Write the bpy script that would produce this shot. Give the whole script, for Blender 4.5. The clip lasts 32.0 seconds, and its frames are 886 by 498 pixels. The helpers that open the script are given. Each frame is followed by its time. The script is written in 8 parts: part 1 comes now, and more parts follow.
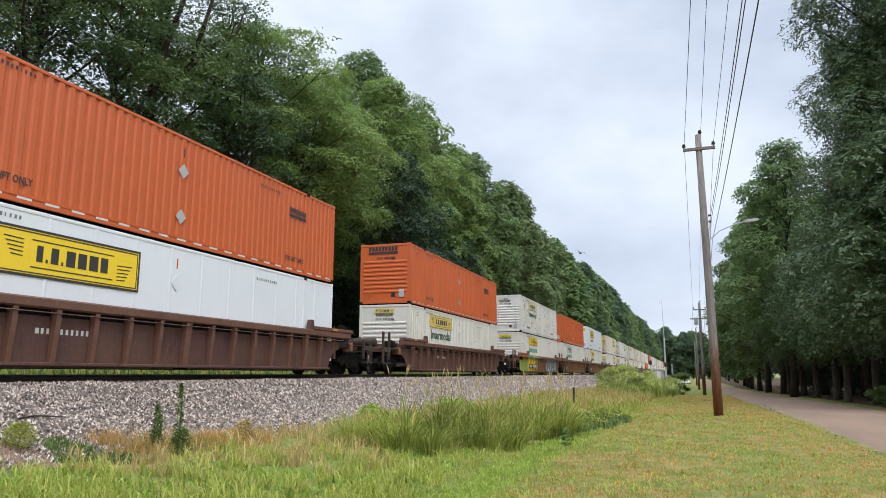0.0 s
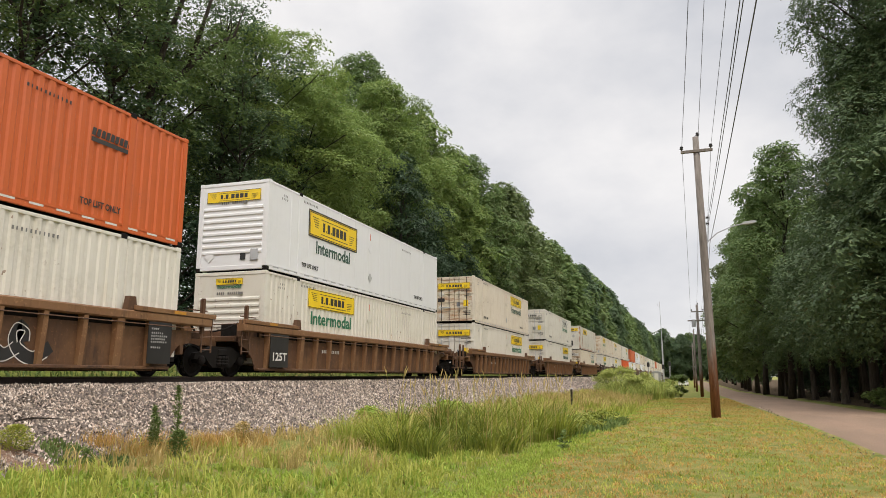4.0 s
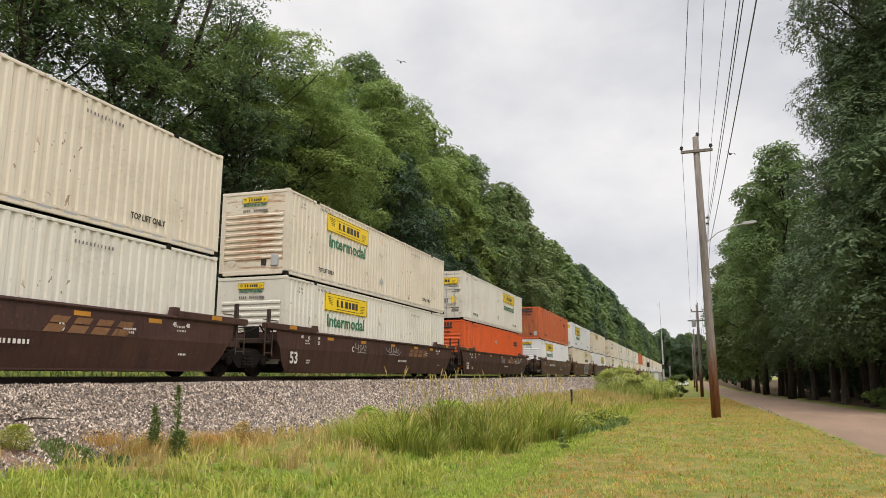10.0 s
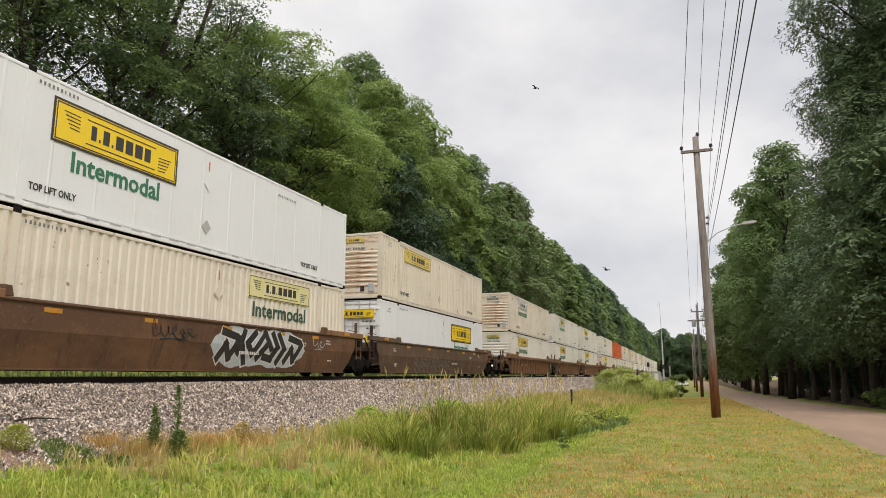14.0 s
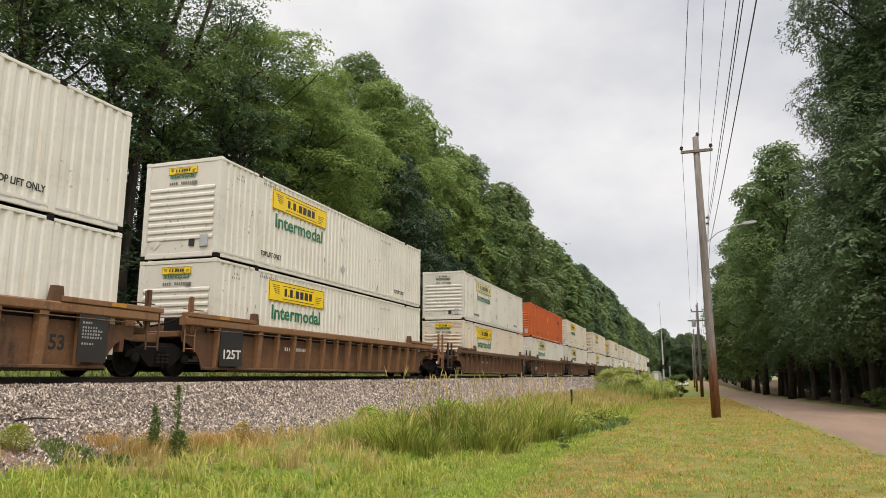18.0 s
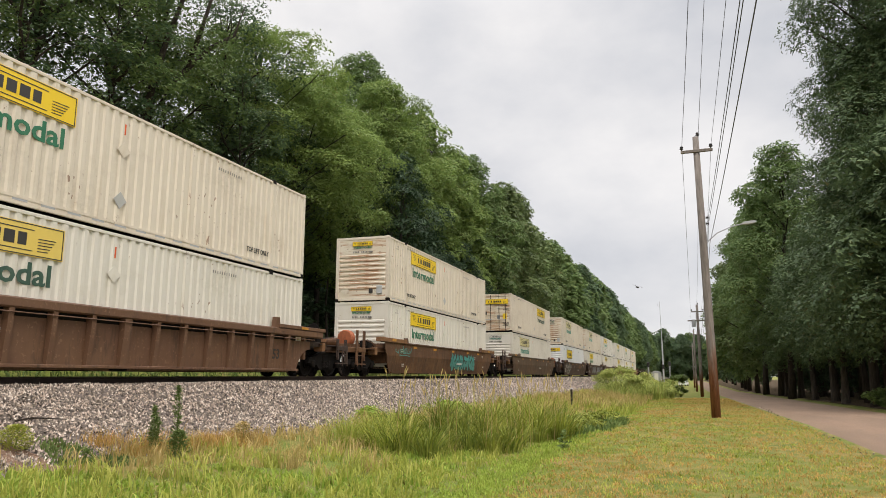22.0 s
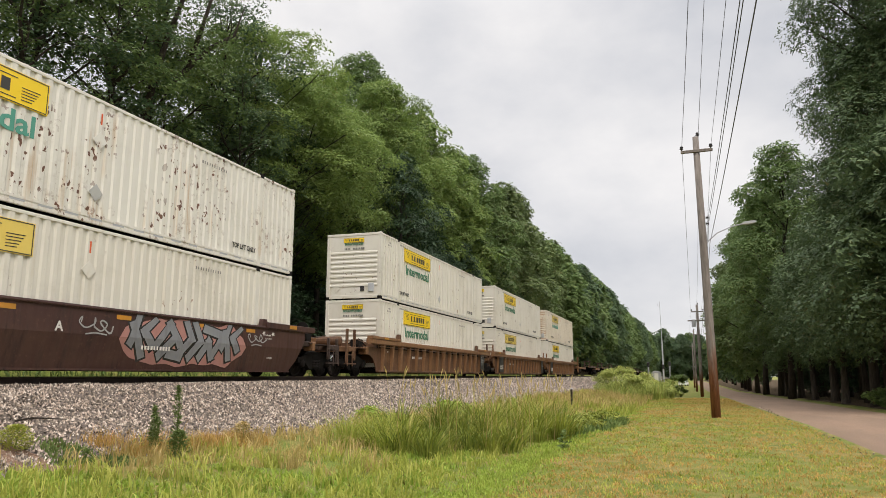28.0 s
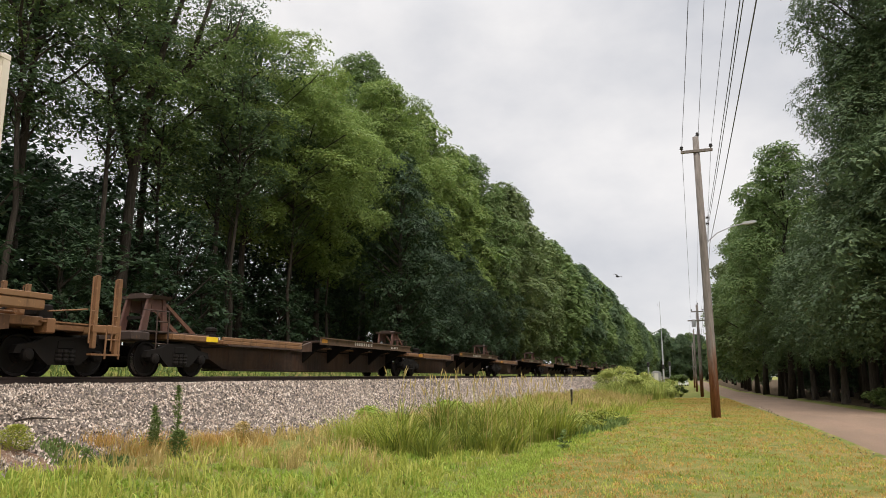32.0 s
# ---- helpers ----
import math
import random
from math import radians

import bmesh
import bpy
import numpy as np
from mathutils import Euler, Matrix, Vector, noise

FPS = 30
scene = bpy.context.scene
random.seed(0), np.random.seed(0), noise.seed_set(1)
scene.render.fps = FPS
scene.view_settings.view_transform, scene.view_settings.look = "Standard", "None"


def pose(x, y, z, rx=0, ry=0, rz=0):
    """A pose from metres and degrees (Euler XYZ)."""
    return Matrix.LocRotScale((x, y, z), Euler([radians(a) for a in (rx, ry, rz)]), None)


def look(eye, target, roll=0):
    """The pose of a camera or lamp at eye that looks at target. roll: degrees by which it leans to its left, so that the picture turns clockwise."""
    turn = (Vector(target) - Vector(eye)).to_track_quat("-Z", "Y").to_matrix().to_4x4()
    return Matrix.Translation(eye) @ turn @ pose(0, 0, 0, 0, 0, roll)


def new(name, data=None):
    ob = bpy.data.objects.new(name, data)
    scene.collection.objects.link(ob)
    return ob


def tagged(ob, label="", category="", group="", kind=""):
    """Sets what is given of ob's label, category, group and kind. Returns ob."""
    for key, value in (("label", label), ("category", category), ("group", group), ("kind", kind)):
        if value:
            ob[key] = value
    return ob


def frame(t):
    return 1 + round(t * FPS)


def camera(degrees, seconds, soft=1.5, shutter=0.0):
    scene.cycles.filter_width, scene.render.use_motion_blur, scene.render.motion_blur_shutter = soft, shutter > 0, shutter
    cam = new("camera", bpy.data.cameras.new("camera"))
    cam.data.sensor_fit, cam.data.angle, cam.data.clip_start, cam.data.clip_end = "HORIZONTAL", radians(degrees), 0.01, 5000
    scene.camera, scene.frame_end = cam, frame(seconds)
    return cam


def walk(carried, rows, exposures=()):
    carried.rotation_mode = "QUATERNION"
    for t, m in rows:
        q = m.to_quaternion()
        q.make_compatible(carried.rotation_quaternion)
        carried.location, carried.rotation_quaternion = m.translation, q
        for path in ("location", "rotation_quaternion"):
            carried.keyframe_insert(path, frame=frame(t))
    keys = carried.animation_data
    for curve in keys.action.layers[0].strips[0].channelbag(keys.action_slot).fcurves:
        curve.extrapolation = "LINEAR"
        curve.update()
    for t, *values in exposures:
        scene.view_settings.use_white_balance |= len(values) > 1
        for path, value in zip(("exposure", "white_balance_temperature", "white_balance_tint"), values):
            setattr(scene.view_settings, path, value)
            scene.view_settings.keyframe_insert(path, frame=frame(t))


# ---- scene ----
# One lens; the camera settles in the first second and then stands still.
EYE = (0.0, 0.0, 1.55)
YAW, PITCH = 0.3248, 0.1767


def aim(yaw, pitch):
    t = (EYE[0] - math.sin(yaw) * math.cos(pitch), EYE[1] + math.cos(yaw) * math.cos(pitch), EYE[2] + math.sin(pitch))
    return look(EYE, t, 0.04)


cam = camera(63.96, 32.0, 0.5)
walk(cam, [(0.0, aim(YAW + 0.0030, PITCH - 0.0027)), (0.5, aim(YAW + 0.0012, PITCH - 0.0012)), (1.0, aim(YAW, PITCH)),
           (2.0, aim(YAW, PITCH)), (32.0, aim(YAW, PITCH))],
     [(0.0, 0.22, 5850, 12), (0.6, 0.18, 6500, 14), (1.2, 0.16, 6800, 14), (32.0, 0.15, 6800, 14)])


# ---- light: an overcast sky, brightest overhead, and a broad veiled sun ----
def sky_world():
    w = bpy.data.worlds.new("overcast_sky")
    scene.world = w
    w.use_nodes = True
    nt = w.node_tree
    nt.nodes.clear()
    N, L = nt.nodes.new, nt.links.new
    out, bg = N("ShaderNodeOutputWorld"), N("ShaderNodeBackground")
    sky = N("ShaderNodeTexSky")
    sky.sky_type, sky.sun_disc = "NISHITA", False
    sky.sun_elevation, sky.sun_rotation = radians(51), radians(140)
    tc, sep = N("ShaderNodeTexCoord"), N("ShaderNodeSeparateXYZ")
    L(tc.outputs["Generated"], sep.inputs[0])
    up = N("ShaderNodeMapRange")
    up.interpolation_type = "SMOOTHSTEP"
    up.inputs["From Min"].default_value, up.inputs["From Max"].default_value = 0.46, 1.0
    up.inputs["To Min"].default_value, up.inputs["To Max"].default_value = 0.98, 4.4
    L(sep.outputs["Z"], up.inputs["Value"])
    mp = N("ShaderNodeMapping")
    mp.inputs["Scale"].default_value = (1.0, 1.0, 1.7)
    L(tc.outputs["Generated"], mp.inputs["Vector"])
    cl = N("ShaderNodeTexNoise")
    cl.inputs["Scale"].default_value, cl.inputs["Detail"].default_value, cl.inputs["Roughness"].default_value = 3.1, 6.0, 0.52
    L(mp.outputs[0], cl.inputs["Vector"])
    ramp = N("ShaderNodeValToRGB")
    ramp.color_ramp.elements[0].position, ramp.color_ramp.elements[0].color = 0.32, (0.585, 0.628, 0.682, 1)
    ramp.color_ramp.elements[1].position, ramp.color_ramp.elements[1].color = 0.62, (0.845, 0.872, 0.888, 1)
    L(cl.outputs["Fac"], ramp.inputs["Fac"])
    mul = N("ShaderNodeVectorMath")
    mul.operation = "SCALE"
    L(ramp.outputs["Color"], mul.inputs[0])
    L(up.outputs[0], mul.inputs["Scale"])
    dim = N("ShaderNodeVectorMath")
    dim.operation = "SCALE"
    dim.inputs["Scale"].default_value = 0.06
    L(sky.outputs[0], dim.inputs[0])
    mix = N("ShaderNodeMix")
    mix.data_type = "RGBA"
    mix.inputs["Factor"].default_value = 0.92
    L(dim.outputs[0], mix.inputs["A"])
    L(mul.outputs[0], mix.inputs["B"])
    L(mix.outputs["Result"], bg.inputs["Color"])
    bg.inputs["Strength"].default_value = 1.0
    L(bg.outputs[0], out.inputs[0])


sky_world()
sun = new("sun", bpy.data.lights.new("sun", "SUN"))
sun.data.energy, sun.data.angle, sun.data.color = 1.5, radians(25), (1.0, 0.945, 0.85)
sun.matrix_world = look((28, -36, 82), (-12, 15, 2))


# ---- mesh helpers ----
class MB:
    """Collects plain polygons."""

    def __init__(self):
        self.v, self.f = [], []

    def poly(self, pts):
        n = len(self.v)
        self.v += [tuple(p) for p in pts]
        self.f.append(tuple(range(n, n + len(pts))))
        return self

    def box(self, x0, x1, y0, y1, z0, z1, c=0.0):
        """A box; c chamfers its upright and long edges."""
        if c <= 0:
            n = len(self.v)
            self.v += [(x, y, z) for z in (z0, z1) for x, y in ((x0, y0), (x1, y0), (x1, y1), (x0, y1))]
            self.f += [tuple(n + i for i in q) for q in ((3, 2, 1, 0), (4, 5, 6, 7), (0, 1, 5, 4), (1, 2, 6, 5), (2, 3, 7, 6), (3, 0, 4, 7))]
            return self
        n = len(self.v)
        for z, d in ((z0, c), (z0 + c, 0), (z1 - c, 0), (z1, c)):
            self.v += [(x0 + d, y0 + d, z), (x1 - d, y0 + d, z), (x1 - d, y1 - d, z), (x0 + d, y1 - d, z)]
        self.f.append((n + 3, n + 2, n + 1, n))
        for k in range(3):
            a = n + 4 * k
            for i in range(4):
                j = (i + 1) % 4
                self.f.append((a + i, a + j, a + 4 + j, a + 4 + i))
        self.f.append((n + 12, n + 13, n + 14, n + 15))
        return self

    def prism(self, outline, axis, a, b):
        """An outline of (p, q) pairs drawn out along an axis from a to b."""
        def put(p, q, s):
            return {"x": (s, p, q), "y": (p, s, q), "z": (p, q, s)}[axis]
        n, m = len(self.v), len(outline)
        self.v += [put(p, q, a) for p, q in outline] + [put(p, q, b) for p, q in outline]
        area = sum(outline[i - 1][0] * outline[i][1] - outline[i][0] * outline[i - 1][1] for i in range(m))
        flip = (area > 0) == (axis != "y")
        if b < a:
            flip = not flip
        top, bot = tuple(n + m + i for i in range(m)), tuple(n + i for i in reversed(range(m)))
        self.f += [top, bot] if flip else [top[::-1], bot[::-1]]
        for i in range(m):
            j = (i + 1) % m
            q = (n + i, n + j, n + m + j, n + m + i)
            self.f.append(q if flip else q[::-1])
        return self

    def tube(self, pts, radii, sides=8, caps=True):
        """A round bar through points."""
        n0 = len(self.v)
        P = [Vector(p) for p in pts]
        ref = Vector((0.13, 0.37, 0.92)).normalized()
        for i, p in enumerate(P):
            d = (P[min(i + 1, len(P) - 1)] - P[max(i - 1, 0)])
            d = d.normalized() if d.length > 1e-9 else Vector((0, 0, 1))
            a = d.cross(ref)
            if a.length < 0.15:
                a = d.cross(Vector((1, 0, 0)))
            a.normalize()
            b = d.cross(a)
            r = radii[i] if isinstance(radii, (list, tuple)) else radii
            for k in range(sides):
                w = 2 * math.pi * k / sides
                self.v.append(tuple(p + (a * math.cos(w) + b * math.sin(w)) * r))
        for i in range(len(P) - 1):
            for k in range(sides):
                j = (k + 1) % sides
                a = n0 + i * sides
                self.f.append((a + k, a + j, a + sides + j, a + sides + k))
        if caps:
            self.f.append(tuple(n0 + k for k in reversed(range(sides))))
            self.f.append(tuple(n0 + (len(P) - 1) * sides + k for k in range(sides)))
        return self

    def lathe(self, rings, axis="z", sides=20, at=(0, 0, 0)):
        """Rings of (radius, height) turned about an axis, closed at both ends."""
        n0 = len(self.v)
        for r, h in rings:
            for k in range(sides):
                w = 2 * math.pi * k / sides
                p, q = r * math.cos(w), r * math.sin(w)
                s = {"z": (p, q, h), "x": (h, p, q), "y": (q, h, p)}[axis]
                self.v.append((s[0] + at[0], s[1] + at[1], s[2] + at[2]))
        for i in range(len(rings) - 1):
            a = n0 + i * sides
            for k in range(sides):
                j = (k + 1) % sides
                self.f.append((a + k, a + j, a + sides + j, a + sides + k))
        self.f.append(tuple(n0 + k for k in reversed(range(sides))))
        self.f.append(tuple(n0 + (len(rings) - 1) * sides + k for k in range(sides)))
        return self

    def mesh(self, name):
        me = bpy.data.meshes.new(name)
        me.from_pydata(self.v, [], self.f)
        me.update()
        return me


MESHES = {}


def part(name, mb, material, parent, label="", key=None, smooth=False, m=None):
    """Links a mesh as one object under a thing or a part; equal keys share their mesh."""
    k = (key, material.name) if key else None
    me = MESHES.get(k) if k else None
    if me is None:
        me = (mb() if callable(mb) else mb).mesh(name)
        me.materials.append(material)
        if smooth:
            me.polygons.foreach_set("use_smooth", [True] * len(me.polygons))
        if k:
            MESHES[k] = me
    ob = new(name, me)
    ob.parent = parent
    if m is not None:
        ob.matrix_basis = m
    if label:
        ob["label"] = label
    return ob


def thing(name, label, category, group="", kind="", m=None):
    ob = new(name)
    ob.empty_display_size = 0.2
    if m is not None:
        ob.matrix_basis = m
    return tagged(ob, label, category, group, kind)


def quads(name, verts, faces, material):
    """A mesh from numpy arrays of corners and quads or triangles."""
    me = bpy.data.meshes.new(name)
    k = faces.shape[1]
    me.vertices.add(len(verts))
    me.vertices.foreach_set("co", np.asarray(verts, np.float32).ravel())
    me.loops.add(faces.size)
    me.loops.foreach_set("vertex_index", np.asarray(faces, np.int32).ravel())
    me.polygons.add(len(faces))
    me.polygons.foreach_set("loop_start", np.arange(0, faces.size, k, dtype=np.int32))
    me.polygons.foreach_set("loop_total", np.full(len(faces), k, np.int32))
    me.update(calc_edges=True)
    me.validate()
    me.materials.append(material)
    return me


# ---- materials ----
class Mat:
    """A node material under construction."""

    def __init__(self, name, rough=0.6, metal=0.0, spec=0.5):
        self.m = bpy.data.materials.new(name)
        self.m.use_nodes = True
        self.nt = self.m.node_tree
        self.b = self.nt.nodes["Principled BSDF"]
        self.b.inputs["Roughness"].default_value = rough
        self.b.inputs["Metallic"].default_value = metal
        self.b.inputs["Specular IOR Level"].default_value = spec
        self.tc = self.nt.nodes.new("ShaderNodeTexCoord")

    def n(self, kind, **kw):
        nd = self.nt.nodes.new("ShaderNode" + kind)
        for k, v in kw.items():
            nd.inputs[k.replace("_", " ")].default_value = v
        return nd

    def l(self, a, b):
        self.nt.links.new(a, b)

    def noise(self, scale, detail=3.0, rough=0.55, stretch=(1, 1, 1), space="Object"):
        mp = self.n("Mapping")
        mp.inputs["Scale"].default_value = stretch
        self.l(self.tc.outputs[space], mp.inputs["Vector"])
        nz = self.n("TexNoise", Scale=scale, Detail=detail, Roughness=rough)
        self.l(mp.outputs[0], nz.inputs["Vector"])
        return nz.outputs["Fac"]

    def step(self, fac, lo, hi, a=0.0, b=1.0):
        mr = self.n("MapRange")
        for k, v in (("From Min", lo), ("From Max", hi), ("To Min", a), ("To Max", b)):
            mr.inputs[k].default_value = v
        self.l(fac, mr.inputs["Value"])
        return mr.outputs[0]

    def ramp(self, fac, stops):
        r = self.n("ValToRGB")
        e = r.color_ramp.elements
        while len(e) < len(stops):
            e.new(0.5)
        for i, (p, c) in enumerate(stops):
            e[i].position, e[i].color = p, (*c, 1)
        self.l(fac, r.inputs["Fac"])
        return r.outputs["Color"]

    def mix(self, fac, a, b, mode="MIX"):
        mx = self.n("Mix")
        mx.data_type, mx.blend_type = "RGBA", mode
        for s, v in (("Factor", fac), ("A", a), ("B", b)):
            if isinstance(v, (int, float)):
                mx.inputs[s].default_value = v
            elif isinstance(v, tuple):
                mx.inputs[s].default_value = (*v, 1)
            else:
                self.l(v, mx.inputs[s])
        return mx.outputs["Result"]

    def mul(self, a, b):
        q = self.n("Math")
        q.operation = "MULTIPLY"
        for i, v in enumerate((a, b)):
            if isinstance(v, (int, float)):
                q.inputs[i].default_value = v
            else:
                self.l(v, q.inputs[i])
        return q.outputs[0]

    def bump(self, fac, strength=0.3, dist=0.02):
        bp = self.n("Bump", Strength=strength, Distance=dist)
        self.l(fac, bp.inputs["Height"])
        self.l(bp.outputs[0], self.b.inputs["Normal"])
        return self

    def colour(self, c):
        if isinstance(c, tuple):
            self.b.inputs["Base Color"].default_value = (*c, 1)
        else:
            self.l(c, self.b.inputs["Base Color"])
        return self

    def rand(self):
        return self.n("ObjectInfo").outputs["Random"]

    def island(self):
        return self.n("NewGeometry").outputs["Random Per Island"]


def dirty_paint(name, base, dirt, rust, amount=0.35, rust_amount=0.25, rough=0.5, blotch=None):
    """Weathered vehicle paint: broad fading, upright run-off streaks and rust spots."""
    m = Mat(name, rough)
    fade = m.noise(0.35, 3.0)
    streak = m.noise(2.2, 4.0, 0.6, (1.0, 3.0, 0.22))
    spots = m.noise(5.0, 5.0, 0.7)
    c = m.mix(m.step(fade, 0.35, 0.7, 0.0, 0.5), base, tuple(0.86 * b + 0.14 * d for b, d in zip(base, dirt)))
    c = m.mix(m.step(streak, 0.52, 0.78, 0.0, amount), c, dirt)
    low = m.step(m.noise(1.1, 3.0), 0.45, 0.7, 0.0, 1.0)
    c = m.mix(m.mul(m.step(spots, 0.665 - 0.08 * rust_amount, 0.70 - 0.03 * max(0.0, rust_amount - 1.0), 0.0, 1.0), m.mul(low, min(1.0, 2.0 * rust_amount))), c, rust)
    if 0.3 < rust_amount <= 1 and amount > 0.5:
        chips = m.mul(m.step(m.noise(8.0, 2.0, 0.5, (1.0, 1.0, 0.6)), 0.685, 0.70), m.step(m.noise(0.4, 2.0), 0.56, 0.64))
        c = m.mix(m.mul(chips, 0.8), c, rust)
    grime = m.mul(m.step(m.noise(0.55, 5.0, 0.62, (1, 0.6, 1.2)), 0.50, 0.72), m.step(m.noise(9.0, 4.0, 0.7), 0.3, 0.7))
    c = m.mix(m.mul(grime, 0.8 * amount), c, tuple(0.55 * d for d in dirt))
    if blotch:
        c = m.mix(m.step(m.noise(0.9, 6.0, 0.68, (1.0, 0.55, 0.9)), 0.50, 0.63, 0.0, 0.75), c, blotch)
        c = m.mix(m.step(m.noise(1.7, 6.0, 0.7, (1.0, 1.6, 0.35)), 0.54, 0.66, 0.0, 0.8), c, tuple(0.32 * b for b in base))
        c = m.mix(m.step(m.noise(11.0, 3.0, 0.7), 0.60, 0.66, 0.0, 0.5), c, tuple(1.6 * d for d in dirt))
    if rust_amount > 1:
        patchy = m.step(m.noise(0.55, 2.0), 0.47, 0.56)
        c = m.mix(m.mul(m.step(m.noise(2.0, 3.0, 0.6, (1.0, 2.6, 0.16)), 0.56, 0.68, 0.0, 0.55), patchy), c, (0.46, 0.27, 0.11))
        c = m.mix(m.mul(m.step(m.noise(7.5, 2.0, 0.5, (1.0, 1.0, 0.7)), 0.63, 0.65), patchy), c, (0.11, 0.040, 0.018))
    c = m.mix(m.step(m.rand(), 0, 1, 0.0, 0.16), c, dirt)
    m.colour(c)
    m.l(m.step(streak, 0.4, 0.8, rough - 0.08, rough + 0.2), m.b.inputs["Roughness"])
    m.bump(m.noise(14.0, 3.0), 0.06, 0.01)
    return m.m


RUST = (0.16, 0.065, 0.028)
MAT = {}
MAT["white"] = dirty_paint("aged_white_paint", (0.66, 0.635, 0.565), (0.50, 0.43, 0.31), RUST, 0.55, 0.45)
MAT["cream"] = dirty_paint("yellowed_white_paint", (0.67, 0.605, 0.50), (0.48, 0.37, 0.25), RUST, 0.55, 0.55)
MAT["spotted"] = dirty_paint("rust_spotted_white_paint", (0.68, 0.66, 0.60), (0.50, 0.44, 0.33), RUST, 0.45, 1.5)
MAT["bright"] = dirty_paint("clean_white_paint", (0.735, 0.74, 0.745), (0.60, 0.58, 0.54), RUST, 0.18, 0.1)
MAT["orange"] = dirty_paint("orange_paint", (0.55, 0.108, 0.020), (0.33, 0.095, 0.035), RUST, 0.35, 0.25)
MAT["red_orange"] = dirty_paint("vivid_orange_paint", (0.66, 0.105, 0.022), (0.36, 0.10, 0.04), RUST, 0.20, 0.1)
MAT["faded"] = dirty_paint("faded_orange_paint", (0.62, 0.125, 0.033), (0.44, 0.13, 0.055), RUST, 0.35, 0.3)
MAT["galv_orange"] = dirty_paint("bleached_orange_paint", (0.46, 0.19, 0.10), (0.36, 0.15, 0.08), RUST, 0.7, 0.6)
MAT["yellow"] = dirty_paint("yellow_decal", (0.84, 0.58, 0.015), (0.68, 0.46, 0.05), RUST, 0.2, 0.1)
MAT["dull"] = dirty_paint("sunned_yellow_decal", (0.70, 0.52, 0.11), (0.58, 0.46, 0.18), RUST, 0.3, 0.1)
MAT["pale"] = dirty_paint("bleached_yellow_decal", (0.68, 0.61, 0.30), (0.60, 0.52, 0.30), RUST, 0.3, 0.1)
MAT["blank"] = dirty_paint("bleached_white_decal", (0.66, 0.64, 0.58), (0.52, 0.49, 0.42), RUST, 0.3, 0.1)
MAT["ink"] = dirty_paint("black_ink", (0.03, 0.028, 0.025), (0.07, 0.06, 0.05), RUST, 0.2, 0.1)
MAT["ink_faded"] = dirty_paint("faded_grey_ink", (0.15, 0.145, 0.135), (0.28, 0.26, 0.23), RUST, 0.5, 0.1)
MAT["ink_green"] = dirty_paint("green_ink", (0.02, 0.15, 0.075), (0.10, 0.20, 0.13), RUST, 0.3, 0.1)
MAT["ink_teal"] = dirty_paint("teal_ink", (0.05, 0.27, 0.20), (0.20, 0.34, 0.27), RUST, 0.4, 0.1)
MAT["ink_dark"] = dirty_paint("dark_green_ink", (0.025, 0.075, 0.05), (0.10, 0.13, 0.10), RUST, 0.3, 0.1)
MAT["brown"] = dirty_paint("brown_car_paint", (0.078, 0.033, 0.014), (0.140, 0.070, 0.030), (0.055, 0.026, 0.018), 0.6, 0.8, 0.65, (0.155, 0.075, 0.030))
MAT["dark_brown"] = dirty_paint("dark_brown_car_paint", (0.080, 0.032, 0.024), (0.105, 0.056, 0.038), (0.045, 0.022, 0.016), 0.5, 0.8, 0.65, (0.110, 0.050, 0.028))
MAT["tan_brown"] = dirty_paint("dusty_brown_car_paint", (0.178, 0.082, 0.032), (0.225, 0.120, 0.054), (0.07, 0.034, 0.02), 0.6, 0.8, 0.68, (0.21, 0.115, 0.05))
MAT["maroon"] = dirty_paint("maroon_car_paint", (0.045, 0.015, 0.011), (0.068, 0.031, 0.021), (0.04, 0.018, 0.013), 0.35, 0.3, 0.6, (0.064, 0.027, 0.017))
MAT["olive_brown"] = dirty_paint("olive_brown_car_paint", (0.088, 0.050, 0.028), (0.13, 0.085, 0.05), (0.05, 0.026, 0.018), 0.6, 0.6, 0.65, (0.15, 0.078, 0.038))
# real grime, with the shade under the cars put into the colour too
MAT["iron"] = dirty_paint("grimy_shaded_iron", (0.010, 0.009, 0.008), (0.022, 0.016, 0.013), (0.032, 0.016, 0.011), 0.5, 0.6, 0.9)
MAT["iron"].node_tree.nodes["Principled BSDF"].inputs["Specular IOR Level"].default_value = 0.12
MAT["umber"] = dirty_paint("umber_car_paint", (0.112, 0.052, 0.026), (0.155, 0.088, 0.048), (0.05, 0.026, 0.018), 0.5, 0.7, 0.65, (0.140, 0.070, 0.034))
MAT["red_brown"] = dirty_paint("reddish_brown_car_paint", (0.118, 0.049, 0.029), (0.145, 0.077, 0.047), (0.05, 0.024, 0.018), 0.5, 0.6, 0.62, (0.14, 0.058, 0.034))
MAT["grime"] = dirty_paint("sooty_brown_steel", (0.034, 0.019, 0.013), (0.065, 0.038, 0.024), (0.09, 0.04, 0.018), 0.6, 0.8, 0.8, (0.075, 0.036, 0.018))
MAT["stencil"] = dirty_paint("white_stencil", (0.62, 0.60, 0.56), (0.40, 0.36, 0.30), RUST, 0.4, 0.2)
MAT["hazard"] = dirty_paint("yellow_reflector", (0.50, 0.22, 0.02), (0.22, 0.12, 0.04), RUST, 0.6, 0.4)
MAT["plate"] = dirty_paint("black_plate", (0.018, 0.017, 0.017), (0.05, 0.042, 0.036), RUST, 0.3, 0.2)
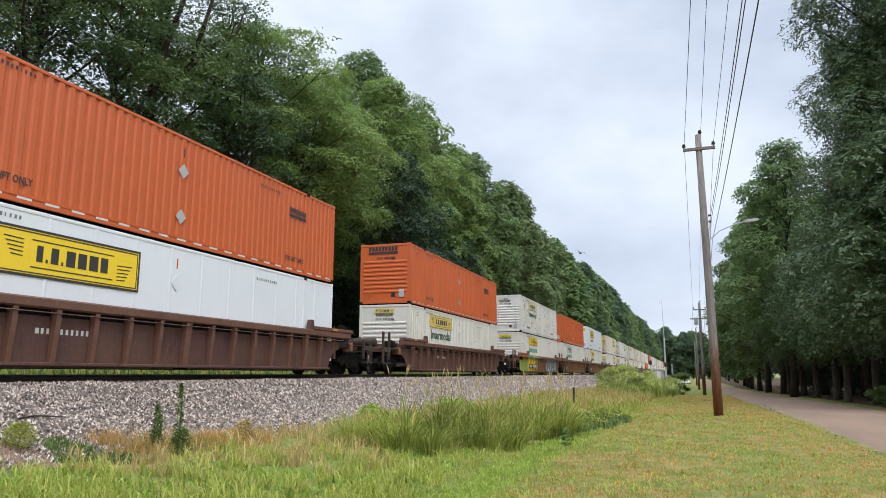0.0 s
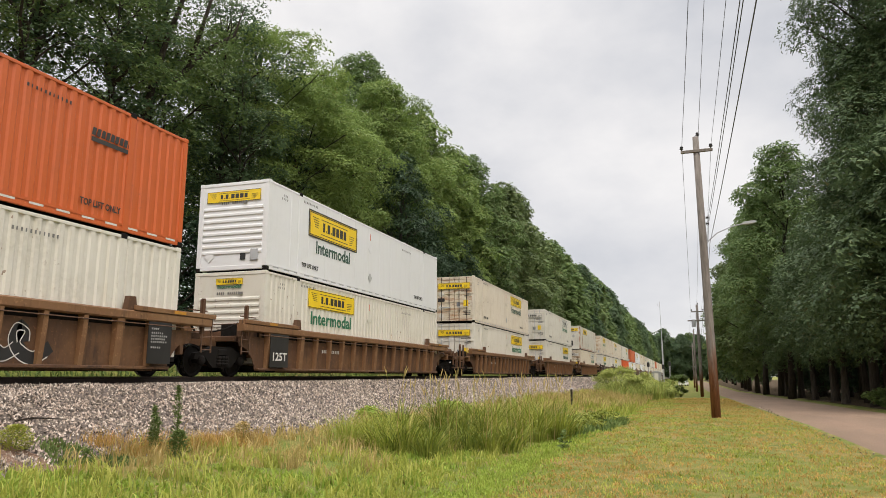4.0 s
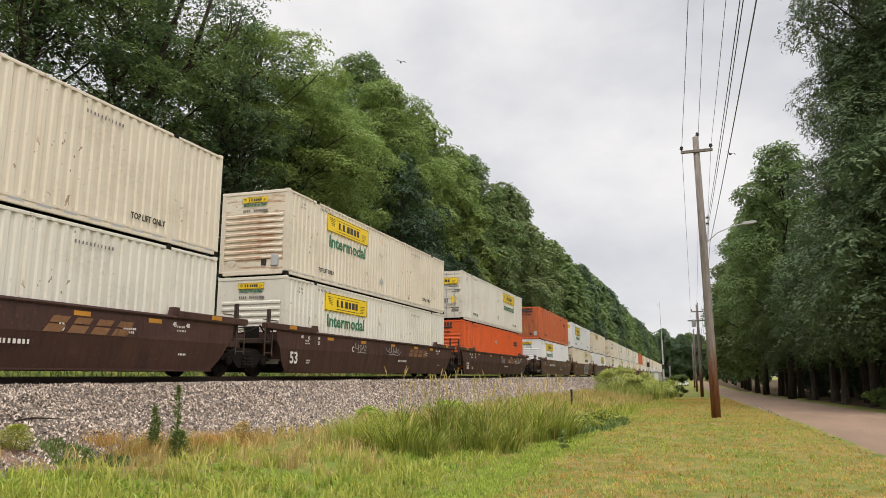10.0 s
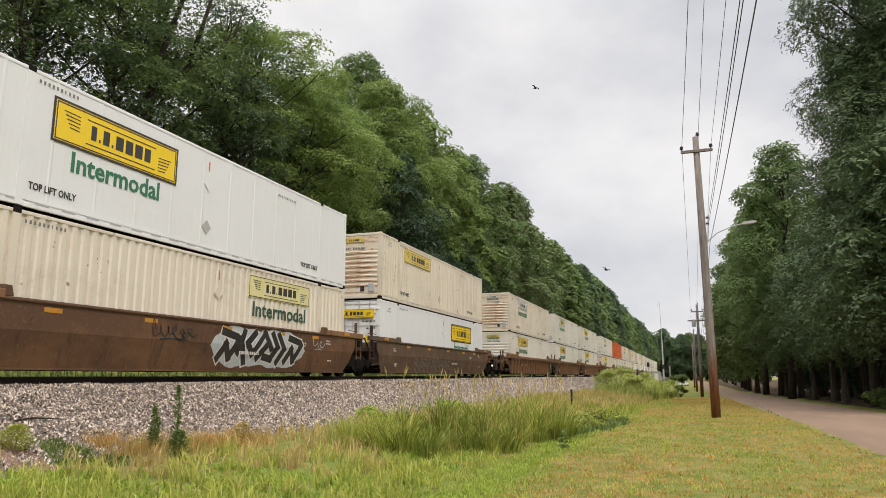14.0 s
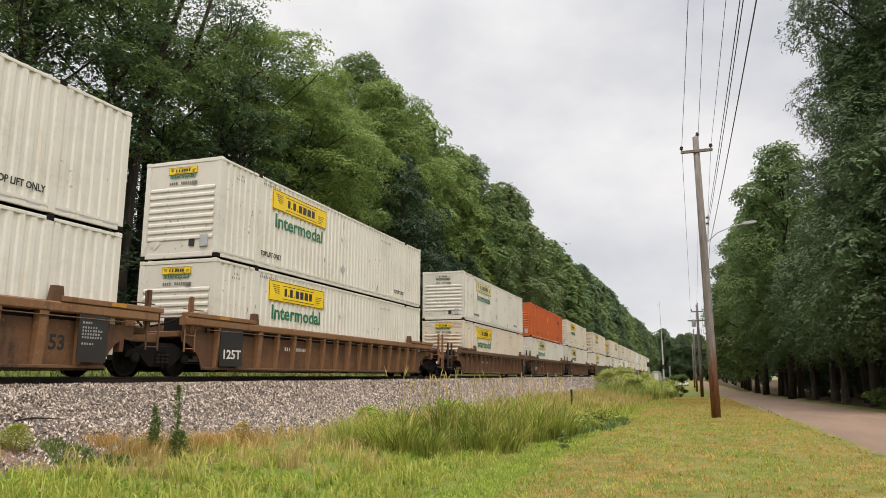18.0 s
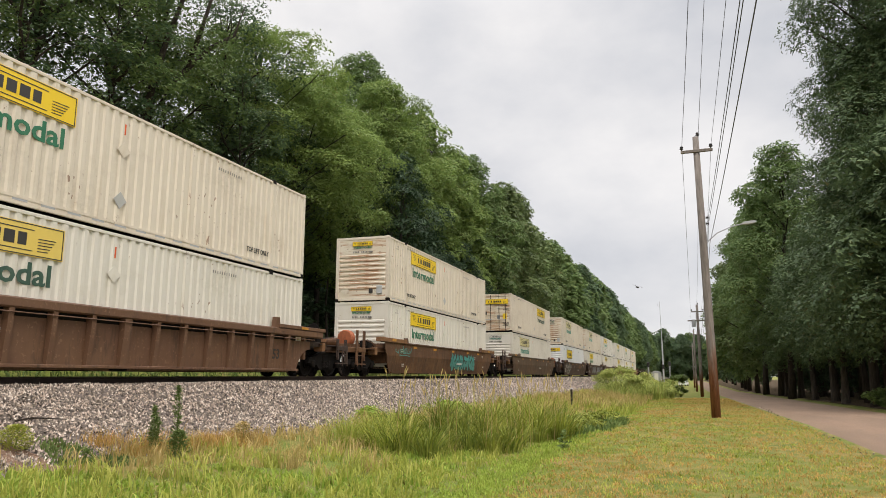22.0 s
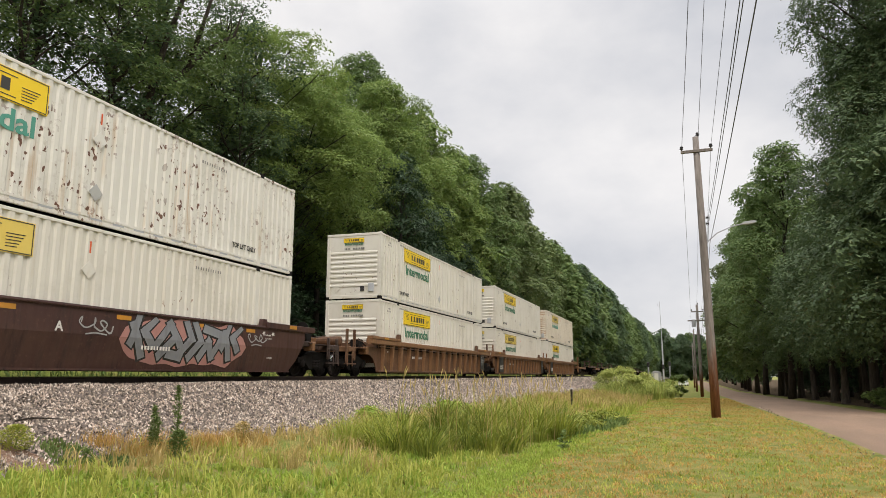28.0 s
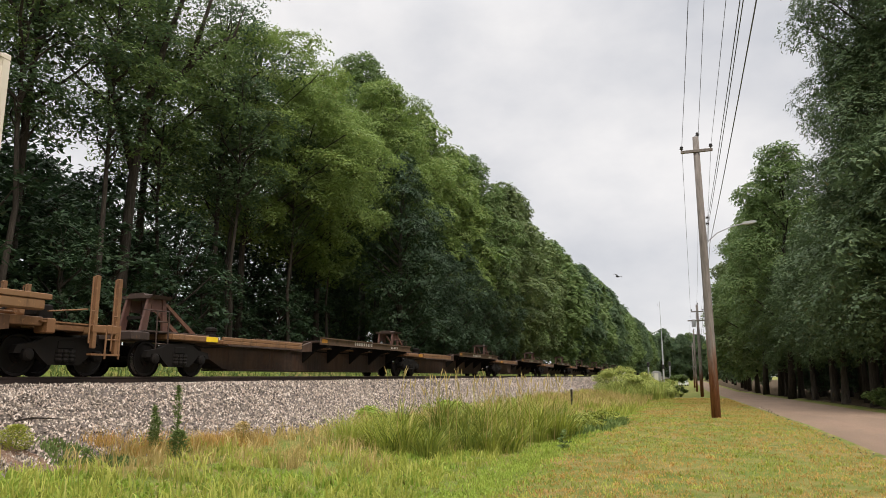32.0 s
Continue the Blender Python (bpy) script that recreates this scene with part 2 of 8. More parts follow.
MAT["grey_paint"] = dirty_paint("grey_graffiti_paint", (0.22, 0.23, 0.24), (0.12, 0.11, 0.11), RUST, 0.4, 0.1)
MAT["teal_paint"] = dirty_paint("teal_graffiti_paint", (0.06, 0.30, 0.27), (0.05, 0.14, 0.13), RUST, 0.4, 0.1)
MAT["lime_paint"] = dirty_paint("lime_graffiti_paint", (0.30, 0.36, 0.07), (0.20, 0.22, 0.08), RUST, 0.4, 0.1)
MAT["pink_paint"] = dirty_paint("dusty_pink_graffiti_paint", (0.40, 0.19, 0.16), (0.25, 0.14, 0.12), RUST, 0.4, 0.1)
MAT["galv"] = dirty_paint("galvanised_steel", (0.42, 0.43, 0.44), (0.30, 0.30, 0.29), RUST, 0.3, 0.15, 0.45)
MAT["diamond"] = dirty_paint("grey_placard", (0.42, 0.42, 0.40), (0.30, 0.29, 0.27), RUST, 0.3, 0.2)


def rusty_end():
    """White end wall stained orange-brown along its ribs and foot."""
    m = Mat("rust_stained_end_paint", 0.55)
    c = m.mix(m.step(m.noise(0.6, 3.0), 0.35, 0.7), (0.66, 0.61, 0.50), (0.60, 0.50, 0.37))
    ribs = m.noise(2.4, 5.0, 0.65, (0.35, 1.0, 3.2))
    c = m.mix(m.step(ribs, 0.50, 0.62, 0.0, 0.8), c, (0.36, 0.17, 0.07))
    c = m.mix(m.step(m.noise(7.0, 5.0, 0.7), 0.63, 0.68, 0.0, 0.85), c, RUST)
    m.colour(c)
    m.bump(m.noise(14.0, 3.0), 0.08, 0.01)
    return m.m


MAT["rusty"] = rusty_end()


def rusted_white():
    """White paint flaked off in large patches down to orange-brown rust."""
    m = Mat("flaked_rusty_white_paint", 0.6)
    c = m.mix(m.step(m.noise(0.7, 3.0), 0.35, 0.7), (0.62, 0.58, 0.51), (0.55, 0.47, 0.37))
    flake = m.noise(1.5, 6.0, 0.7, (1.0, 1.0, 0.55))
    c = m.mix(m.step(flake, 0.47, 0.52), c, (0.33, 0.12, 0.045))
    c = m.mix(m.step(m.noise(6.0, 5.0, 0.7), 0.56, 0.62, 0.0, 0.8), c, (0.16, 0.06, 0.03))
    m.colour(c)
    m.bump(flake, 0.2, 0.01)
    return m.m


MAT["rust_post"] = rusted_white()
MAT["rust_drum"] = dirty_paint("orange_rust_on_iron", (0.36, 0.10, 0.035), (0.16, 0.06, 0.03), (0.05, 0.025, 0.018), 0.7, 0.8, 0.8)
MAT["pale_spray"] = dirty_paint("pale_blue_grey_spray", (0.46, 0.50, 0.50), (0.28, 0.26, 0.24), RUST, 0.5, 0.2)


def rusty_orange_end():
    """Orange end wall with yellow-brown rust runs."""
    m = Mat("rust_streaked_orange_paint", 0.6)
    c = m.mix(m.step(m.noise(0.8, 4.0), 0.35, 0.65), (0.46, 0.095, 0.03), (0.34, 0.085, 0.035))
    c = m.mix(m.step(m.noise(2.6, 5.0, 0.65, (2.2, 1.0, 0.25)), 0.52, 0.66, 0.0, 0.75), c, (0.40, 0.20, 0.06))
    c = m.mix(m.step(m.noise(3.4, 5.0, 0.7, (1.8, 1.0, 0.4)), 0.56, 0.66, 0.0, 0.8), c, (0.13, 0.045, 0.022))
    m.colour(c)
    m.bump(m.noise(14.0, 3.0), 0.08, 0.01)
    return m.m


MAT["rusty_orange"] = rusty_orange_end()


def tread_material():
    m = Mat("polished_wheel_tread", 0.25, 1.0)
    m.colour((0.42, 0.41, 0.40))
    m.bump(m.noise(30.0), 0.08, 0.005)
    return m.m


MAT["tread"] = tread_material()


def rail_material():
    m = Mat("rusty_shadowed_steel", 0.6, 0.0)
    # rust tones darkened: the train's shadow on the rails is put into them
    m.colour(m.ramp(m.noise(3.0, 5.0, 0.6, (1, 0.3, 1)), [(0.3, (0.018, 0.011, 0.009)), (0.7, (0.048, 0.027, 0.019))]))
    m.bump(m.noise(40.0), 0.2, 0.004)
    return m.m


def ground_material():
    """Lawn, rough verge and woodland floor on one sheet: three scales of tint."""
    m = Mat("grassy_ground", 0.9, 0, 0.15)
    big, mid, fine = m.noise(0.22, 4.0), m.noise(1.6, 4.0, 0.6), m.noise(38.0, 4.0, 0.7)
    c = m.ramp(mid, [(0.28, (0.10, 0.13, 0.025)), (0.46, (0.17, 0.18, 0.04)), (0.60, (0.30, 0.22, 0.08)), (0.8, (0.37, 0.25, 0.115))])
    c = m.mix(m.step(big, 0.42, 0.6, 0.0, 0.6), c, (0.16, 0.22, 0.035))
    c = m.mix(m.step(fine, 0.3, 0.7, 0.5, 0.0), c, (0.06, 0.08, 0.02), "MIX")
    m.colour(c)
    m.bump(fine, 0.8, 0.04)
    return m.m


def road_material():
    m = Mat("worn_reddish_asphalt", 0.88, 0, 0.3)
    c = m.ramp(m.noise(0.7, 4.0, 0.6, (1, 0.25, 1)), [(0.3, (0.165, 0.108, 0.071)), (0.7, (0.238, 0.156, 0.102))])
    c = m.mix(m.step(m.noise(90.0, 2.0), 0.35, 0.65, 0.35, 0.0), c, (0.12, 0.085, 0.068))
    c = m.mix(m.step(m.noise(2.3, 5.0, 0.65), 0.62, 0.66, 0.0, 0.35), c, (0.10, 0.08, 0.07))
    m.colour(c)
    m.bump(m.noise(120.0, 3.0), 0.4, 0.01)
    return m.m


def stone_material(name, spread):
    m = Mat(name, 0.85, 0, 0.3)
    src = m.island() if spread else m.noise(16.0, 4.0, 0.8)
    # the bed's ramp is dark: shade in the gaps between stones is painted in
    c = m.ramp(src, [(0.0, (0.028, 0.021, 0.018)), (0.28, (0.100, 0.080, 0.064)), (0.52, (0.235, 0.190, 0.150)), (0.76, (0.35, 0.265, 0.205)), (1.0, (0.58, 0.50, 0.42))] if spread else
               [(0.35, (0.034, 0.026, 0.021)), (0.62, (0.150, 0.118, 0.098))])
    c = m.mix(m.step(m.noise(0.8, 3.0), 0.4, 0.7, 0.0, 0.25), c, (0.20, 0.165, 0.13))
    m.colour(c)
    m.bump(m.noise(60.0, 3.0), 0.5, 0.01)
    return m.m


def bark_material(name, dark, light):
    m = Mat(name, 0.92, 0, 0.2)
    n = m.noise(3.0, 6.0, 0.65, (4, 4, 0.6))
    m.colour(m.ramp(n, [(0.3, dark), (0.7, light)]))
    m.bump(n, 0.9, 0.05)
    return m.m


def leaf_material(name, dark, mid, light, dull=(0.10, 0.06, 0.02), shine=0.34, blotch=0.42):
    m = Mat(name, 0.6, 0, 0.22)
    c = m.ramp(m.island(), [(0.0, dark), (0.5, mid), (0.93, light), (1.0, dull)])
    c = m.mix(m.step(m.noise(0.25, 3.0), 0.4, 0.65, 0.0, 0.30), c, dark)
    c = m.mix(m.step(m.noise(0.75, 3.0, 0.6), 0.44, 0.60, 0.0, blotch), c, tuple(0.75 * d for d in dark))
    c = m.mix(m.step(m.noise(1.15, 2.0, 0.5), 0.50, 0.64, 0.0, blotch), c, light)
    c = m.mix(m.step(m.rand(), 0.0, 1.0, 0.0, 0.25), c, light)
    m.colour(c)
    m.b.inputs["Transmission Weight"].default_value = 0.0
    tr = m.n("BsdfTranslucent")
    m.l(c, tr.inputs["Color"])
    mx = m.n("MixShader", Fac=shine)
    m.l(m.b.outputs[0], mx.inputs[1])
    m.l(tr.outputs[0], mx.inputs[2])
    m.l(mx.outputs[0], m.nt.nodes["Material Output"].inputs["Surface"])
    return m.m


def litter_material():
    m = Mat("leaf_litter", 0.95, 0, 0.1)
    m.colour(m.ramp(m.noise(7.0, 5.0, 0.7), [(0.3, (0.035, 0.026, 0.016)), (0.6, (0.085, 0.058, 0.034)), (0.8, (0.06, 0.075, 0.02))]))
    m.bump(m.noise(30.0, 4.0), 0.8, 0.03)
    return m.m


def soil_material():
    m = Mat("reddish_brown_soil", 0.95, 0, 0.1)
    m.colour(m.ramp(m.noise(24.0, 5.0, 0.75), [(0.3, (0.07, 0.042, 0.030)), (0.55, (0.21, 0.135, 0.095)), (0.75, (0.36, 0.26, 0.19))]))
    m.bump(m.noise(36.0, 4.0), 0.9, 0.03)
    return m.m


MAT["soil"] = soil_material()
MAT["litter"] = litter_material()
MAT["rail"], MAT["ground"], MAT["road"] = rail_material(), ground_material(), road_material()
MAT["ballast"], MAT["stones"] = stone_material("ballast_bed", False), stone_material("ballast_stones", True)
MAT["bark"] = bark_material("grey_brown_bark", (0.022, 0.018, 0.014), (0.068, 0.055, 0.043))
MAT["pole"] = bark_material("weathered_pole_wood", (0.13, 0.112, 0.098), (0.25, 0.218, 0.192))


def pole_material():
    """Weathered grey wood whose foot keeps its reddish preservative."""
    m = Mat("treated_pole_wood", 0.9, 0, 0.2)
    n = m.noise(3.0, 6.0, 0.65, (4, 4, 0.6))
    grey = m.ramp(n, [(0.3, (0.13, 0.112, 0.098)), (0.7, (0.25, 0.218, 0.192))])
    red = m.ramp(n, [(0.3, (0.105, 0.036, 0.017)), (0.7, (0.235, 0.092, 0.042))])
    sep = m.n("SeparateXYZ")
    m.l(m.tc.outputs["Object"], sep.inputs[0])
    add = m.n("Math")
    add.operation = "ADD"
    m.l(sep.outputs["Z"], add.inputs[0])
    m.l(m.step(m.noise(1.5, 4.0, 0.6, (5, 5, 0.5)), 0.3, 0.7, -0.7, 0.7), add.inputs[1])
    m.colour(m.mix(m.step(add.outputs[0], 1.3, 3.3), red, grey))
    m.bump(n, 0.9, 0.03)
    return m.m


MAT["pole_base"] = pole_material()
MAT["leaf_a"] = leaf_material("bright_foliage", (0.125, 0.190, 0.052), (0.185, 0.268, 0.072), (0.265, 0.350, 0.096), (0.19, 0.17, 0.05), 0.38, 0.10)
# deep green leaves; part of the wood's inner shade is put into this colour
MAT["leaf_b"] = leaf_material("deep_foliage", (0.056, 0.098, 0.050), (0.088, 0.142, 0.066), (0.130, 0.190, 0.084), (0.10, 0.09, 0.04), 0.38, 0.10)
MAT["leaf_c"] = leaf_material("dusky_willow_foliage", (0.060, 0.098, 0.046), (0.098, 0.148, 0.066), (0.150, 0.208, 0.088), (0.12, 0.10, 0.04), 0.30, 0.10)
MAT["leaf_d"] = leaf_material("plain_green_foliage", (0.088, 0.146, 0.048), (0.135, 0.205, 0.068), (0.200, 0.275, 0.092), (0.14, 0.12, 0.04), 0.36, 0.10)
MAT["leaf_e"] = leaf_material("olive_foliage", (0.084, 0.128, 0.045), (0.132, 0.184, 0.066), (0.196, 0.245, 0.090), (0.15, 0.13, 0.05), 0.34, 0.12)
# the shade low in the wood is put into this near-black leaf colour
MAT["leaf_shade"] = leaf_material("shade_dark_foliage", (0.026, 0.052, 0.028), (0.042, 0.078, 0.038), (0.066, 0.110, 0.050), (0.05, 0.05, 0.02), 0.25, 0.10)
MAT["bark_pale"] = bark_material("pale_grey_bark", (0.028, 0.023, 0.018), (0.105, 0.086, 0.068))
MAT["tag"] = dirty_paint("faded_white_spray", (0.34, 0.34, 0.33), (0.16, 0.14, 0.13), RUST, 0.6, 0.2)
MAT["dry_lawn"] = leaf_material("dry_lawn_grass", (0.31, 0.215, 0.055), (0.49, 0.295, 0.085), (0.60, 0.37, 0.12), (0.54, 0.25, 0.10))
MAT["grass"] = leaf_material("mown_grass", (0.145, 0.215, 0.026), (0.285, 0.33, 0.048), (0.50, 0.45, 0.105), (0.52, 0.35, 0.15))
MAT["straw"] = leaf_material("dry_grass", (0.28, 0.23, 0.07), (0.47, 0.36, 0.115), (0.60, 0.46, 0.21), (0.55, 0.31, 0.16))
MAT["reed"] = leaf_material("rank_grass", (0.17, 0.22, 0.032), (0.34, 0.39, 0.06), (0.50, 0.49, 0.115), (0.46, 0.33, 0.14))
MAT["rank"] = leaf_material("tall_rank_grass", (0.045, 0.080, 0.010), (0.150, 0.205, 0.026), (0.36, 0.38, 0.062), (0.46, 0.36, 0.14), 0.22, 0.55)
MAT["bush"] = leaf_material("light_bush_foliage", (0.17, 0.22, 0.045), (0.36, 0.42, 0.10), (0.50, 0.52, 0.16), (0.42, 0.30, 0.12), 0.30)
MAT["weed"] = leaf_material("weed_leaf", (0.08, 0.13, 0.035), (0.13, 0.19, 0.05), (0.20, 0.26, 0.08))
MAT["vivid"] = leaf_material("fresh_weed_leaf", (0.16, 0.25, 0.03), (0.27, 0.38, 0.055), (0.38, 0.46, 0.085))


# ---- the ground, the road and the track bed ----
TRACK_X = -13.42
RAIL_Z = 1.525
PROFILE = [(-3000, 3.0), (-60, 3.0), (-30, 2.6), (-21, 2.1), (-18.4, 1.62), (-17.0, 1.20), (-16.6, 1.0), (-15.4, 0.9), (-11.5, 0.9), (-9.6, 0.1), (-9.0, 0.22),
           (-8.4, 0.25), (-6.0, 0.03), (-4.2, -0.14), (-3.2, -0.17), (-2.2, -0.08), (-1.0, 0.0), (3.0, 0.0), (3.3, 0.0), (8.8, 0.0), (9.8, 0.10), (30, 0.5), (3000, 0.5)]
PX, PZ = [p[0] for p in PROFILE], [p[1] for p in PROFILE]


def bend(y):
    """The lane and verge fall away gently from the track's level."""
    return 0.0 if y < 26 else -min(1.2, (y - 26) * 0.0105)


def land(x, y):
    flat = 1.0 if -18 < x < -11 else 0.0
    rise = bend(y) * (1.0 if x > -9 else max(0.0, 1 - (-9 - x) / 2.4))
    k = 0.0 if (-17 < x < -9.3 or 2.3 < x < 9.0) else 1.0
    return float(np.interp(x, PX, PZ)) + rise + k * (0.035 * noise.noise((x * 0.5, y * 0.35, 0)) + 0.03 * noise.noise((x * 1.7, y * 1.5, 3)))


def road_left(y):
    return 3.38 if y < 40 else 3.38 - 0.0005 * (y - 40)


def road_right(y):
    return 8.75


def strip(name, xs, ys, zfun, material, kind_label, category):
    v = [(x, y, zfun(x, y)) for y in ys for x in xs]
    w = len(xs)
    f = [(j * w + i, j * w + i + 1, (j + 1) * w + i + 1, (j + 1) * w + i) for j in range(len(ys) - 1) for i in range(w - 1)]
    me = bpy.data.meshes.new(name)
    me.from_pydata(v, [], f)
    me.polygons.foreach_set("use_smooth", [True] * len(f))
    me.materials.append(material)
    return tagged(new(name, me), kind_label, category, kind="structure")


def build_ground():
    xs = [-3000, -800, -200, -90, -60, -45, -36, -30, -26, -23, -21, -19.5, -18.4, -17.6, -17.0, -16.6, -15.4, -13.4, -11.5, -10.7, -9.9, -9.2]
    xs += [round(-8.8 + 0.4 * i, 2) for i in range(46)] + [10.5, 12, 15, 20, 30, 60, 150, 500, 3000]
    ys = [-600, -200, -80, -40, -20, -10, -5, 0] + [2 + 0.6 * i for i in range(60)] + [40 + 2 * i for i in range(30)] + [100 + 10 * i for i in range(30)] + [450, 600, 900, 1500, 3000]
    strip("ground", xs, ys, land, MAT["ground"], "grassy verge with mown lawn, dry patches and a shallow swale", "ground")
    # road: a thin raised sheet with broken edges
    ys = [-60, -30, -10] + [0.8 * i for i in range(75)] + [60 + 4 * i for i in range(40)] + [230, 280, 340, 420]
    v, f = [], []
    for y in ys:
        wob = 0.06 * noise.noise((y * 1.3, 0, 5)) + 0.03 * noise.noise((y * 5.0, 0, 7))
        a, b = road_left(y) + wob, road_right(y) + 1.4 * wob
        for i in range(9):
            x = a + (b - a) * i / 8
            v.append((x, y, bend(y) + 0.022 + 0.05 * math.sin(math.pi * i / 8) - (0.05 if i in (0, 8) else 0)))
    for j in range(len(ys) - 1):
        for i in range(8):
            f.append((j * 9 + i, j * 9 + i + 1, (j + 1) * 9 + i + 1, (j + 1) * 9 + i))
    me = bpy.data.meshes.new("road")
    me.from_pydata(v, [], f)
    me.polygons.foreach_set("use_smooth", [True] * len(f))
    me.materials.append(MAT["road"])
    tagged(new("road", me), "narrow worn reddish-grey asphalt lane with broken edges", "road", kind="structure")
    # ballast bed
    xs = [-16.7, -16.1, -15.3, -14.6, -13.4, -12.2, -11.75, -11.35, -10.8, -10.2, -9.6, -9.1, -8.85]
    zs = [1.0, 1.14, 1.34, 1.345, 1.345, 1.345, 1.34, 1.28, 1.02, 0.76, 0.52, 0.36, 0.12]
    ys = [-80, -40, -20] + [-10 + 0.5 * i for i in range(140)] + [60 + 2.5 * i for i in range(120)] + [400, 600, 900]
    def bed(x, y):
        return float(np.interp(x, xs, zs)) + (0.03 * noise.noise((x * 3, y * 3, 1)) + 0.05 * noise.noise((x, y * 0.5, 4))) * (1 if x > -12.2 else 0.3)
    strip("ballast_bed", xs, ys, bed, MAT["ballast"], "track bed of crushed stone, shade of the gaps put into its dark colour", "ballast")
    # leaf litter under the woods, just above the ground
    ys2 = [-40, -20] + [4 * i for i in range(40)] + [170 + 20 * i for i in range(16)]
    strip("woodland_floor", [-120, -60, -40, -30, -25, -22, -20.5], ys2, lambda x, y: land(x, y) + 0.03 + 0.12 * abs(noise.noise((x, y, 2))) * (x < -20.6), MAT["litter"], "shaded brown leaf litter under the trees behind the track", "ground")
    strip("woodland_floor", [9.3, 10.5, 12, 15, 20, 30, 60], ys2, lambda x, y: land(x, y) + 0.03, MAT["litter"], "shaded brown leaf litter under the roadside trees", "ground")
    return bed


BED = build_ground()


def build_track():
    prof = [(-0.075, 0), (0.075, 0), (0.075, 0.012), (0.012, 0.03), (0.010, 0.13), (0.036, 0.142), (0.036, 0.172), (0.028, 0.18), (-0.028, 0.18), (-0.036, 0.172), (-0.036, 0.142), (-0.010, 0.13), (-0.012, 0.03), (-0.075, 0.012)]
    for s in (-0.7535, 0.7535):
        mb = MB().prism([(p, q) for p, q in prof], "y", -90, 900)
        ob = new("rail", mb.mesh("rail"))
        ob.data.materials.append(MAT["rail"])
        ob.matrix_basis = pose(TRACK_X + s, 0, RAIL_Z - 0.18)
        tagged(ob, "long rusty steel rail on the ballast bed", "rail", "rails of the track", "structure")
    mb = MB()
    for i in range(520):
        mb.box(TRACK_X - 1.3, TRACK_X + 1.3, -30 + 0.53 * i, -30 + 0.53 * i + 0.23, 1.17, 1.352, 0.01)
    ob = new("railway_ties", mb.mesh("railway_ties"))
    ob.data.materials.append(MAT["bark"])
    tagged(ob, "dark weathered timber ties sunk in the ballast", "railway tie", kind="stuff")


build_track()


# ---- the train ----
SPEED, BRAKE = 18.9028, 0.0091539
CL, CW, CH = 16.154, 2.59, 2.896


def train_rows(s, x, z, turn=0):
    """Poses of a thing whose middle stands at s along the track at the start."""
    return [(t, pose(x, s - SPEED * t + BRAKE * t * t, z, 0, 0, turn)) for t in range(0, 33, 2)]


TEXTS = {}


def text_mesh(words, size, depth=0.006):
    """Letters of the built-in font as a mesh in the xz plane that faces -y, centred."""
    k = (words, size)
    if k not in TEXTS:
        cu = bpy.data.curves.new("letters", "FONT")
        cu.body, cu.size, cu.extrude, cu.align_x, cu.resolution_u, cu.offset = words, size, depth / 2, "CENTER", 2, 0.022 * size
        ob = bpy.data.objects.new("letters", cu)
        scene.collection.objects.link(ob)
        dg = bpy.context.evaluated_depsgraph_get()
        me = bpy.data.meshes.new_from_object(ob.evaluated_get(dg))
        bpy.data.objects.remove(ob)
        me.transform(Matrix.Rotation(radians(90), 4, "X"))
        me.materials.clear()
        TEXTS[k] = me
    return TEXTS[k]


def lettering(words, size, material, parent, m, width=None, label=""):
    k = ("text", words, size, width, material.name)
    if k not in MESHES:
        me = text_mesh(words, size).copy()
        if width:
            xs = [v.co.x for v in me.vertices]
            me.transform(Matrix.Diagonal((width / (max(xs) - min(xs)), 1, 1, 1)))
        me.materials.append(material)
        MESHES[k] = me
    ob = new("lettering", MESHES[k])
    ob.parent, ob.matrix_basis = parent, m
    if label:
        ob["label"] = label
    return ob


def corrugated(side, y0, y1, smooth):
    """One side sheet: trapezoid waves, or flat panels with raised seams."""
    mb = MB()
    x = CW / 2
    z0, z1 = 0.20, 2.80
    ys = []
    if smooth:
        n = 13
        w = (y1 - y0) / n
        for i in range(n):
            a = y0 + i * w
            ys += [(a, -0.012), (a + 0.03, -0.002), (a + 0.06, -0.002), (a + 0.09, -0.012)]
        ys.append((y1, -0.012))
    else:
        n = round((y1 - y0) / 0.278)
        w = (y1 - y0) / n
        for i in range(n):
            a = y0 + i * w
            ys += [(a, -0.008), (a + 0.40 * w, -0.008), (a + 0.54 * w, -0.045), (a + 0.86 * w, -0.045)]
        ys.append((y1, -0.008))
    pts = [(side * (x + d), y) for y, d in ys]
    for (xa, ya), (xb, yb) in zip(pts, pts[1:]):
        q = [(xa, ya, z0), (xb, yb, z0), (xb, yb, z1), (xa, ya, z1)]
        mb.poly(q if side > 0 else q[::-1])
    inner = [(side * (x - 0.06), y0, z0), (side * (x - 0.06), y1, z0), (side * (x - 0.06), y1, z1), (side * (x - 0.06), y0, z1)]
    mb.poly(inner[::-1] if side > 0 else inner)
    return mb


def nose_wall(flat):
    mb = MB()
    y, w = -CL / 2, CW / 2 - 0.14
    mb.box(-w, w, y + 0.02, y + 0.10, 0.16, CH - 0.10)
    return mb


def nose_rib():
    y, w = -CL / 2, CW / 2 - 0.14
    return MB().prism([(y + 0.022, 0.0), (y - 0.012, 0.035), (y - 0.012, 0.095), (y + 0.022, 0.145)], "x", -w + 0.05, w - 0.05)


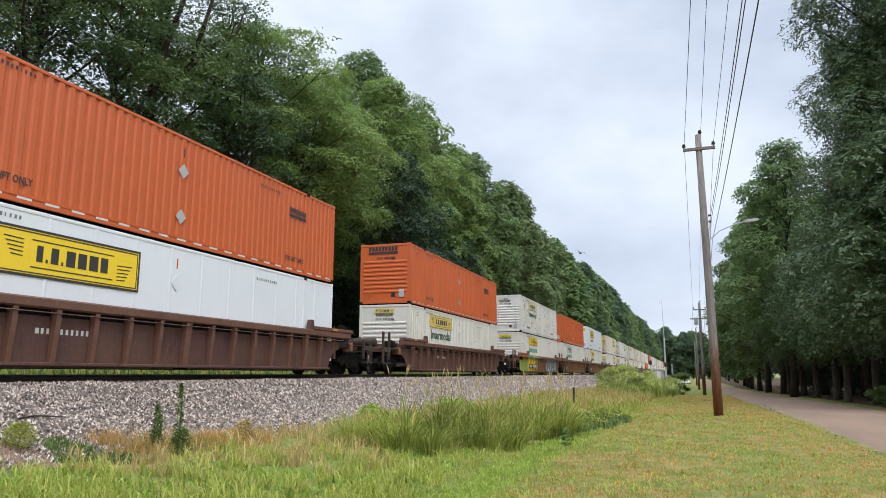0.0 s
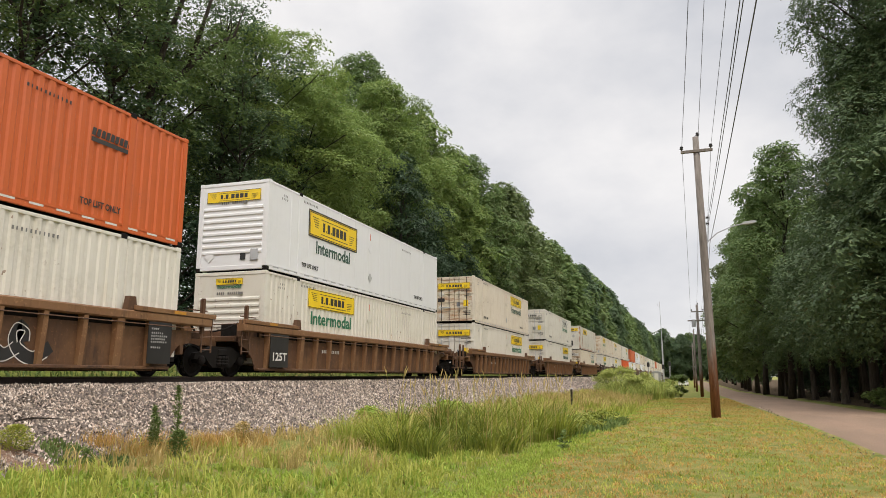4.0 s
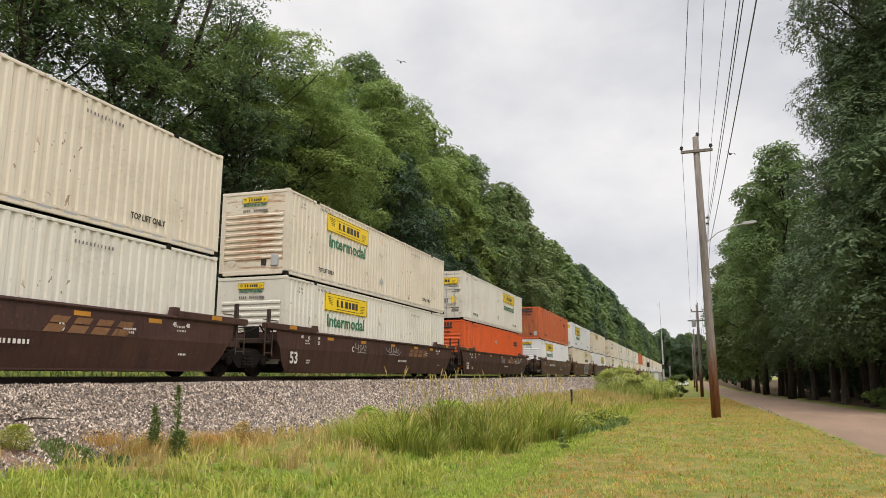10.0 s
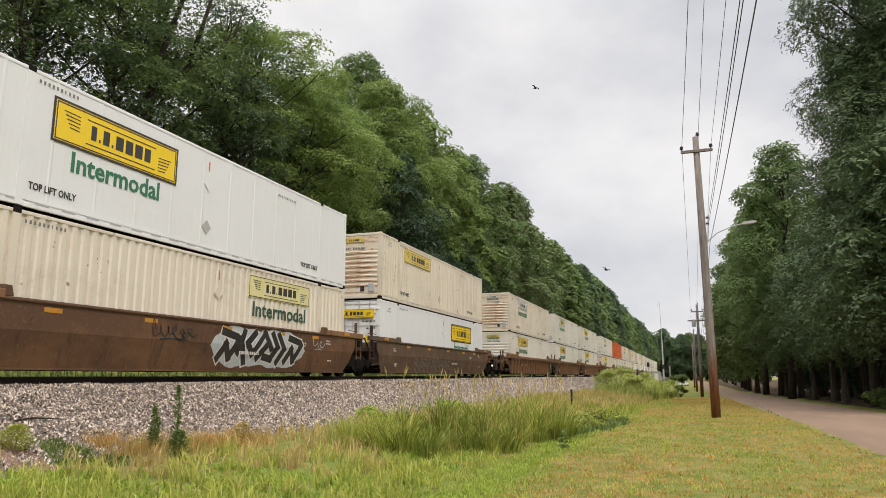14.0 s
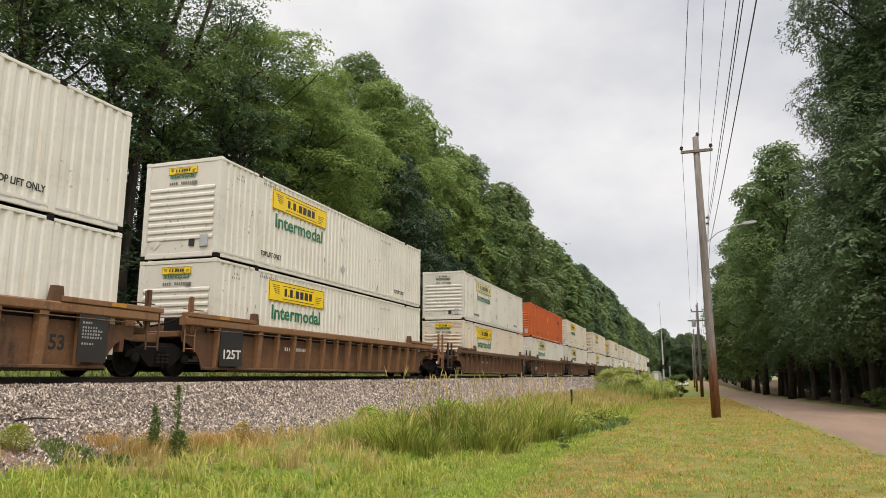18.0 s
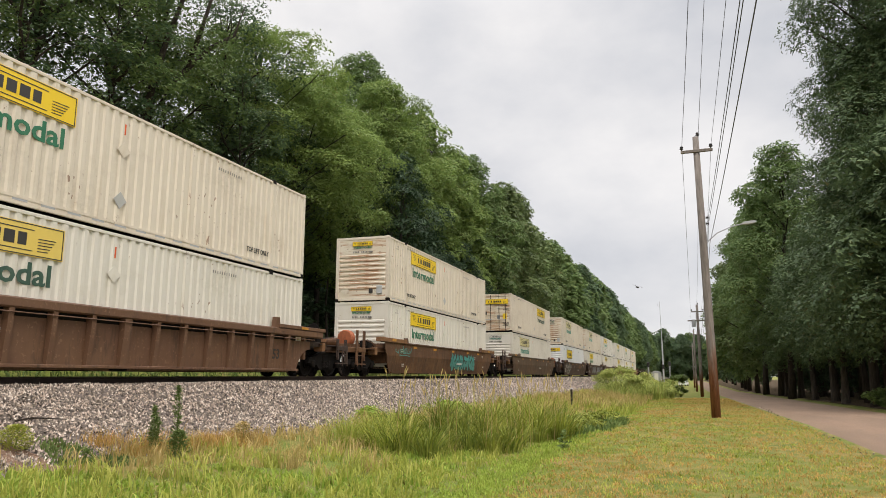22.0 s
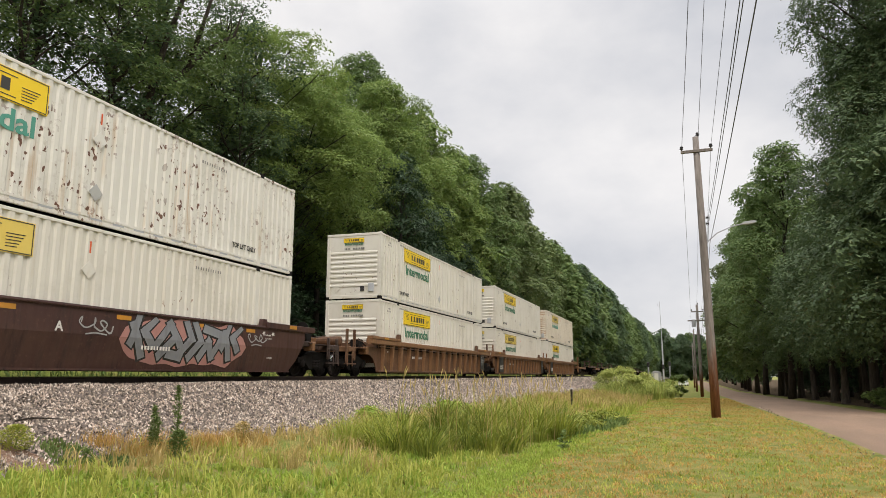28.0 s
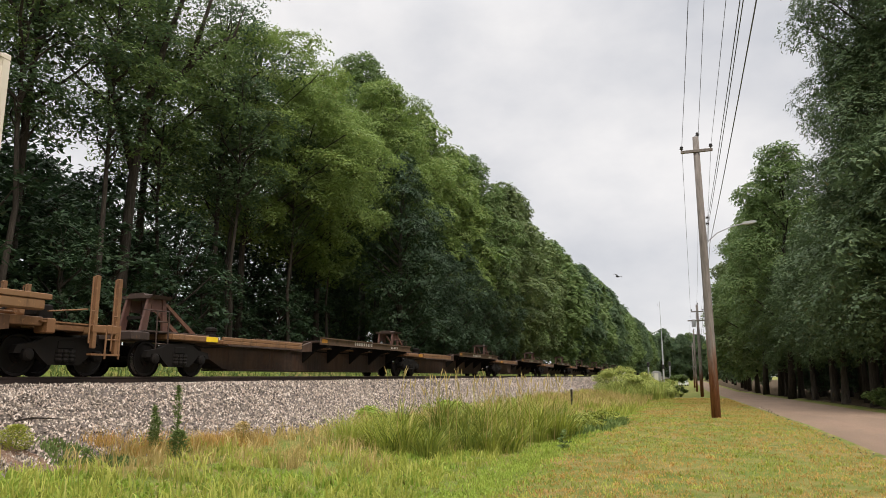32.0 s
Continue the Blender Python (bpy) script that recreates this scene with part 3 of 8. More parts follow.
def brand_sign(w, h):
    """The mark's dark shapes: rules, wing-like scrolls and a row of plain blocks."""
    mb = MB()
    def bar(x0, x1, z0, z1):
        mb.box(x0, x1, -0.004, 0.0, z0, z1)
    t = 0.03 * h
    bar(-w / 2, w / 2, h / 2 - t, h / 2)
    bar(-w / 2, w / 2, -h / 2, -h / 2 + t)
    bar(-w / 2, -w / 2 + t, -h / 2 + t, h / 2 - t)
    bar(w / 2 - t, w / 2, -h / 2 + t, h / 2 - t)
    bar(-0.28 * w, 0.30 * w, 0.30 * h, 0.33 * h)
    bar(-0.28 * w, 0.30 * w, -0.36 * h, -0.33 * h)
    for s, sk in ((-1, 1), (1, 1)):
        for i in range(5):
            z = (0.32 - 0.10 * i) * h if s < 0 else (0.10 - 0.10 * i) * h
            mb.prism([(s * (0.45 - 0.012 * i) * w, z), (s * 0.33 * w, z - 0.02 * h), (s * 0.33 * w, z - 0.045 * h), (s * (0.45 - 0.012 * i) * w, z - 0.03 * h)], "y", -0.004, 0.0)
    x = -0.245 * w
    for wd, tall in ((0.040, 1), (0.013, 0), (0.050, 1), (0.013, 0), (0.062, 1), (0.062, 1), (0.066, 1), (0.055, 1)):
        bar(x, x + wd * w, -0.20 * h, (0.20 if tall else -0.11) * h)
        x += wd * w + 0.020 * w
    return mb


def side_bars():
    """Short unreadable stencil marks: rows of small dark strokes."""
    mb = MB()
    rng = random.Random(5)
    for y0, z, n, h in ((-5.9, 2.62, 10, 0.09), (3.2, 2.45, 11, 0.09), (-7.2, 2.52, 3, 0.08), (-7.3, 2.40, 4, 0.08)):
        for i in range(n):
            mb.box(y0 + i * 0.105, y0 + i * 0.105 + 0.026 + 0.026 * rng.random(), -0.003, 0, z, z + 0.85 * h)
    return mb


def diamond_plate():
    mb = MB()
    r = 0.20
    mb.prism([(0, -r), (r, 0), (0, r), (-r, 0)], "y", -0.01, 0.0)
    return mb


INKS = {"green": "ink_green", "teal": "ink_teal", "dark": "ink_dark"}


def container(paint, sign, ink, front, style, s, level, edge=False, x=TRACK_X, label=""):
    """A 53-foot box. front: 'nose' or 'doors' turned to the lead; sign: decal colour or ''; style: 'wave', 'panel' or 'reefer'."""
    P = MAT[paint]
    hue = {"white": "aged white", "spotted": "rust-spotted aged white", "cream": "yellowed rust-streaked white", "bright": "clean bright white", "orange": "orange", "red_orange": "vivid red-orange", "faded": "sun-faded orange"}[paint]
    orange = paint in ("orange", "red_orange", "faded")
    where = "stacked on another" if level else "sitting in a well car"
    ob = thing("shipping_container", f"{hue} {'corrugated' if style == 'wave' else 'flat-panelled'} freight container {where}", "shipping container", "containers of the train")
    turn = 0 if front == "nose" else 180
    z = RAIL_Z + (3.275 if level else 0.355)
    KEYED.append((ob, s + CL / 2, x, z, turn))
    smooth = style != "wave" or edge
    h, w = CL / 2, CW / 2
    for sd in (-1, 1):
        sw = part("side_wall", lambda: corrugated(sd, -h + 0.14, h - 0.14, smooth), P, ob, key=("cw", sd, smooth))
        part("top_rail", lambda: MB().box(sd * w - (0.07 if sd > 0 else 0), sd * w + (0.07 if sd < 0 else 0), -h + 0.15, h - 0.15, 2.79, CH - 0.03, 0.008), P, ob, key=("tr", sd))
        part("bottom_rail", lambda: MB().prism([(sd * w, 0.03), (sd * w, 0.10), (sd * (w - 0.012), 0.105), (sd * (w - 0.012), 0.15), (sd * w, 0.155), (sd * w, 0.21), (sd * (w - 0.08), 0.21), (sd * (w - 0.08), 0.03)], "y", -h + 0.15, h - 0.15), MAT["rust_post"] if style == "reefer" else P, ob, key=("br", sd))
        for e in (-1, 1):
            ya, yb = sorted((e * h, e * (h - 0.15)))
            xa, xb = sorted((sd * w, sd * (w - 0.15)))
            part("corner_post", lambda: MB().box(xa, xb, ya, yb, 0.12, CH - 0.12, 0.012), MAT["rust_post"] if style == "reefer" else P, ob, key=("cp", sd, e))
            for zz in (0.0, CH - 0.12):
                part("corner_casting", lambda: MB().box(xa - 0.004 * (sd < 0), xb + 0.004 * (sd > 0), ya - 0.004, yb + 0.004, zz, zz + 0.12, 0.014), MAT["iron"] if zz == 0 else P, ob, key=("cc", sd, e, zz))
            yc = e * (h - 1.98)
            part("lift_post", lambda: MB().box(min(sd * (w + 0.006), sd * (w - 0.06)), max(sd * (w + 0.006), sd * (w - 0.06)), yc - 0.09, yc + 0.09, 0.03, CH - 0.10, 0.008), MAT["rust_post"] if style == "reefer" else MAT["galv_orange"] if style == "panel" else P, ob, key=("lp", sd, e))
            part("lift_casting", lambda: MB().box(min(sd * (w + 0.012), sd * (w - 0.1)), max(sd * (w + 0.012), sd * (w - 0.1)), yc - 0.09, yc + 0.09, CH - 0.115, CH + 0.012, 0.012), MAT["iron"], ob, key=("lc", sd, e))
        # marks, read from outside
        if (sd > 0) != (turn == 0):
            continue
        face = Matrix.Rotation(radians(90 if sd > 0 else -90), 4, "Z")
        def on_side(yy, zz, off=-0.004):
            return Matrix.Translation((sd * (w + off), yy, zz)) @ face
        if sign:
            yc = -h + 4.49
            big = edge
            sw_, sh_ = (3.75, 0.86) if big else (3.62, 0.66)
            plate = part("side_sign", lambda: MB().box(-sw_ / 2, sw_ / 2, -0.008, 0.006, -sh_ / 2, sh_ / 2), MAT[sign], ob, key=("sign", big), m=on_side(yc, 2.02 if big else 2.31), label="company sign panel with plain dark shapes")
            part("emblem", lambda: brand_sign(sw_ * 0.985, sh_ * 0.95), MAT["ink"], plate, key=("emb", big), m=Matrix.Translation((0, -0.009, 0)))
            if big:
                fr = lambda: MB().box(-sw_ / 2 - 0.05, sw_ / 2 + 0.05, -0.012, 0.004, sh_ / 2, sh_ / 2 + 0.05).box(-sw_ / 2 - 0.05, sw_ / 2 + 0.05, -0.012, 0.004, -sh_ / 2 - 0.05, -sh_ / 2).box(-sw_ / 2 - 0.05, -sw_ / 2, -0.012, 0.004, -sh_ / 2, sh_ / 2).box(sw_ / 2, sw_ / 2 + 0.05, -0.012, 0.004, -sh_ / 2, sh_ / 2)
                part("sign_border", fr, MAT["ink"], plate, key="sgb")
            if ink:
                lettering("Intermodal", 0.62, MAT[INKS[ink]], ob, on_side(-h + 4.48, 1.43 if not big else 1.02), 3.14 if not big else 2.7)
        if orange:
            part("side_mark", mark_bars, MAT["ink"], ob, key="omark", m=on_side(h - 2.55, 2.02), label="dark company mark of plain bars")
        if style != "reefer":
            for yy in (-h + 2.75, h - 2.75):
                lettering("TOP LIFT ONLY", 0.21, MAT["ink"], ob, on_side(yy, 0.40), 1.18)
            tagged(part("stencil_mark", side_bars, MAT["ink"] if orange else MAT["ink_faded"], ob, key="sbars", m=on_side(0, 0)), kind="stuff")
        tagged(part("reflective_tape", tape_dashes, MAT["blank"] if orange else MAT["galv"], ob, key="tape", m=on_side(0, 0, -0.004)), kind="stuff")
        part("side_dash", lambda: MB().box(-0.02, 0.02, -0.003, 0.003, -0.13, 0.13), MAT["red_orange"] if not orange else MAT["ink"], ob, key="dash", m=on_side(-0.35, 2.42))
        for zz in (0.72, 1.92):
            part("placard", diamond_plate, MAT["diamond"] if orange or zz < 1 else P, ob, key="dia", m=on_side(-0.35, zz))
    part("roof", lambda: MB().box(-w + 0.06, w - 0.06, -h + 0.1, h - 0.1, CH - 0.05, CH - 0.02), P, ob, key="roof")
    part("floor", lambda: MB().box(-w + 0.08, w - 0.08, -h + 0.12, h - 0.12, 0.06, 0.16), MAT["iron"], ob, key="cfloor")
    nose = part("nose_wall", lambda: nose_wall(style != "wave"), MAT["rusty_orange"] if style == "panel" else MAT["rusty"] if paint == "cream" else P, ob, key=("nose", style != "wave"))
    for i in range(8 if style == "wave" and not turn else 0):
        part("rib", nose_rib, MAT["rusty"] if paint == "cream" else P, nose, key="nrib", m=pose(0, 0, 0.52 + i * 0.205))
    part("header", lambda: MB().box(-w + 0.15, w - 0.15, -h, -h + 0.10, CH - 0.12, CH - 0.01, 0.01), P, ob, key="hdr")
    part("end_beam", lambda: MB().box(-w + 0.15, w - 0.15, -h, -h + 0.10, 0.03, 0.17, 0.01), P, ob, key="ebm")
    sx, sz, ww, hh = (0, 2.58, 0.98, 0.20) if style == "wave" and sign and not edge else (0, 2.42, 2.0, 0.36)
    if sign:
        pl = part("end_sign", lambda: MB().box(-ww / 2, ww / 2, -0.008, 0.006, -hh / 2, hh / 2), MAT[sign if sign != "pale" else "blank"], ob, key=("esign", ww), m=Matrix.Translation((sx, -h - 0.006, sz)))
        part("emblem", lambda: brand_sign(ww, hh), MAT["ink"], pl, key=("eemb", ww), m=Matrix.Translation((0, -0.009, 0)))
        if style == "wave" and ink:
            lettering("Intermodal", 0.15, MAT[INKS[ink]], ob, Matrix.Translation((0, -h - 0.008, 2.37)), 0.86)
    elif orange:
        part("end_mark", mark_bars, MAT["ink"], ob, key="emark", m=Matrix.Translation((-0.1, -h - 0.002, 2.58)) @ Matrix.Diagonal((1.25, 1, 1.1, 1)))
    tagged(part("end_stencil", end_bars, MAT["ink"] if orange else MAT["ink_faded"], ob, key="ebars", m=Matrix.Translation((0, -h - 0.002, 0))), kind="stuff")
    if style == "reefer":
        part("vent_hatch", lambda: MB().box(-0.02, 0.38, -0.05, 0.02, 0.45, 1.05, 0.02), MAT["plate"], ob, key="vent", m=Matrix.Translation((0, -h, 0)), label="dark square vent with fan")
        for yy in (h - 1.45, h - 0.75):
            for zz in (1.35, 2.1):
                part("boss", lambda: MB().lathe([(0.10, 0.0), (0.10, 0.012), (0.06, 0.014), (0.05, 0.035), (0.02, 0.04)], "x", 14), P, ob, key="boss", m=Matrix.Translation((w - 0.004, yy, zz)))
        for yy in (h - 0.45, h - 2.2, h - 4.6, 0.0, -h + 4.6, -h + 2.2):
            part("seam_strip", lambda: MB().box(0.0, 0.012, -0.035, 0.035, 0.22, 2.78), P, ob, key="seam", m=Matrix.Translation((w - 0.01, yy, 0)))
        for sxx in (-0.45, 0.45):
            part("placard", diamond_plate, MAT["diamond"], ob, key="dia2", m=Matrix.Translation((sxx, -h + 0.008, 1.62)))
    else:
        part("document_box", lambda: MB().box(0.72, 0.98, -0.035, 0.02, 0.30, 0.68, 0.02), MAT["galv"], ob, key="dbox", m=Matrix.Translation((0, -h, 0)))
        part("inspection_plate", lambda: MB().box(0.34, 0.52, -0.008, 0.02, 0.34, 0.56), MAT["plate"], ob, key="iplate", m=Matrix.Translation((0, -h, 0)))
        part("placard", diamond_plate, P, ob, key="dia", m=Matrix.Translation((-0.82, -h + 0.008, 0.48)))
    # door end
    for sd in (-1, 1):
        xa, xb = (0.01, w - 0.16) if sd > 0 else (-w + 0.16, -0.01)
        door = part("door", lambda: door_leaf(xa, xb), MAT["rusty"] if paint == "cream" else P, ob, key=("door", sd))
        if turn == 0:
            continue
        for k in (0.28, 0.72):
            xr = xa + (xb - xa) * k
            rod = part("lock_rod", lambda: MB().tube([(xr, h + 0.035, 0.10), (xr, h + 0.035, CH - 0.08)], 0.022, 6), MAT["rail"] if paint == "cream" else MAT["galv"], door, key=("rod", sd, k))
        part("door_handle", lambda: MB().box(xa + 0.2, xb - 0.25, h + 0.05, h + 0.07, 0.92, 0.97), MAT["galv"], door, key=("dh", sd))
        for k in range(4):
            zz = 0.4 + k * 0.68
            xh = w - 0.16 if sd > 0 else -w + 0.16
            part("hinge", lambda: MB().box(xh - 0.10, xh + 0.10, h + 0.002, h + 0.03, zz, zz + 0.10, 0.008), P, door, key=("hinge", sd, k))
    if turn:
        for k, (px_, pz_) in enumerate(((0.85, 1.78), (0.85, 0.95), (0.85, 0.42))):
            part("placard", diamond_plate, MAT["blank"], ob, key="dia3", m=Matrix.Translation((px_, h + 0.012, pz_)) @ Matrix.Rotation(radians(180), 4, "Z"))
        part("warning_label", lambda: MB().box(-0.15, 0.15, -0.004, 0.004, -0.22, 0.22), MAT["yellow"], ob, key="wlab", m=Matrix.Translation((-0.75, h + 0.006, 1.15)))
        part("warning_label", lambda: MB().box(-0.22, 0.22, -0.004, 0.004, -0.11, 0.11), MAT["plate"], ob, key="dlab", m=Matrix.Translation((0.85, h + 0.010, 1.42)), label="dark printed label")
        part("warning_label", lambda: MB().box(-0.11, 0.11, -0.004, 0.004, -0.13, 0.13), MAT["grey_paint"], ob, key="glab", m=Matrix.Translation((-0.28, h + 0.006, 1.12)), label="grey label")
        tagged(part("door_stencil", door_bars, MAT["ink"], ob, key="dbars", m=Matrix.Translation((0, h + 0.003, 0))), kind="stuff")
    if sign and turn:
        m2 = Matrix.Translation((0, h + 0.065, 2.28)) @ Matrix.Rotation(radians(180), 4, "Z")
        pl = part("end_sign", lambda: MB().box(-1.03, 1.03, -0.006, 0.02, -0.19, 0.19), MAT[sign], ob, key="dsign", m=m2)
        part("emblem", lambda: brand_sign(2.0, 0.36), MAT["ink"], pl, key="demb", m=Matrix.Translation((0, -0.007, 0)))
    return ob


def door_leaf(xa, xb):
    mb = MB()
    y = CL / 2
    mb.box(xa, xb, y - 0.09, y - 0.03, 0.16, CH - 0.10)
    for i in range(5):
        z = 0.20 + i * 0.52
        mb.box(xa + 0.03, xb - 0.03, y - 0.04, y - 0.005, z, z + 0.30, 0.012)
    mb.box(xa, xb, y - 0.05, y, CH - 0.20, CH - 0.08).box(xa, xb, y - 0.05, y, 0.10, 0.19)
    return mb


def door_bars():
    """Rows of small stencilled figures on the door."""
    mb = MB()
    rng = random.Random(11)
    for z, n in ((1.92, 10), (1.72, 4), (1.62, 7), (0.66, 8), (0.56, 7), (0.46, 8)):
        for i in range(n):
            mb.box(-1.05 + i * 0.062, -1.05 + i * 0.062 + 0.026 + 0.02 * rng.random(), -0.002, 0.004, z, z + 0.06)
    return mb


def tape_dashes():
    """Short reflective strips in a row along the bottom rail."""
    mb = MB()
    for i in range(24):
        y = -7.7 + i * 0.66
        mb.box(y, y + 0.34, -0.003, 0.0, 0.105, 0.15)
    return mb


def mark_bars():
    mb = MB()
    x = -0.62
    for i in range(9):
        mb.prism([(x, -0.02), (x + 0.10, -0.02), (x + 0.13, 0.16), (x + 0.03, 0.16)], "y", -0.004, 0.002)
        x += 0.135
    mb.box(-0.62, 0.60, -0.004, 0.002, -0.16, -0.06)
    return mb


def end_bars():
    mb = MB()
    for i in range(4):
        mb.box(-0.45 + i * 0.075, -0.405 + i * 0.075, -0.003, 0.006, 2.17, 2.25)
    for i in range(6):
        mb.box(-0.05 + i * 0.075, -0.005 + i * 0.075, -0.003, 0.006, 2.17, 2.25)
    for i in range(11):
        mb.box(1.20, 1.245, 0.004, 0.006, 1.25 + i * 0.10, 1.32 + i * 0.10)
    mb.box(0.34, 0.5, -0.03, 0.006, 2.16, 2.24)
    return mb


KEYED = []


def wheel_mesh():
    return MB().lathe([(0.10, -0.07), (0.16, -0.075), (0.17, -0.04), (0.36, -0.02), (0.38, -0.06), (0.425, -0.065), (0.43, 0.06), (0.46, 0.065), (0.46, 0.095), (0.36, 0.095), (0.34, 0.02), (0.16, 0.03), (0.10, 0.07)], "x", 18)


def tread_ring():
    """The bright running band of a wheel."""
    mb = MB()
    for k in range(24):
        a, b = 2 * math.pi * k / 24, 2 * math.pi * (k + 1) / 24
        mb.poly([(-0.05, 0.434 * math.cos(a), 0.434 * math.sin(a)), (-0.05, 0.434 * math.cos(b), 0.434 * math.sin(b)), (0.05, 0.434 * math.cos(b), 0.434 * math.sin(b)), (0.05, 0.434 * math.cos(a), 0.434 * math.sin(a))])
    return mb


def truck(parent, y, tone):
    """A two-axle freight truck: side frames with springs, wheels, axles and a bolster."""
    base = new("truck")
    base.parent, base.matrix_basis = parent, pose(0, y, 0)
    base.empty_display_size = 0.2
    iron = MAT["iron"]
    for e in (-0.89, 0.89):
        part("axle", lambda: MB().tube([(-1.1, e, 0.43), (1.1, e, 0.43)], 0.08, 8), iron, base, key=("axle", e))
        for sd in (-1, 1):
            part("wheel", wheel_mesh, iron, base, key="wheel", smooth=False, m=Matrix.Translation((sd * 0.76, e, 0.43)) @ Matrix.Rotation(radians(0 if sd < 0 else 180), 4, "Z"))
            part("wheel_tread", tread_ring, MAT["tread"], base, key="tread", m=Matrix.Translation((sd * 0.77, e, 0.43)))
            part("bearing_cap", lambda: MB().lathe([(0.05, -0.02), (0.11, -0.02), (0.13, 0.0), (0.13, 0.10), (0.09, 0.14), (0.04, 0.15)], "x", 14), iron, base, key=("cap", sd), m=Matrix.Translation((sd * 1.02, e, 0.43)) @ Matrix.Rotation(radians(0 if sd > 0 else 180), 4, "Z"))
    for sd in (-1, 1):
        def frame_mesh():
            o = [(-1.22, 0.46), (-1.16, 0.62), (-0.75, 0.68), (-0.45, 0.82), (0.45, 0.82), (0.75, 0.68), (1.16, 0.62), (1.22, 0.46), (1.06, 0.46), (1.03, 0.54), (0.76, 0.54), (0.62, 0.40), (0.40, 0.24), (-0.40, 0.24), (-0.62, 0.40), (-0.76, 0.54), (-1.03, 0.54), (-1.06, 0.46)]
            return MB().prism(o, "x", min(sd * 0.96, sd * 1.10), max(sd * 0.96, sd * 1.10))
        part("side_frame", frame_mesh, iron, base, key=("sframe", sd))
        for k in (-0.17, 0.0, 0.17):
            part("spring", lambda: MB().lathe([(0.07, 0.30), (0.085, 0.34), (0.065, 0.38), (0.085, 0.42), (0.065, 0.46), (0.085, 0.50), (0.07, 0.56)], "z", 8, (sd * 1.11, k, 0)), iron, base, key=("spring", sd, k))
    part("bolster", lambda: MB().box(-1.12, 1.12, -0.20, 0.20, 0.56, 0.76, 0.03), iron, base, key="bolster")
    return base


def ladder(parent, mat, x, y, z0, z1, key):
    w = 0.40
    mb = MB().tube([(x, y, z0), (x, y, z1)], 0.022, 6).tube([(x, y + w, z0), (x, y + w, z1)], 0.022, 6)
    z = z0 + 0.08
    while z < z1 - 0.05:
        mb.tube([(x, y, z), (x, y + w, z)], 0.016, 5)
        z += 0.34
    return part("ladder", mb, mat, parent, key=key)


def grab_frame(parent, mat, x, y, z0, z1, key):
    mb = MB()
    mb.box(x - 0.04, x + 0.04, y, y + 0.10, z0, z1, 0.01)
    mb.tube([(x + 0.05, y - 0.12, z0 + 0.1), (x + 0.05, y - 0.12, z1 - 0.05), (x + 0.05, y + 0.0, z1 - 0.02)], 0.018, 6)
    mb.tube([(x + 0.05, y - 0.12, (z0 + z1) / 2), (x + 0.05, y + 0.02, (z0 + z1) / 2)], 0.014, 5)
    return part("grab_iron", mb, mat, parent, key=key)


def side_outline(top):
    """A ribbed side with an arch over the trucks at either end."""
    return [(-9.35, top), (-9.35, 0.87), (-9.12, 0.84), (-8.88, 0.73), (-8.70, 0.55), (-8.58, 0.36), (-8.52, 0.205), (7.75, 0.205), (7.81, 0.36), (7.93, 0.55), (8.12, 0.74), (8.36, 0.86), (8.62, 0.90), (8.62, top)]


def folded_side(sd):
    """A smooth side: an upright upper band, then a plate that leans in towards the bottom."""
    mb = MB()
    up = [(-8.75, 1.42), (-8.75, 1.12), (-8.55, 0.88), (8.55, 0.88), (8.75, 1.12), (8.75, 1.42)]
    mb.prism(up, "x", min(sd * 1.47, sd * 1.44), max(sd * 1.47, sd * 1.44))
    low = [(-8.55, 0.88, 1.468), (8.55, 0.88, 1.468), (8.34, 0.50, 1.395), (8.02, 0.20, 1.335), (-8.02, 0.20, 1.335), (-8.34, 0.50, 1.395)]
    o = [(sd * x, y, z) for y, z, x in low]
    i = [(sd * (x - 0.03), y, z) for y, z, x in low]
    if sd > 0:
        o, i = o[::-1], i[::-1]
    mb.poly(o[::-1])
    mb.poly(i)
    for k in range(len(o)):
        j = (k + 1) % len(o)
        mb.poly([o[k], o[j], i[j], i[k]])
    return mb


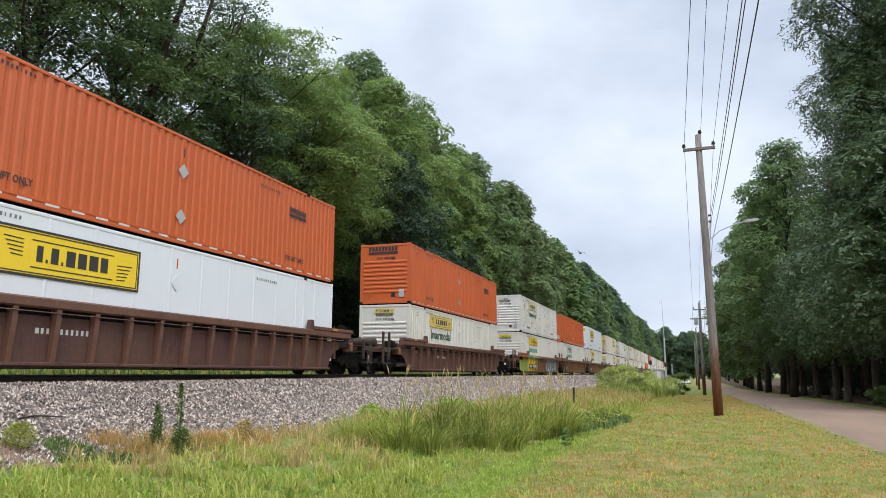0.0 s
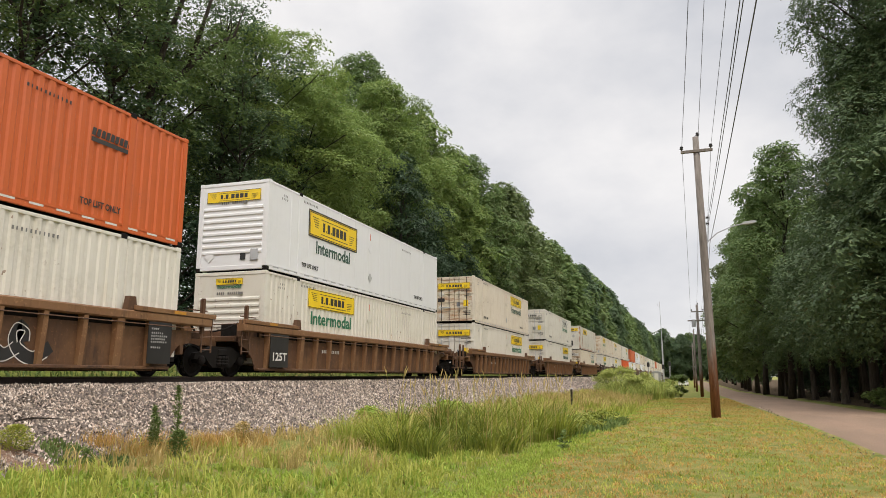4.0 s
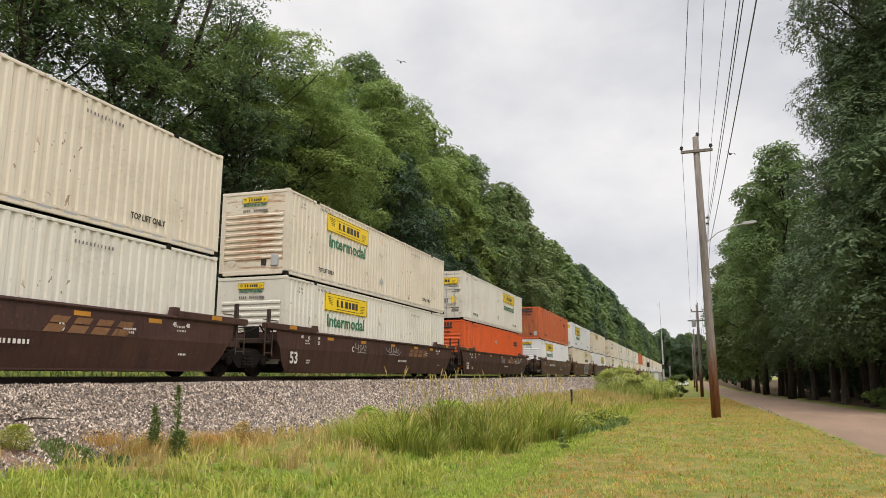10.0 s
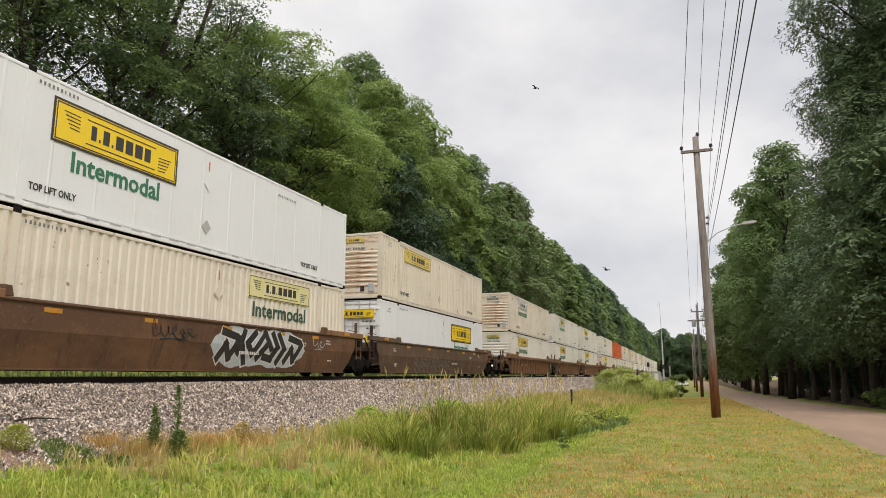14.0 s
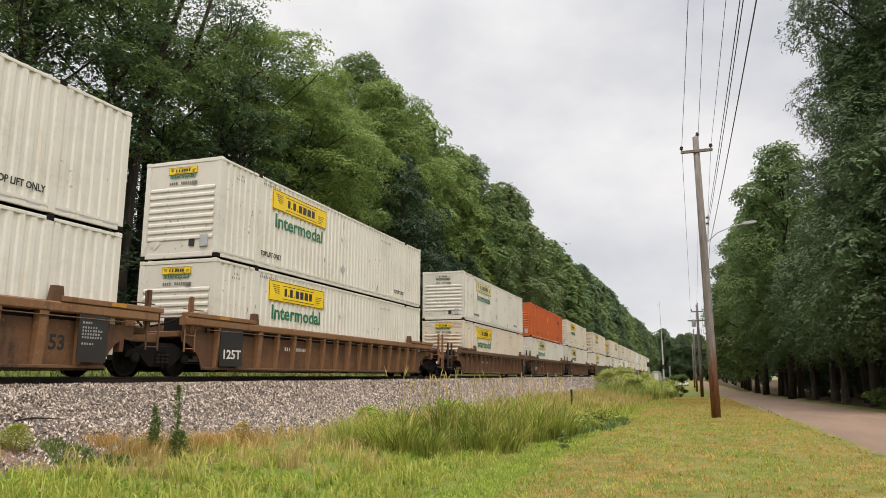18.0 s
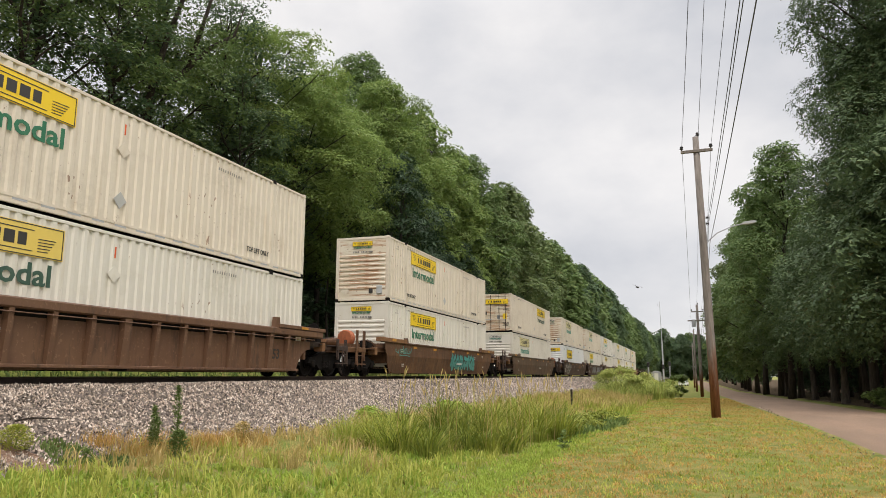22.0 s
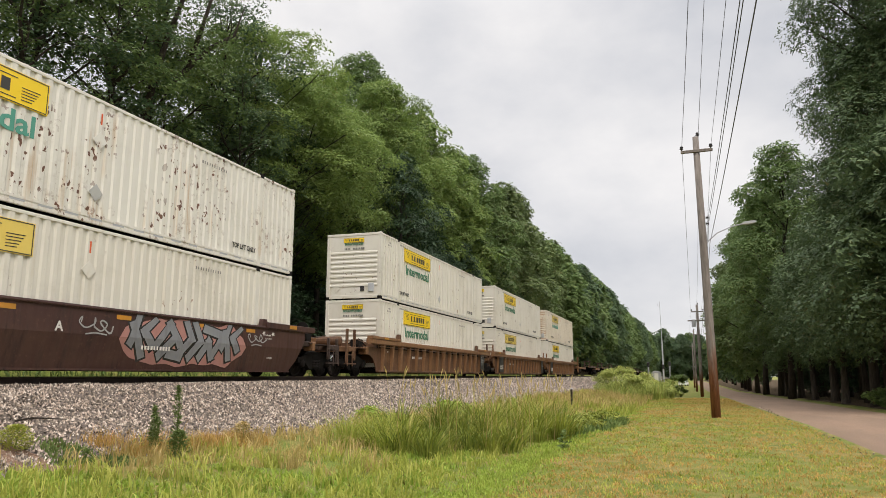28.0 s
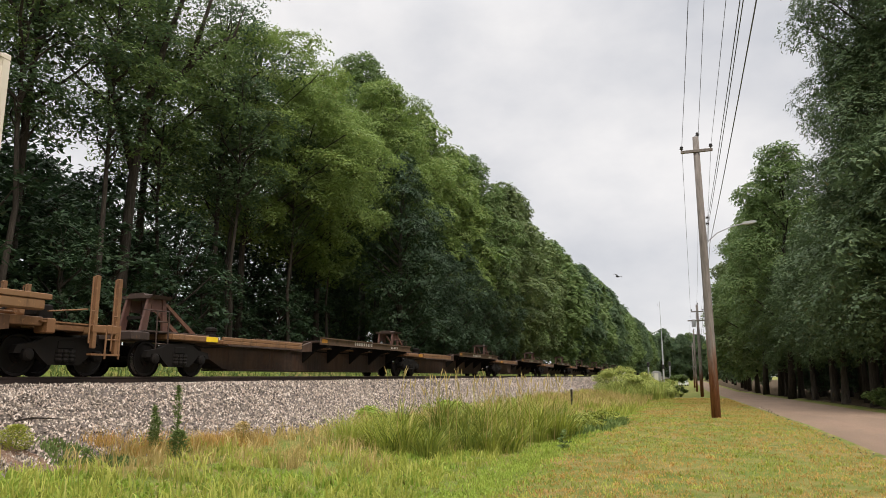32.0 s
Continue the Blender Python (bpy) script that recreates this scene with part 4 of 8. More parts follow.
def well_car(style, paint, s, ends, label, marks=(), graffiti=()):
    """One well. ends: 'E' a free end with its platform, 'J' a shared joint, first for the lead. marks and graffiti lie on the outer side."""
    P, G, iron = MAT[paint], MAT["grime"], MAT["iron"]
    ob = thing("well_car", label, "railway car", "cars of the train")
    KEYED.append((ob, s + CL / 2, TRACK_X, RAIL_Z, 0))
    rib = style == "rib"
    sprayed = rib and any(g[3] == "field" for g in graffiti)
    # light on sills and ribs is put into a paler paint than the sheets
    hue = MAT["tan_brown"] if paint in ("brown", "tan_brown") else MAT["red_brown"] if paint == "dark_brown" else P
    G = {"tan_brown": hue, "brown": MAT["brown"]}.get(paint, G)
    # sheets of tan cars take the darker brown for their recess shade
    if rib and paint == "tan_brown":
        P = MAT["brown"]
    for sd in (-1, 1):
        xo = 1.345 if rib else 1.47
        if rib:
            part("side_sheet", lambda: MB().prism(side_outline(1.15), "x", min(sd * xo, sd * (xo - 0.03)), max(sd * xo, sd * (xo - 0.03))), P, ob, key=("ss", rib, sd))
        else:
            part("side_sheet", lambda: folded_side(sd), P, ob, key=("ss", rib, sd))
        if rib:
            part("top_sill", lambda: MB().prism([(sd * 1.31, 1.29), (sd * 1.50, 1.29), (sd * 1.53, 1.32), (sd * 1.53, 1.47), (sd * 1.50, 1.50), (sd * 1.31, 1.50)], "y", -9.45, 9.2), hue, ob, key=("ts", sd))
            # added dark strip that stands in for the shade in the slot
            part("inner_plate", lambda: MB().box(min(sd * 1.305, sd * 1.318), max(sd * 1.305, sd * 1.318), -8.4, 7.7, 1.13, 1.30), iron, ob, key=("ip", sd))
            part("side_chord", lambda: MB().tube([(sd * 1.525, -8.6, 1.21), (sd * 1.525, 8.6, 1.21)], 0.013, 5), P, ob, key=("chord", sd))
            part("bottom_sill", lambda: MB().box(min(sd * 1.32, sd * 1.45), max(sd * 1.32, sd * 1.45), -8.5, 7.72, 0.17, 0.24, 0.01), P, ob, key=("bs", sd))
            for i in range(16):
                yy = -8.0 + i * 1.0
                wd = 0.11 if i in (2, 8, 14) else 0.06
                tone = hue
                if sprayed and sd > 0:
                    tone = MAT["yellow"] if -6.2 < yy < -3.4 else MAT["lime_paint"] if yy < -2.6 else MAT["grey_paint"] if 1.2 < yy < 6.8 else hue
                r = part("rib", lambda: MB().prism([(sd * 1.34, 0.24), (sd * 1.43, 0.24), (sd * 1.50, 1.0), (sd * 1.51, 1.29), (sd * 1.34, 1.29)], "y", -wd, wd), tone, ob, key=("rib", sd, wd), m=pose(0, yy, 0))
        else:
            part("top_sill", lambda: MB().prism([(sd * 1.36, 1.42), (sd * 1.50, 1.42), (sd * 1.51, 1.45), (sd * 1.50, 1.49), (sd * 1.36, 1.49)], "y", -9.0, 9.0), P, ob, key=("ts2", sd))
            part("bottom_sill", lambda: MB().prism([(sd * 1.27, 0.205), (sd * 1.345, 0.205), (sd * 1.33, 0.13), (sd * 1.25, 0.13)], "y", -8.0, 8.0), P, ob, key=("bs2", sd))
        for e in (-1, 1):
            ya, yb = sorted((e * 9.35, e * 6.35))
            zt = 1.66 if rib else 1.62
            part("end_sill", lambda: MB().box(min(sd * 1.30, sd * 1.525), max(sd * 1.30, sd * 1.525), ya, yb, 1.44, zt, 0.012) if not rib else MB().box(min(sd * 1.30, sd * 1.545), max(sd * 1.30, sd * 1.545), ya, yb, 1.504, zt - 0.04, 0.012), hue, ob, key=("es", rib, sd, e))
            yc = e * 6.30
            part("guide", lambda: MB().prism([(yc - 0.16, 1.504 if rib else 1.50), (yc + 0.16, 1.504 if rib else 1.50), (yc + 0.10, 1.82 if rib else 1.70), (yc - 0.10, 1.82 if rib else 1.70)], "x", min(sd * 1.36, sd * 1.50), max(sd * 1.36, sd * 1.50)), P, ob, key=("guide", rib, sd, e))
            part("hazard_plate", lambda: MB().box(min(sd * 1.549, sd * 1.552), max(sd * 1.549, sd * 1.552), e * 7.9 - 0.22, e * 7.9 + 0.22, 1.525, 1.60) if rib else MB().box(min(sd * 1.528, sd * 1.531), max(sd * 1.528, sd * 1.531), e * 7.9 - 0.22, e * 7.9 + 0.22, 1.49, 1.60), MAT["hazard"], ob, key=("hz", rib, sd, e))
        part("panel", lambda: MB().prism([(sd * (xo - 0.05), -7.9), (sd * (xo - 0.05), 7.9), (sd * (xo - 0.25), 7.9), (sd * (xo - 0.25), -7.9)], "z", 0.13, 0.17) , P, ob, key=("bot", rib, sd))
    for yy in (-7.6, 0.0, 7.6):
        part("cross_member", lambda: MB().box(-1.3, 1.3, -0.27, 0.27, 0.13, 0.31), iron, ob, key="xm", m=pose(0, yy, 0))
    for e, kind in ((-1, ends[0]), (1, ends[1])):
        def Y(v):
            return e * v
        part("bulkhead", lambda: MB().box(-1.34, 1.34, min(Y(8.22), Y(8.34)), max(Y(8.22), Y(8.34)), 0.55, 1.40, 0.01), P, ob, key=("bh", e))
        if kind == "E":
            part("platform", lambda: MB().box(-1.30, 1.30, min(Y(8.3), Y(9.4)), max(Y(8.3), Y(9.4)), 1.00, 1.18, 0.015).box(-0.75, 0.75, min(Y(9.4), Y(11.25)), max(Y(9.4), Y(11.25)), 0.98, 1.12, 0.012), G, ob, key=("plat", e))
            part("draft_sill", lambda: MB().box(-0.22, 0.22, min(Y(8.3), Y(11.2)), max(Y(8.3), Y(11.2)), 0.62, 0.98, 0.02), iron, ob, key=("draft", e))
            part("end_beam", lambda: MB().box(-1.42, 1.42, min(Y(11.0), Y(11.25)), max(Y(11.0), Y(11.25)), 0.92, 1.12, 0.02), G, ob, key=("eb", e))
            part("coupler", lambda: MB().box(-0.11, 0.11, min(Y(11.2), Y(11.62)), max(Y(11.2), Y(11.62)), 0.72, 0.92, 0.02).box(-0.18, 0.16, min(Y(11.6), Y(11.86)), max(Y(11.6), Y(11.86)), 0.68, 0.96, 0.05), iron, ob, key=("coup", e))
            for xx in (-1.38, 0.95):
                part("walkway", lambda: MB().box(xx, xx + 0.43, min(Y(9.3), Y(11.0)), max(Y(9.3), Y(11.0)), 1.08, 1.11), G, ob, key=("walk", e, xx))
            ladder(ob, G, 1.40, 10.98 if e > 0 else -11.30, 0.38, 1.12, ("lad", e))
            ladder(ob, G, -1.40, 10.98 if e > 0 else -11.30, 0.38, 1.12, ("lad2", e))
            for xx in (1.36, -1.36):
                high = 2.18 if paint == "tan_brown" else 1.78
                if e > 0 and paint != "tan_brown":
                    high = 1.35
                grab_frame(ob, G, xx, Y(11.30) - 0.05, 0.45, high, ("gf", e, xx, high))
                grab_frame(ob, G, xx, Y(10.66) - 0.05, 0.60, high, ("gf2", e, xx, high))
                part("step_plate", lambda: MB().box(xx - 0.05, xx + 0.05, min(Y(10.58), Y(11.4)), max(Y(10.58), Y(11.4)), 0.94, 1.10, 0.012), G, ob, key=("stepp", e, xx))
                part("step", lambda: MB().box(xx - 0.06, xx + 0.06, min(Y(10.58), Y(11.4)), max(Y(10.58), Y(11.4)), 0.45, 0.49), G, ob, key=("stepb", e, xx))
            if e < 0:
                part("brake_stand", lambda: MB().box(-0.85, -0.65, -10.95, -10.80, 1.1, 2.0, 0.02), G, ob, key="bst")
                part("brake_wheel", lambda: MB().lathe([(0.22, 0), (0.28, 0.0), (0.29, 0.02), (0.28, 0.04), (0.22, 0.04)], "y", 18, (-0.75, -11.02, 1.82)), iron, ob, key="bw", label="round iron hand-brake wheel")
                if style != "rib" and paint != "olive_brown":
                    part("brake_drum", lambda: MB().lathe([(0.06, -0.05), (0.30, -0.03), (0.34, 0.03), (0.34, 0.26), (0.30, 0.32), (0.06, 0.34)], "y", 18, (0.55, -10.75, 1.50)), MAT["rust_drum"], ob, key="bdrum", label="round rust-orange brake drum")
                    part("drum_mount", lambda: MB().box(0.30, 0.80, -10.8, -10.35, 1.12, 1.30, 0.02), G, ob, key="bdm")
            part("brake_reservoir", lambda: MB().lathe([(0.10, -0.55), (0.19, -0.50), (0.19, 0.50), (0.10, 0.55)], "x", 14, (-0.2, Y(9.75), 1.40)), G, ob, key=("resv", e))
            part("brake_valve", lambda: MB().box(-0.20, 0.20, -0.16, 0.16, 1.12, 1.46, 0.03).box(-0.10, 0.14, -0.24, 0.2, 1.22, 1.36, 0.02), iron, ob, key="valve", m=pose(0.95, Y(9.6), 0))
            part("handrail", lambda: MB().tube([(1.36, Y(9.45), 1.30), (1.36, Y(10.45), 1.42)], 0.018, 6), G, ob, key=("hrail", e))
            part("tool_box", lambda: MB().box(1.06, 1.40, min(Y(9.42), Y(9.62)), max(Y(9.42), Y(9.62)), 0.86, 1.16, 0.02), MAT["tan_brown"], ob, key=("tbox", e))
            part("brake_pipe", lambda: MB().tube([(0.62, Y(8.4), 0.86), (0.62, Y(9.6), 0.80), (0.45, Y(10.6), 0.84), (0.34, Y(11.3), 0.80), (0.30, Y(11.6), 0.52), (0.22, Y(11.85), 0.48)], 0.030, 6), iron, ob, key=("bpipe", e))
            part("brake_lever", lambda: MB().tube([(0.9, Y(8.6), 1.22), (0.9, Y(9.3), 1.50), (0.7, Y(9.8), 1.30)], 0.025, 5), iron, ob, key=("blever", e))
            truck(ob, Y(10.2), paint)
        else:
            part("platform", lambda: MB().box(-1.15, 1.15, min(Y(8.3), Y(9.25)), max(Y(8.3), Y(9.25)), 1.00, 1.16, 0.015).box(-0.45, 0.45, min(Y(9.2), Y(9.70)), max(Y(9.2), Y(9.70)), 0.86, 1.10, 0.015), G, ob, key=("platj", e))
            grab_frame(ob, G, 1.34, Y(9.05) - 0.05, 1.10, 2.05, ("gfj", e))
            ladder(ob, G, 1.42, 8.95 if e > 0 else -9.35, 0.62, 1.60, ("ladj", e))
            part("brake_pipe", lambda: MB().tube([(0.9, Y(8.4), 1.2), (0.95, Y(8.9), 1.55), (0.8, Y(9.3), 1.35), (0.6, Y(9.7), 1.25)], 0.028, 6), iron, ob, key=("jpipe", e))
            part("handrail", lambda: MB().tube([(1.30, Y(8.5), 1.72), (1.30, Y(9.3), 1.72)], 0.018, 6).tube([(-1.2, Y(9.3), 1.5), (1.2, Y(9.3), 1.5)], 0.016, 6), G, ob, key=("jrail", e))
            part("brake_valve", lambda: MB().box(-0.18, 0.18, -0.14, 0.14, 1.16, 1.55, 0.03), iron, ob, key="jvalve", m=pose(0.55, Y(8.75), 0))
            if e < 0:
                truck(ob, -9.785, paint)
    # lettering and sprayed shapes on both long sides
    xo = 1.47 if not rib else 1.345
    for sd in (1,):
        face = Matrix.Rotation(radians(90), 4, "Z")
        for words, y, z, size, mat in marks:
            lettering(words, size, MAT[mat], ob, Matrix.Translation((sd * (xo + 0.004), sd * y, z)) @ face)
        if not rib:
            tagged(part("stencil_mark", car_bars, MAT["stencil"], ob, key="cbars", m=Matrix.Translation((sd * (xo + 0.002), 0, 0)) @ face), kind="stuff")
            for yy in (-5.2, -2.4, 0.6, 3.4, 5.6):
                part("reflector", lambda: MB().box(-0.22, 0.22, -0.004, 0.002, 1.26, 1.36), MAT["hazard"], ob, key="refl", m=Matrix.Translation((sd * (xo + 0.003), sd * yy, 0)) @ face)
        else:
            if ends[0 if sd > 0 else 1] == "J" and not sprayed:
                part("data_panel", lambda: MB().box(-0.52, 0.52, -0.008, 0.008, 0.27, 1.285), MAT["plate"], ob, key="dp", m=Matrix.Translation((sd * 1.52, sd * -7.48, 0)) @ face, label="black painted data panel")
                lettering("125T", 0.34, MAT["stencil"], ob, Matrix.Translation((sd * 1.532, sd * -7.48, 0.48)) @ face, 0.80)
            if ends[1 if sd > 0 else 0] == "J" and not sprayed:
                rear = part("data_panel", lambda: MB().box(-0.40, 0.40, -0.008, 0.008, 0.30, 1.285), MAT["plate"], ob, key="dpr", m=Matrix.Translation((sd * 1.52, sd * 7.25, 0)) @ face, label="black painted data panel")
                tagged(part("stencil_mark", panel_bars, MAT["tag"], rear, key="pbars", m=Matrix.Translation((0, -0.009, 0))), kind="stuff")
            tagged(part("stencil_mark", rib_bars, MAT["stencil"], ob, key="rbars", m=Matrix.Translation((sd * (xo + 0.004), 0, 0)) @ face), kind="stuff")
        def paint_at(y, d=0.0):
            """Flat on a ribbed side; on a folded side it follows the leaning plate."""
            if rib:
                return Matrix.Translation((xo + 0.006 + d, y, 0.68)) @ face
            return Matrix.Translation((1.4015 + 0.006 + d, y, 0.54)) @ face @ Matrix.Rotation(math.atan2(0.133, 0.68), 4, "X")
        for seed, y, w, fill, line in graffiti:
            if fill == "number":
                pl = part("number_plate", lambda: MB().box(-1.55, 1.55, -0.003, 0.0, -0.15, 0.16), MAT["plate"], ob, key="nplate", m=Matrix.Translation((xo + 0.005 if not rib else 1.49, y, 1.0 if not rib else 0.62)) @ face, label="black plate with white bars")
                tagged(part("stencil_mark", number_bars, MAT["stencil"], pl, key="nbars", m=Matrix.Translation((0, -0.004, 0))), kind="stuff")
            elif fill == "field":
                part("graffiti", lambda: spray_field(seed, w, 0.80 if rib else 0.74), MAT[line], ob, key=("gf", seed, w, rib), m=paint_at(y, -0.002), label="field of sprayed colour")
            elif fill == "mural":
                z0, z1, tones = line
                place = Matrix.Translation((0, y, 0))
                if tones[0]:
                    part("graffiti", lambda: halo(seed, w + 0.7, z0, z1, 0.003), MAT[tones[0]], ob, key=("gh", seed), m=place, label="cloud of sprayed colour")
                tagged(part("graffiti_outline", lambda: mural(seed, w, z0, z1, 0.31, 0.005), MAT[tones[1]], ob, key=("go", seed), m=place), kind="stuff")
                tagged(part("graffiti", lambda: mural(seed, w, z0, z1, 0.215, 0.011), MAT[tones[2]], ob, key=("gm", seed), m=place), "chunky sprayed graffiti strokes", kind="stuff")
            elif fill == "sill":
                part("graffiti", lambda: spray_field(seed, w, 0.16), MAT[line], ob, key=("gs", seed, w), m=Matrix.Translation((1.534, y, 1.395)) @ face, label="field of sprayed colour")
            elif not fill:
                tagged(part("graffiti", lambda: blob(seed, w, 0, 0.34, 0.030), MAT[line], ob, key=("gt", seed, w), m=Matrix.Translation((xo + 0.006, y, 1.10)) @ face), "thin sprayed tag", kind="stuff")
            elif fill == "logo":
                tagged(part("side_mark", logo_bars, MAT[line], ob, key="logo", m=Matrix.Translation((xo + 0.006, y, 1.05)) @ face), "dull company mark of plain slanted bars", kind="stuff")
            else:
                g = tagged(part("graffiti", lambda: blob(seed, w, 1), MAT[fill], ob, key=("gr", seed, w), m=paint_at(y)), "sprayed graffiti shapes", kind="stuff")
                tagged(part("graffiti_outline", lambda: blob(seed, w, 0), MAT[line], g, key=("gl", seed, w), m=Matrix.Translation((0, -0.004, 0))), kind="stuff")
    return ob


def car_bars():
    mb = MB()
    rng = random.Random(9)
    for y0, z, n, h in ((-7.0, 1.15, 5, 0.05), (-7.0, 1.06, 6, 0.05), (-6.9, 0.5, 5, 0.05), (-6.9, 0.42, 4, 0.05), (1.2, 0.62, 10, 0.09), (4.6, 1.05, 7, 0.05), (4.6, 0.97, 6, 0.05), (6.4, 1.2, 5, 0.05), (6.4, 1.1, 6, 0.05), (6.5, 0.52, 5, 0.05)):
        for i in range(n):
            w = h * (0.5 + 0.35 * rng.random())
            mb.box(y0 + i * h * 1.15, y0 + i * h * 1.15 + w, -0.003, 0, z, z + h)
    return mb


def panel_bars():
    """Small figures too fine to read on a data panel."""
    mb = MB()
    rng = random.Random(23)
    for z, n in ((1.10, 4), (1.00, 6), (0.93, 8), (0.86, 7), (0.79, 8), (0.66, 5)):
        for i in range(n):
            mb.box(-0.30 + i * 0.07, -0.30 + i * 0.07 + 0.03 + 0.02 * rng.random(), -0.002, 0.0, z, z + 0.042)
    return mb


def number_bars():
    """A car's number as plain bars on its black plate."""
    mb = MB()
    for i in range(11):
        if i != 4:
            mb.prism([(-1.38 + i * 0.25, -0.09), (-1.22 + i * 0.25, -0.09), (-1.19 + i * 0.25, 0.10), (-1.35 + i * 0.25, 0.10)], "y", -0.003, 0.0)
    return mb


def spray_field(seed, w, h):
    """An uneven rounded field of sprayed colour."""
    rng = random.Random(seed)
    n, o = 28, []
    ph = rng.random() * 6
    for j in range(n):
        a = 2 * math.pi * j / n
        k = (abs(math.cos(a)) ** 4 + abs(math.sin(a)) ** 4) ** -0.25
        k *= 1 + 0.06 * math.sin(3 * a + ph) + 0.05 * math.sin(7 * a + 2 * ph)
        o.append((0.5 * w * k * math.cos(a), 0.5 * h * k * math.sin(a)))
    return MB().prism(o, "y", -0.003, 0.0)


def rib_bars():
    mb = MB()
    rng = random.Random(19)
    for y0, z, n, h in ((-7.85, 1.0, 3, 0.07), (-7.4, 1.0, 2, 0.07), (-4.4, 0.8, 4, 0.11), (-3.8, 0.8, 6, 0.11)):
        for i in range(n):
            w = h * (0.5 + 0.3 * rng.random())
            mb.box(y0 + i * h * 1.2, y0 + i * h * 1.2 + w, -0.003, 0.0, z, z + h)
    return mb


def ribbon(mb, pts, width, off):
    """A flat painted stroke through (p, q) points, rounded at its bends."""
    P = [Vector((p, q)) for p, q in pts]
    fine = []
    for i in range(len(P) - 1):
        a, b, c, d = P[max(i - 1, 0)], P[i], P[i + 1], P[min(i + 2, len(P) - 1)]
        for k in range(5):
            t = k / 5
            fine.append(0.5 * (2 * b + (c - a) * t + (2 * a - 5 * b + 4 * c - d) * t * t + (3 * b - a - 3 * c + d) * t ** 3))
    fine.append(P[-1])
    edges = []
    for i, p in enumerate(fine):
        d = fine[min(i + 1, len(fine) - 1)] - fine[max(i - 1, 0)]
        d = d.normalized() if d.length > 1e-6 else Vector((1, 0))
        n = Vector((-d.y, d.x)) * width / 2
        edges.append((p - n, p + n))
    for (a, b), (c, d) in zip(edges, edges[1:]):
        mb.poly([(a.x, off, a.y), (c.x, off, c.y), (d.x, off, d.y), (b.x, off, b.y)])
    return edges


def blob(seed, w, full, h=0.62, thick=None):
    """A sprayed scrawl of loops that spells nothing: broad strokes (full), their thin edges, or one thin line."""
    rng = random.Random(seed)
    mb = MB()
    step = 0.62 if thick is None else 0.26
    n = max(2, round(w / step))
    pts = []
    for i in range(4 * n + 1):
        a = math.pi / 2 * i + rng.uniform(-0.35, 0.35)
        k = rng.uniform(0.55, 1.1)
        pts.append((-w / 2 + w * i / (4 * n) + step * 0.42 * math.cos(a), 0.5 * h * k * math.sin(a) + 0.06 * h * math.sin(0.7 * i)))
    if thick is not None:
        pts = [(p + rng.uniform(-0.07, 0.07), q * rng.uniform(0.5, 1.3)) for p, q in pts]
        for i in range(0, len(pts) - 6, 6):
            ribbon(mb, pts[i:i + 7], thick * rng.uniform(0.8, 1.4), -0.004)
        ribbon(mb, [(-w * 0.3, -0.62 * h), (0.0, -0.52 * h), (w * 0.36, -0.6 * h)], thick, -0.004)
        return mb
    for i in range(0, len(pts) - 4, 4):
        seg = pts[i:i + 5]
        off = -0.003 - 0.0003 * (i // 4)
        if full:
            ribbon(mb, seg, 0.26, off)
        else:
            e = ribbon(MB(), seg, 0.26, 0)
            for side in (0, 1):
                ribbon(mb, [(q[side].x, q[side].y) for q in e[::3]], 0.022, off)
    return mb


def side_x(z):
    """How far out a smooth car's side stands at a height."""
    return 1.47 if z >= 0.88 else 1.468 - (0.88 - z) * 0.1956


def fold_poly(mb, pts, off):
    """A flat painted shape of (y, z) corners that follows the fold of a smooth car's side."""
    for up in (1, -1):
        out = []
        for (ya, za), (yb, zb) in zip(pts, pts[1:] + pts[:1]):
            ia, ib = up * (za - 0.88) >= 0, up * (zb - 0.88) >= 0
            if ia:
                out.append((ya, za))
            if ia != ib:
                t = (0.88 - za) / (zb - za)
                out.append((ya + (yb - ya) * t, 0.88))
        if len(out) > 2:
            mb.poly([((1.47 if up > 0 else side_x(min(z, 0.8799))) + off, y, z) for y, z in out])


STROKES = (((0.0, 0.3, 0.5, 0.9), (0.5, 0.9, 1.0, 0.4), (0.2, 0.05, 0.75, 0.55), (0.6, 0.1, 1.1, 0.05)), ((0.1, 0.95, 0.45, 0.55), (0.45, 0.55, 0.1, 0.15), (0.5, 0.95, 0.9, 0.5), (0.9, 0.5, 0.55, 0.05)),
           ((0.0, 0.1, 0.3, 0.55), (0.3, 0.55, 0.6, 0.15), (0.6, 0.15, 0.95, 0.7), (0.1, 0.9, 0.8, 0.8)), ((0.9, 0.95, 0.5, 0.6), (0.5, 0.6, 0.85, 0.3), (0.05, 0.75, 0.5, 0.05), (0.0, 0.3, 0.2, 0.95)))


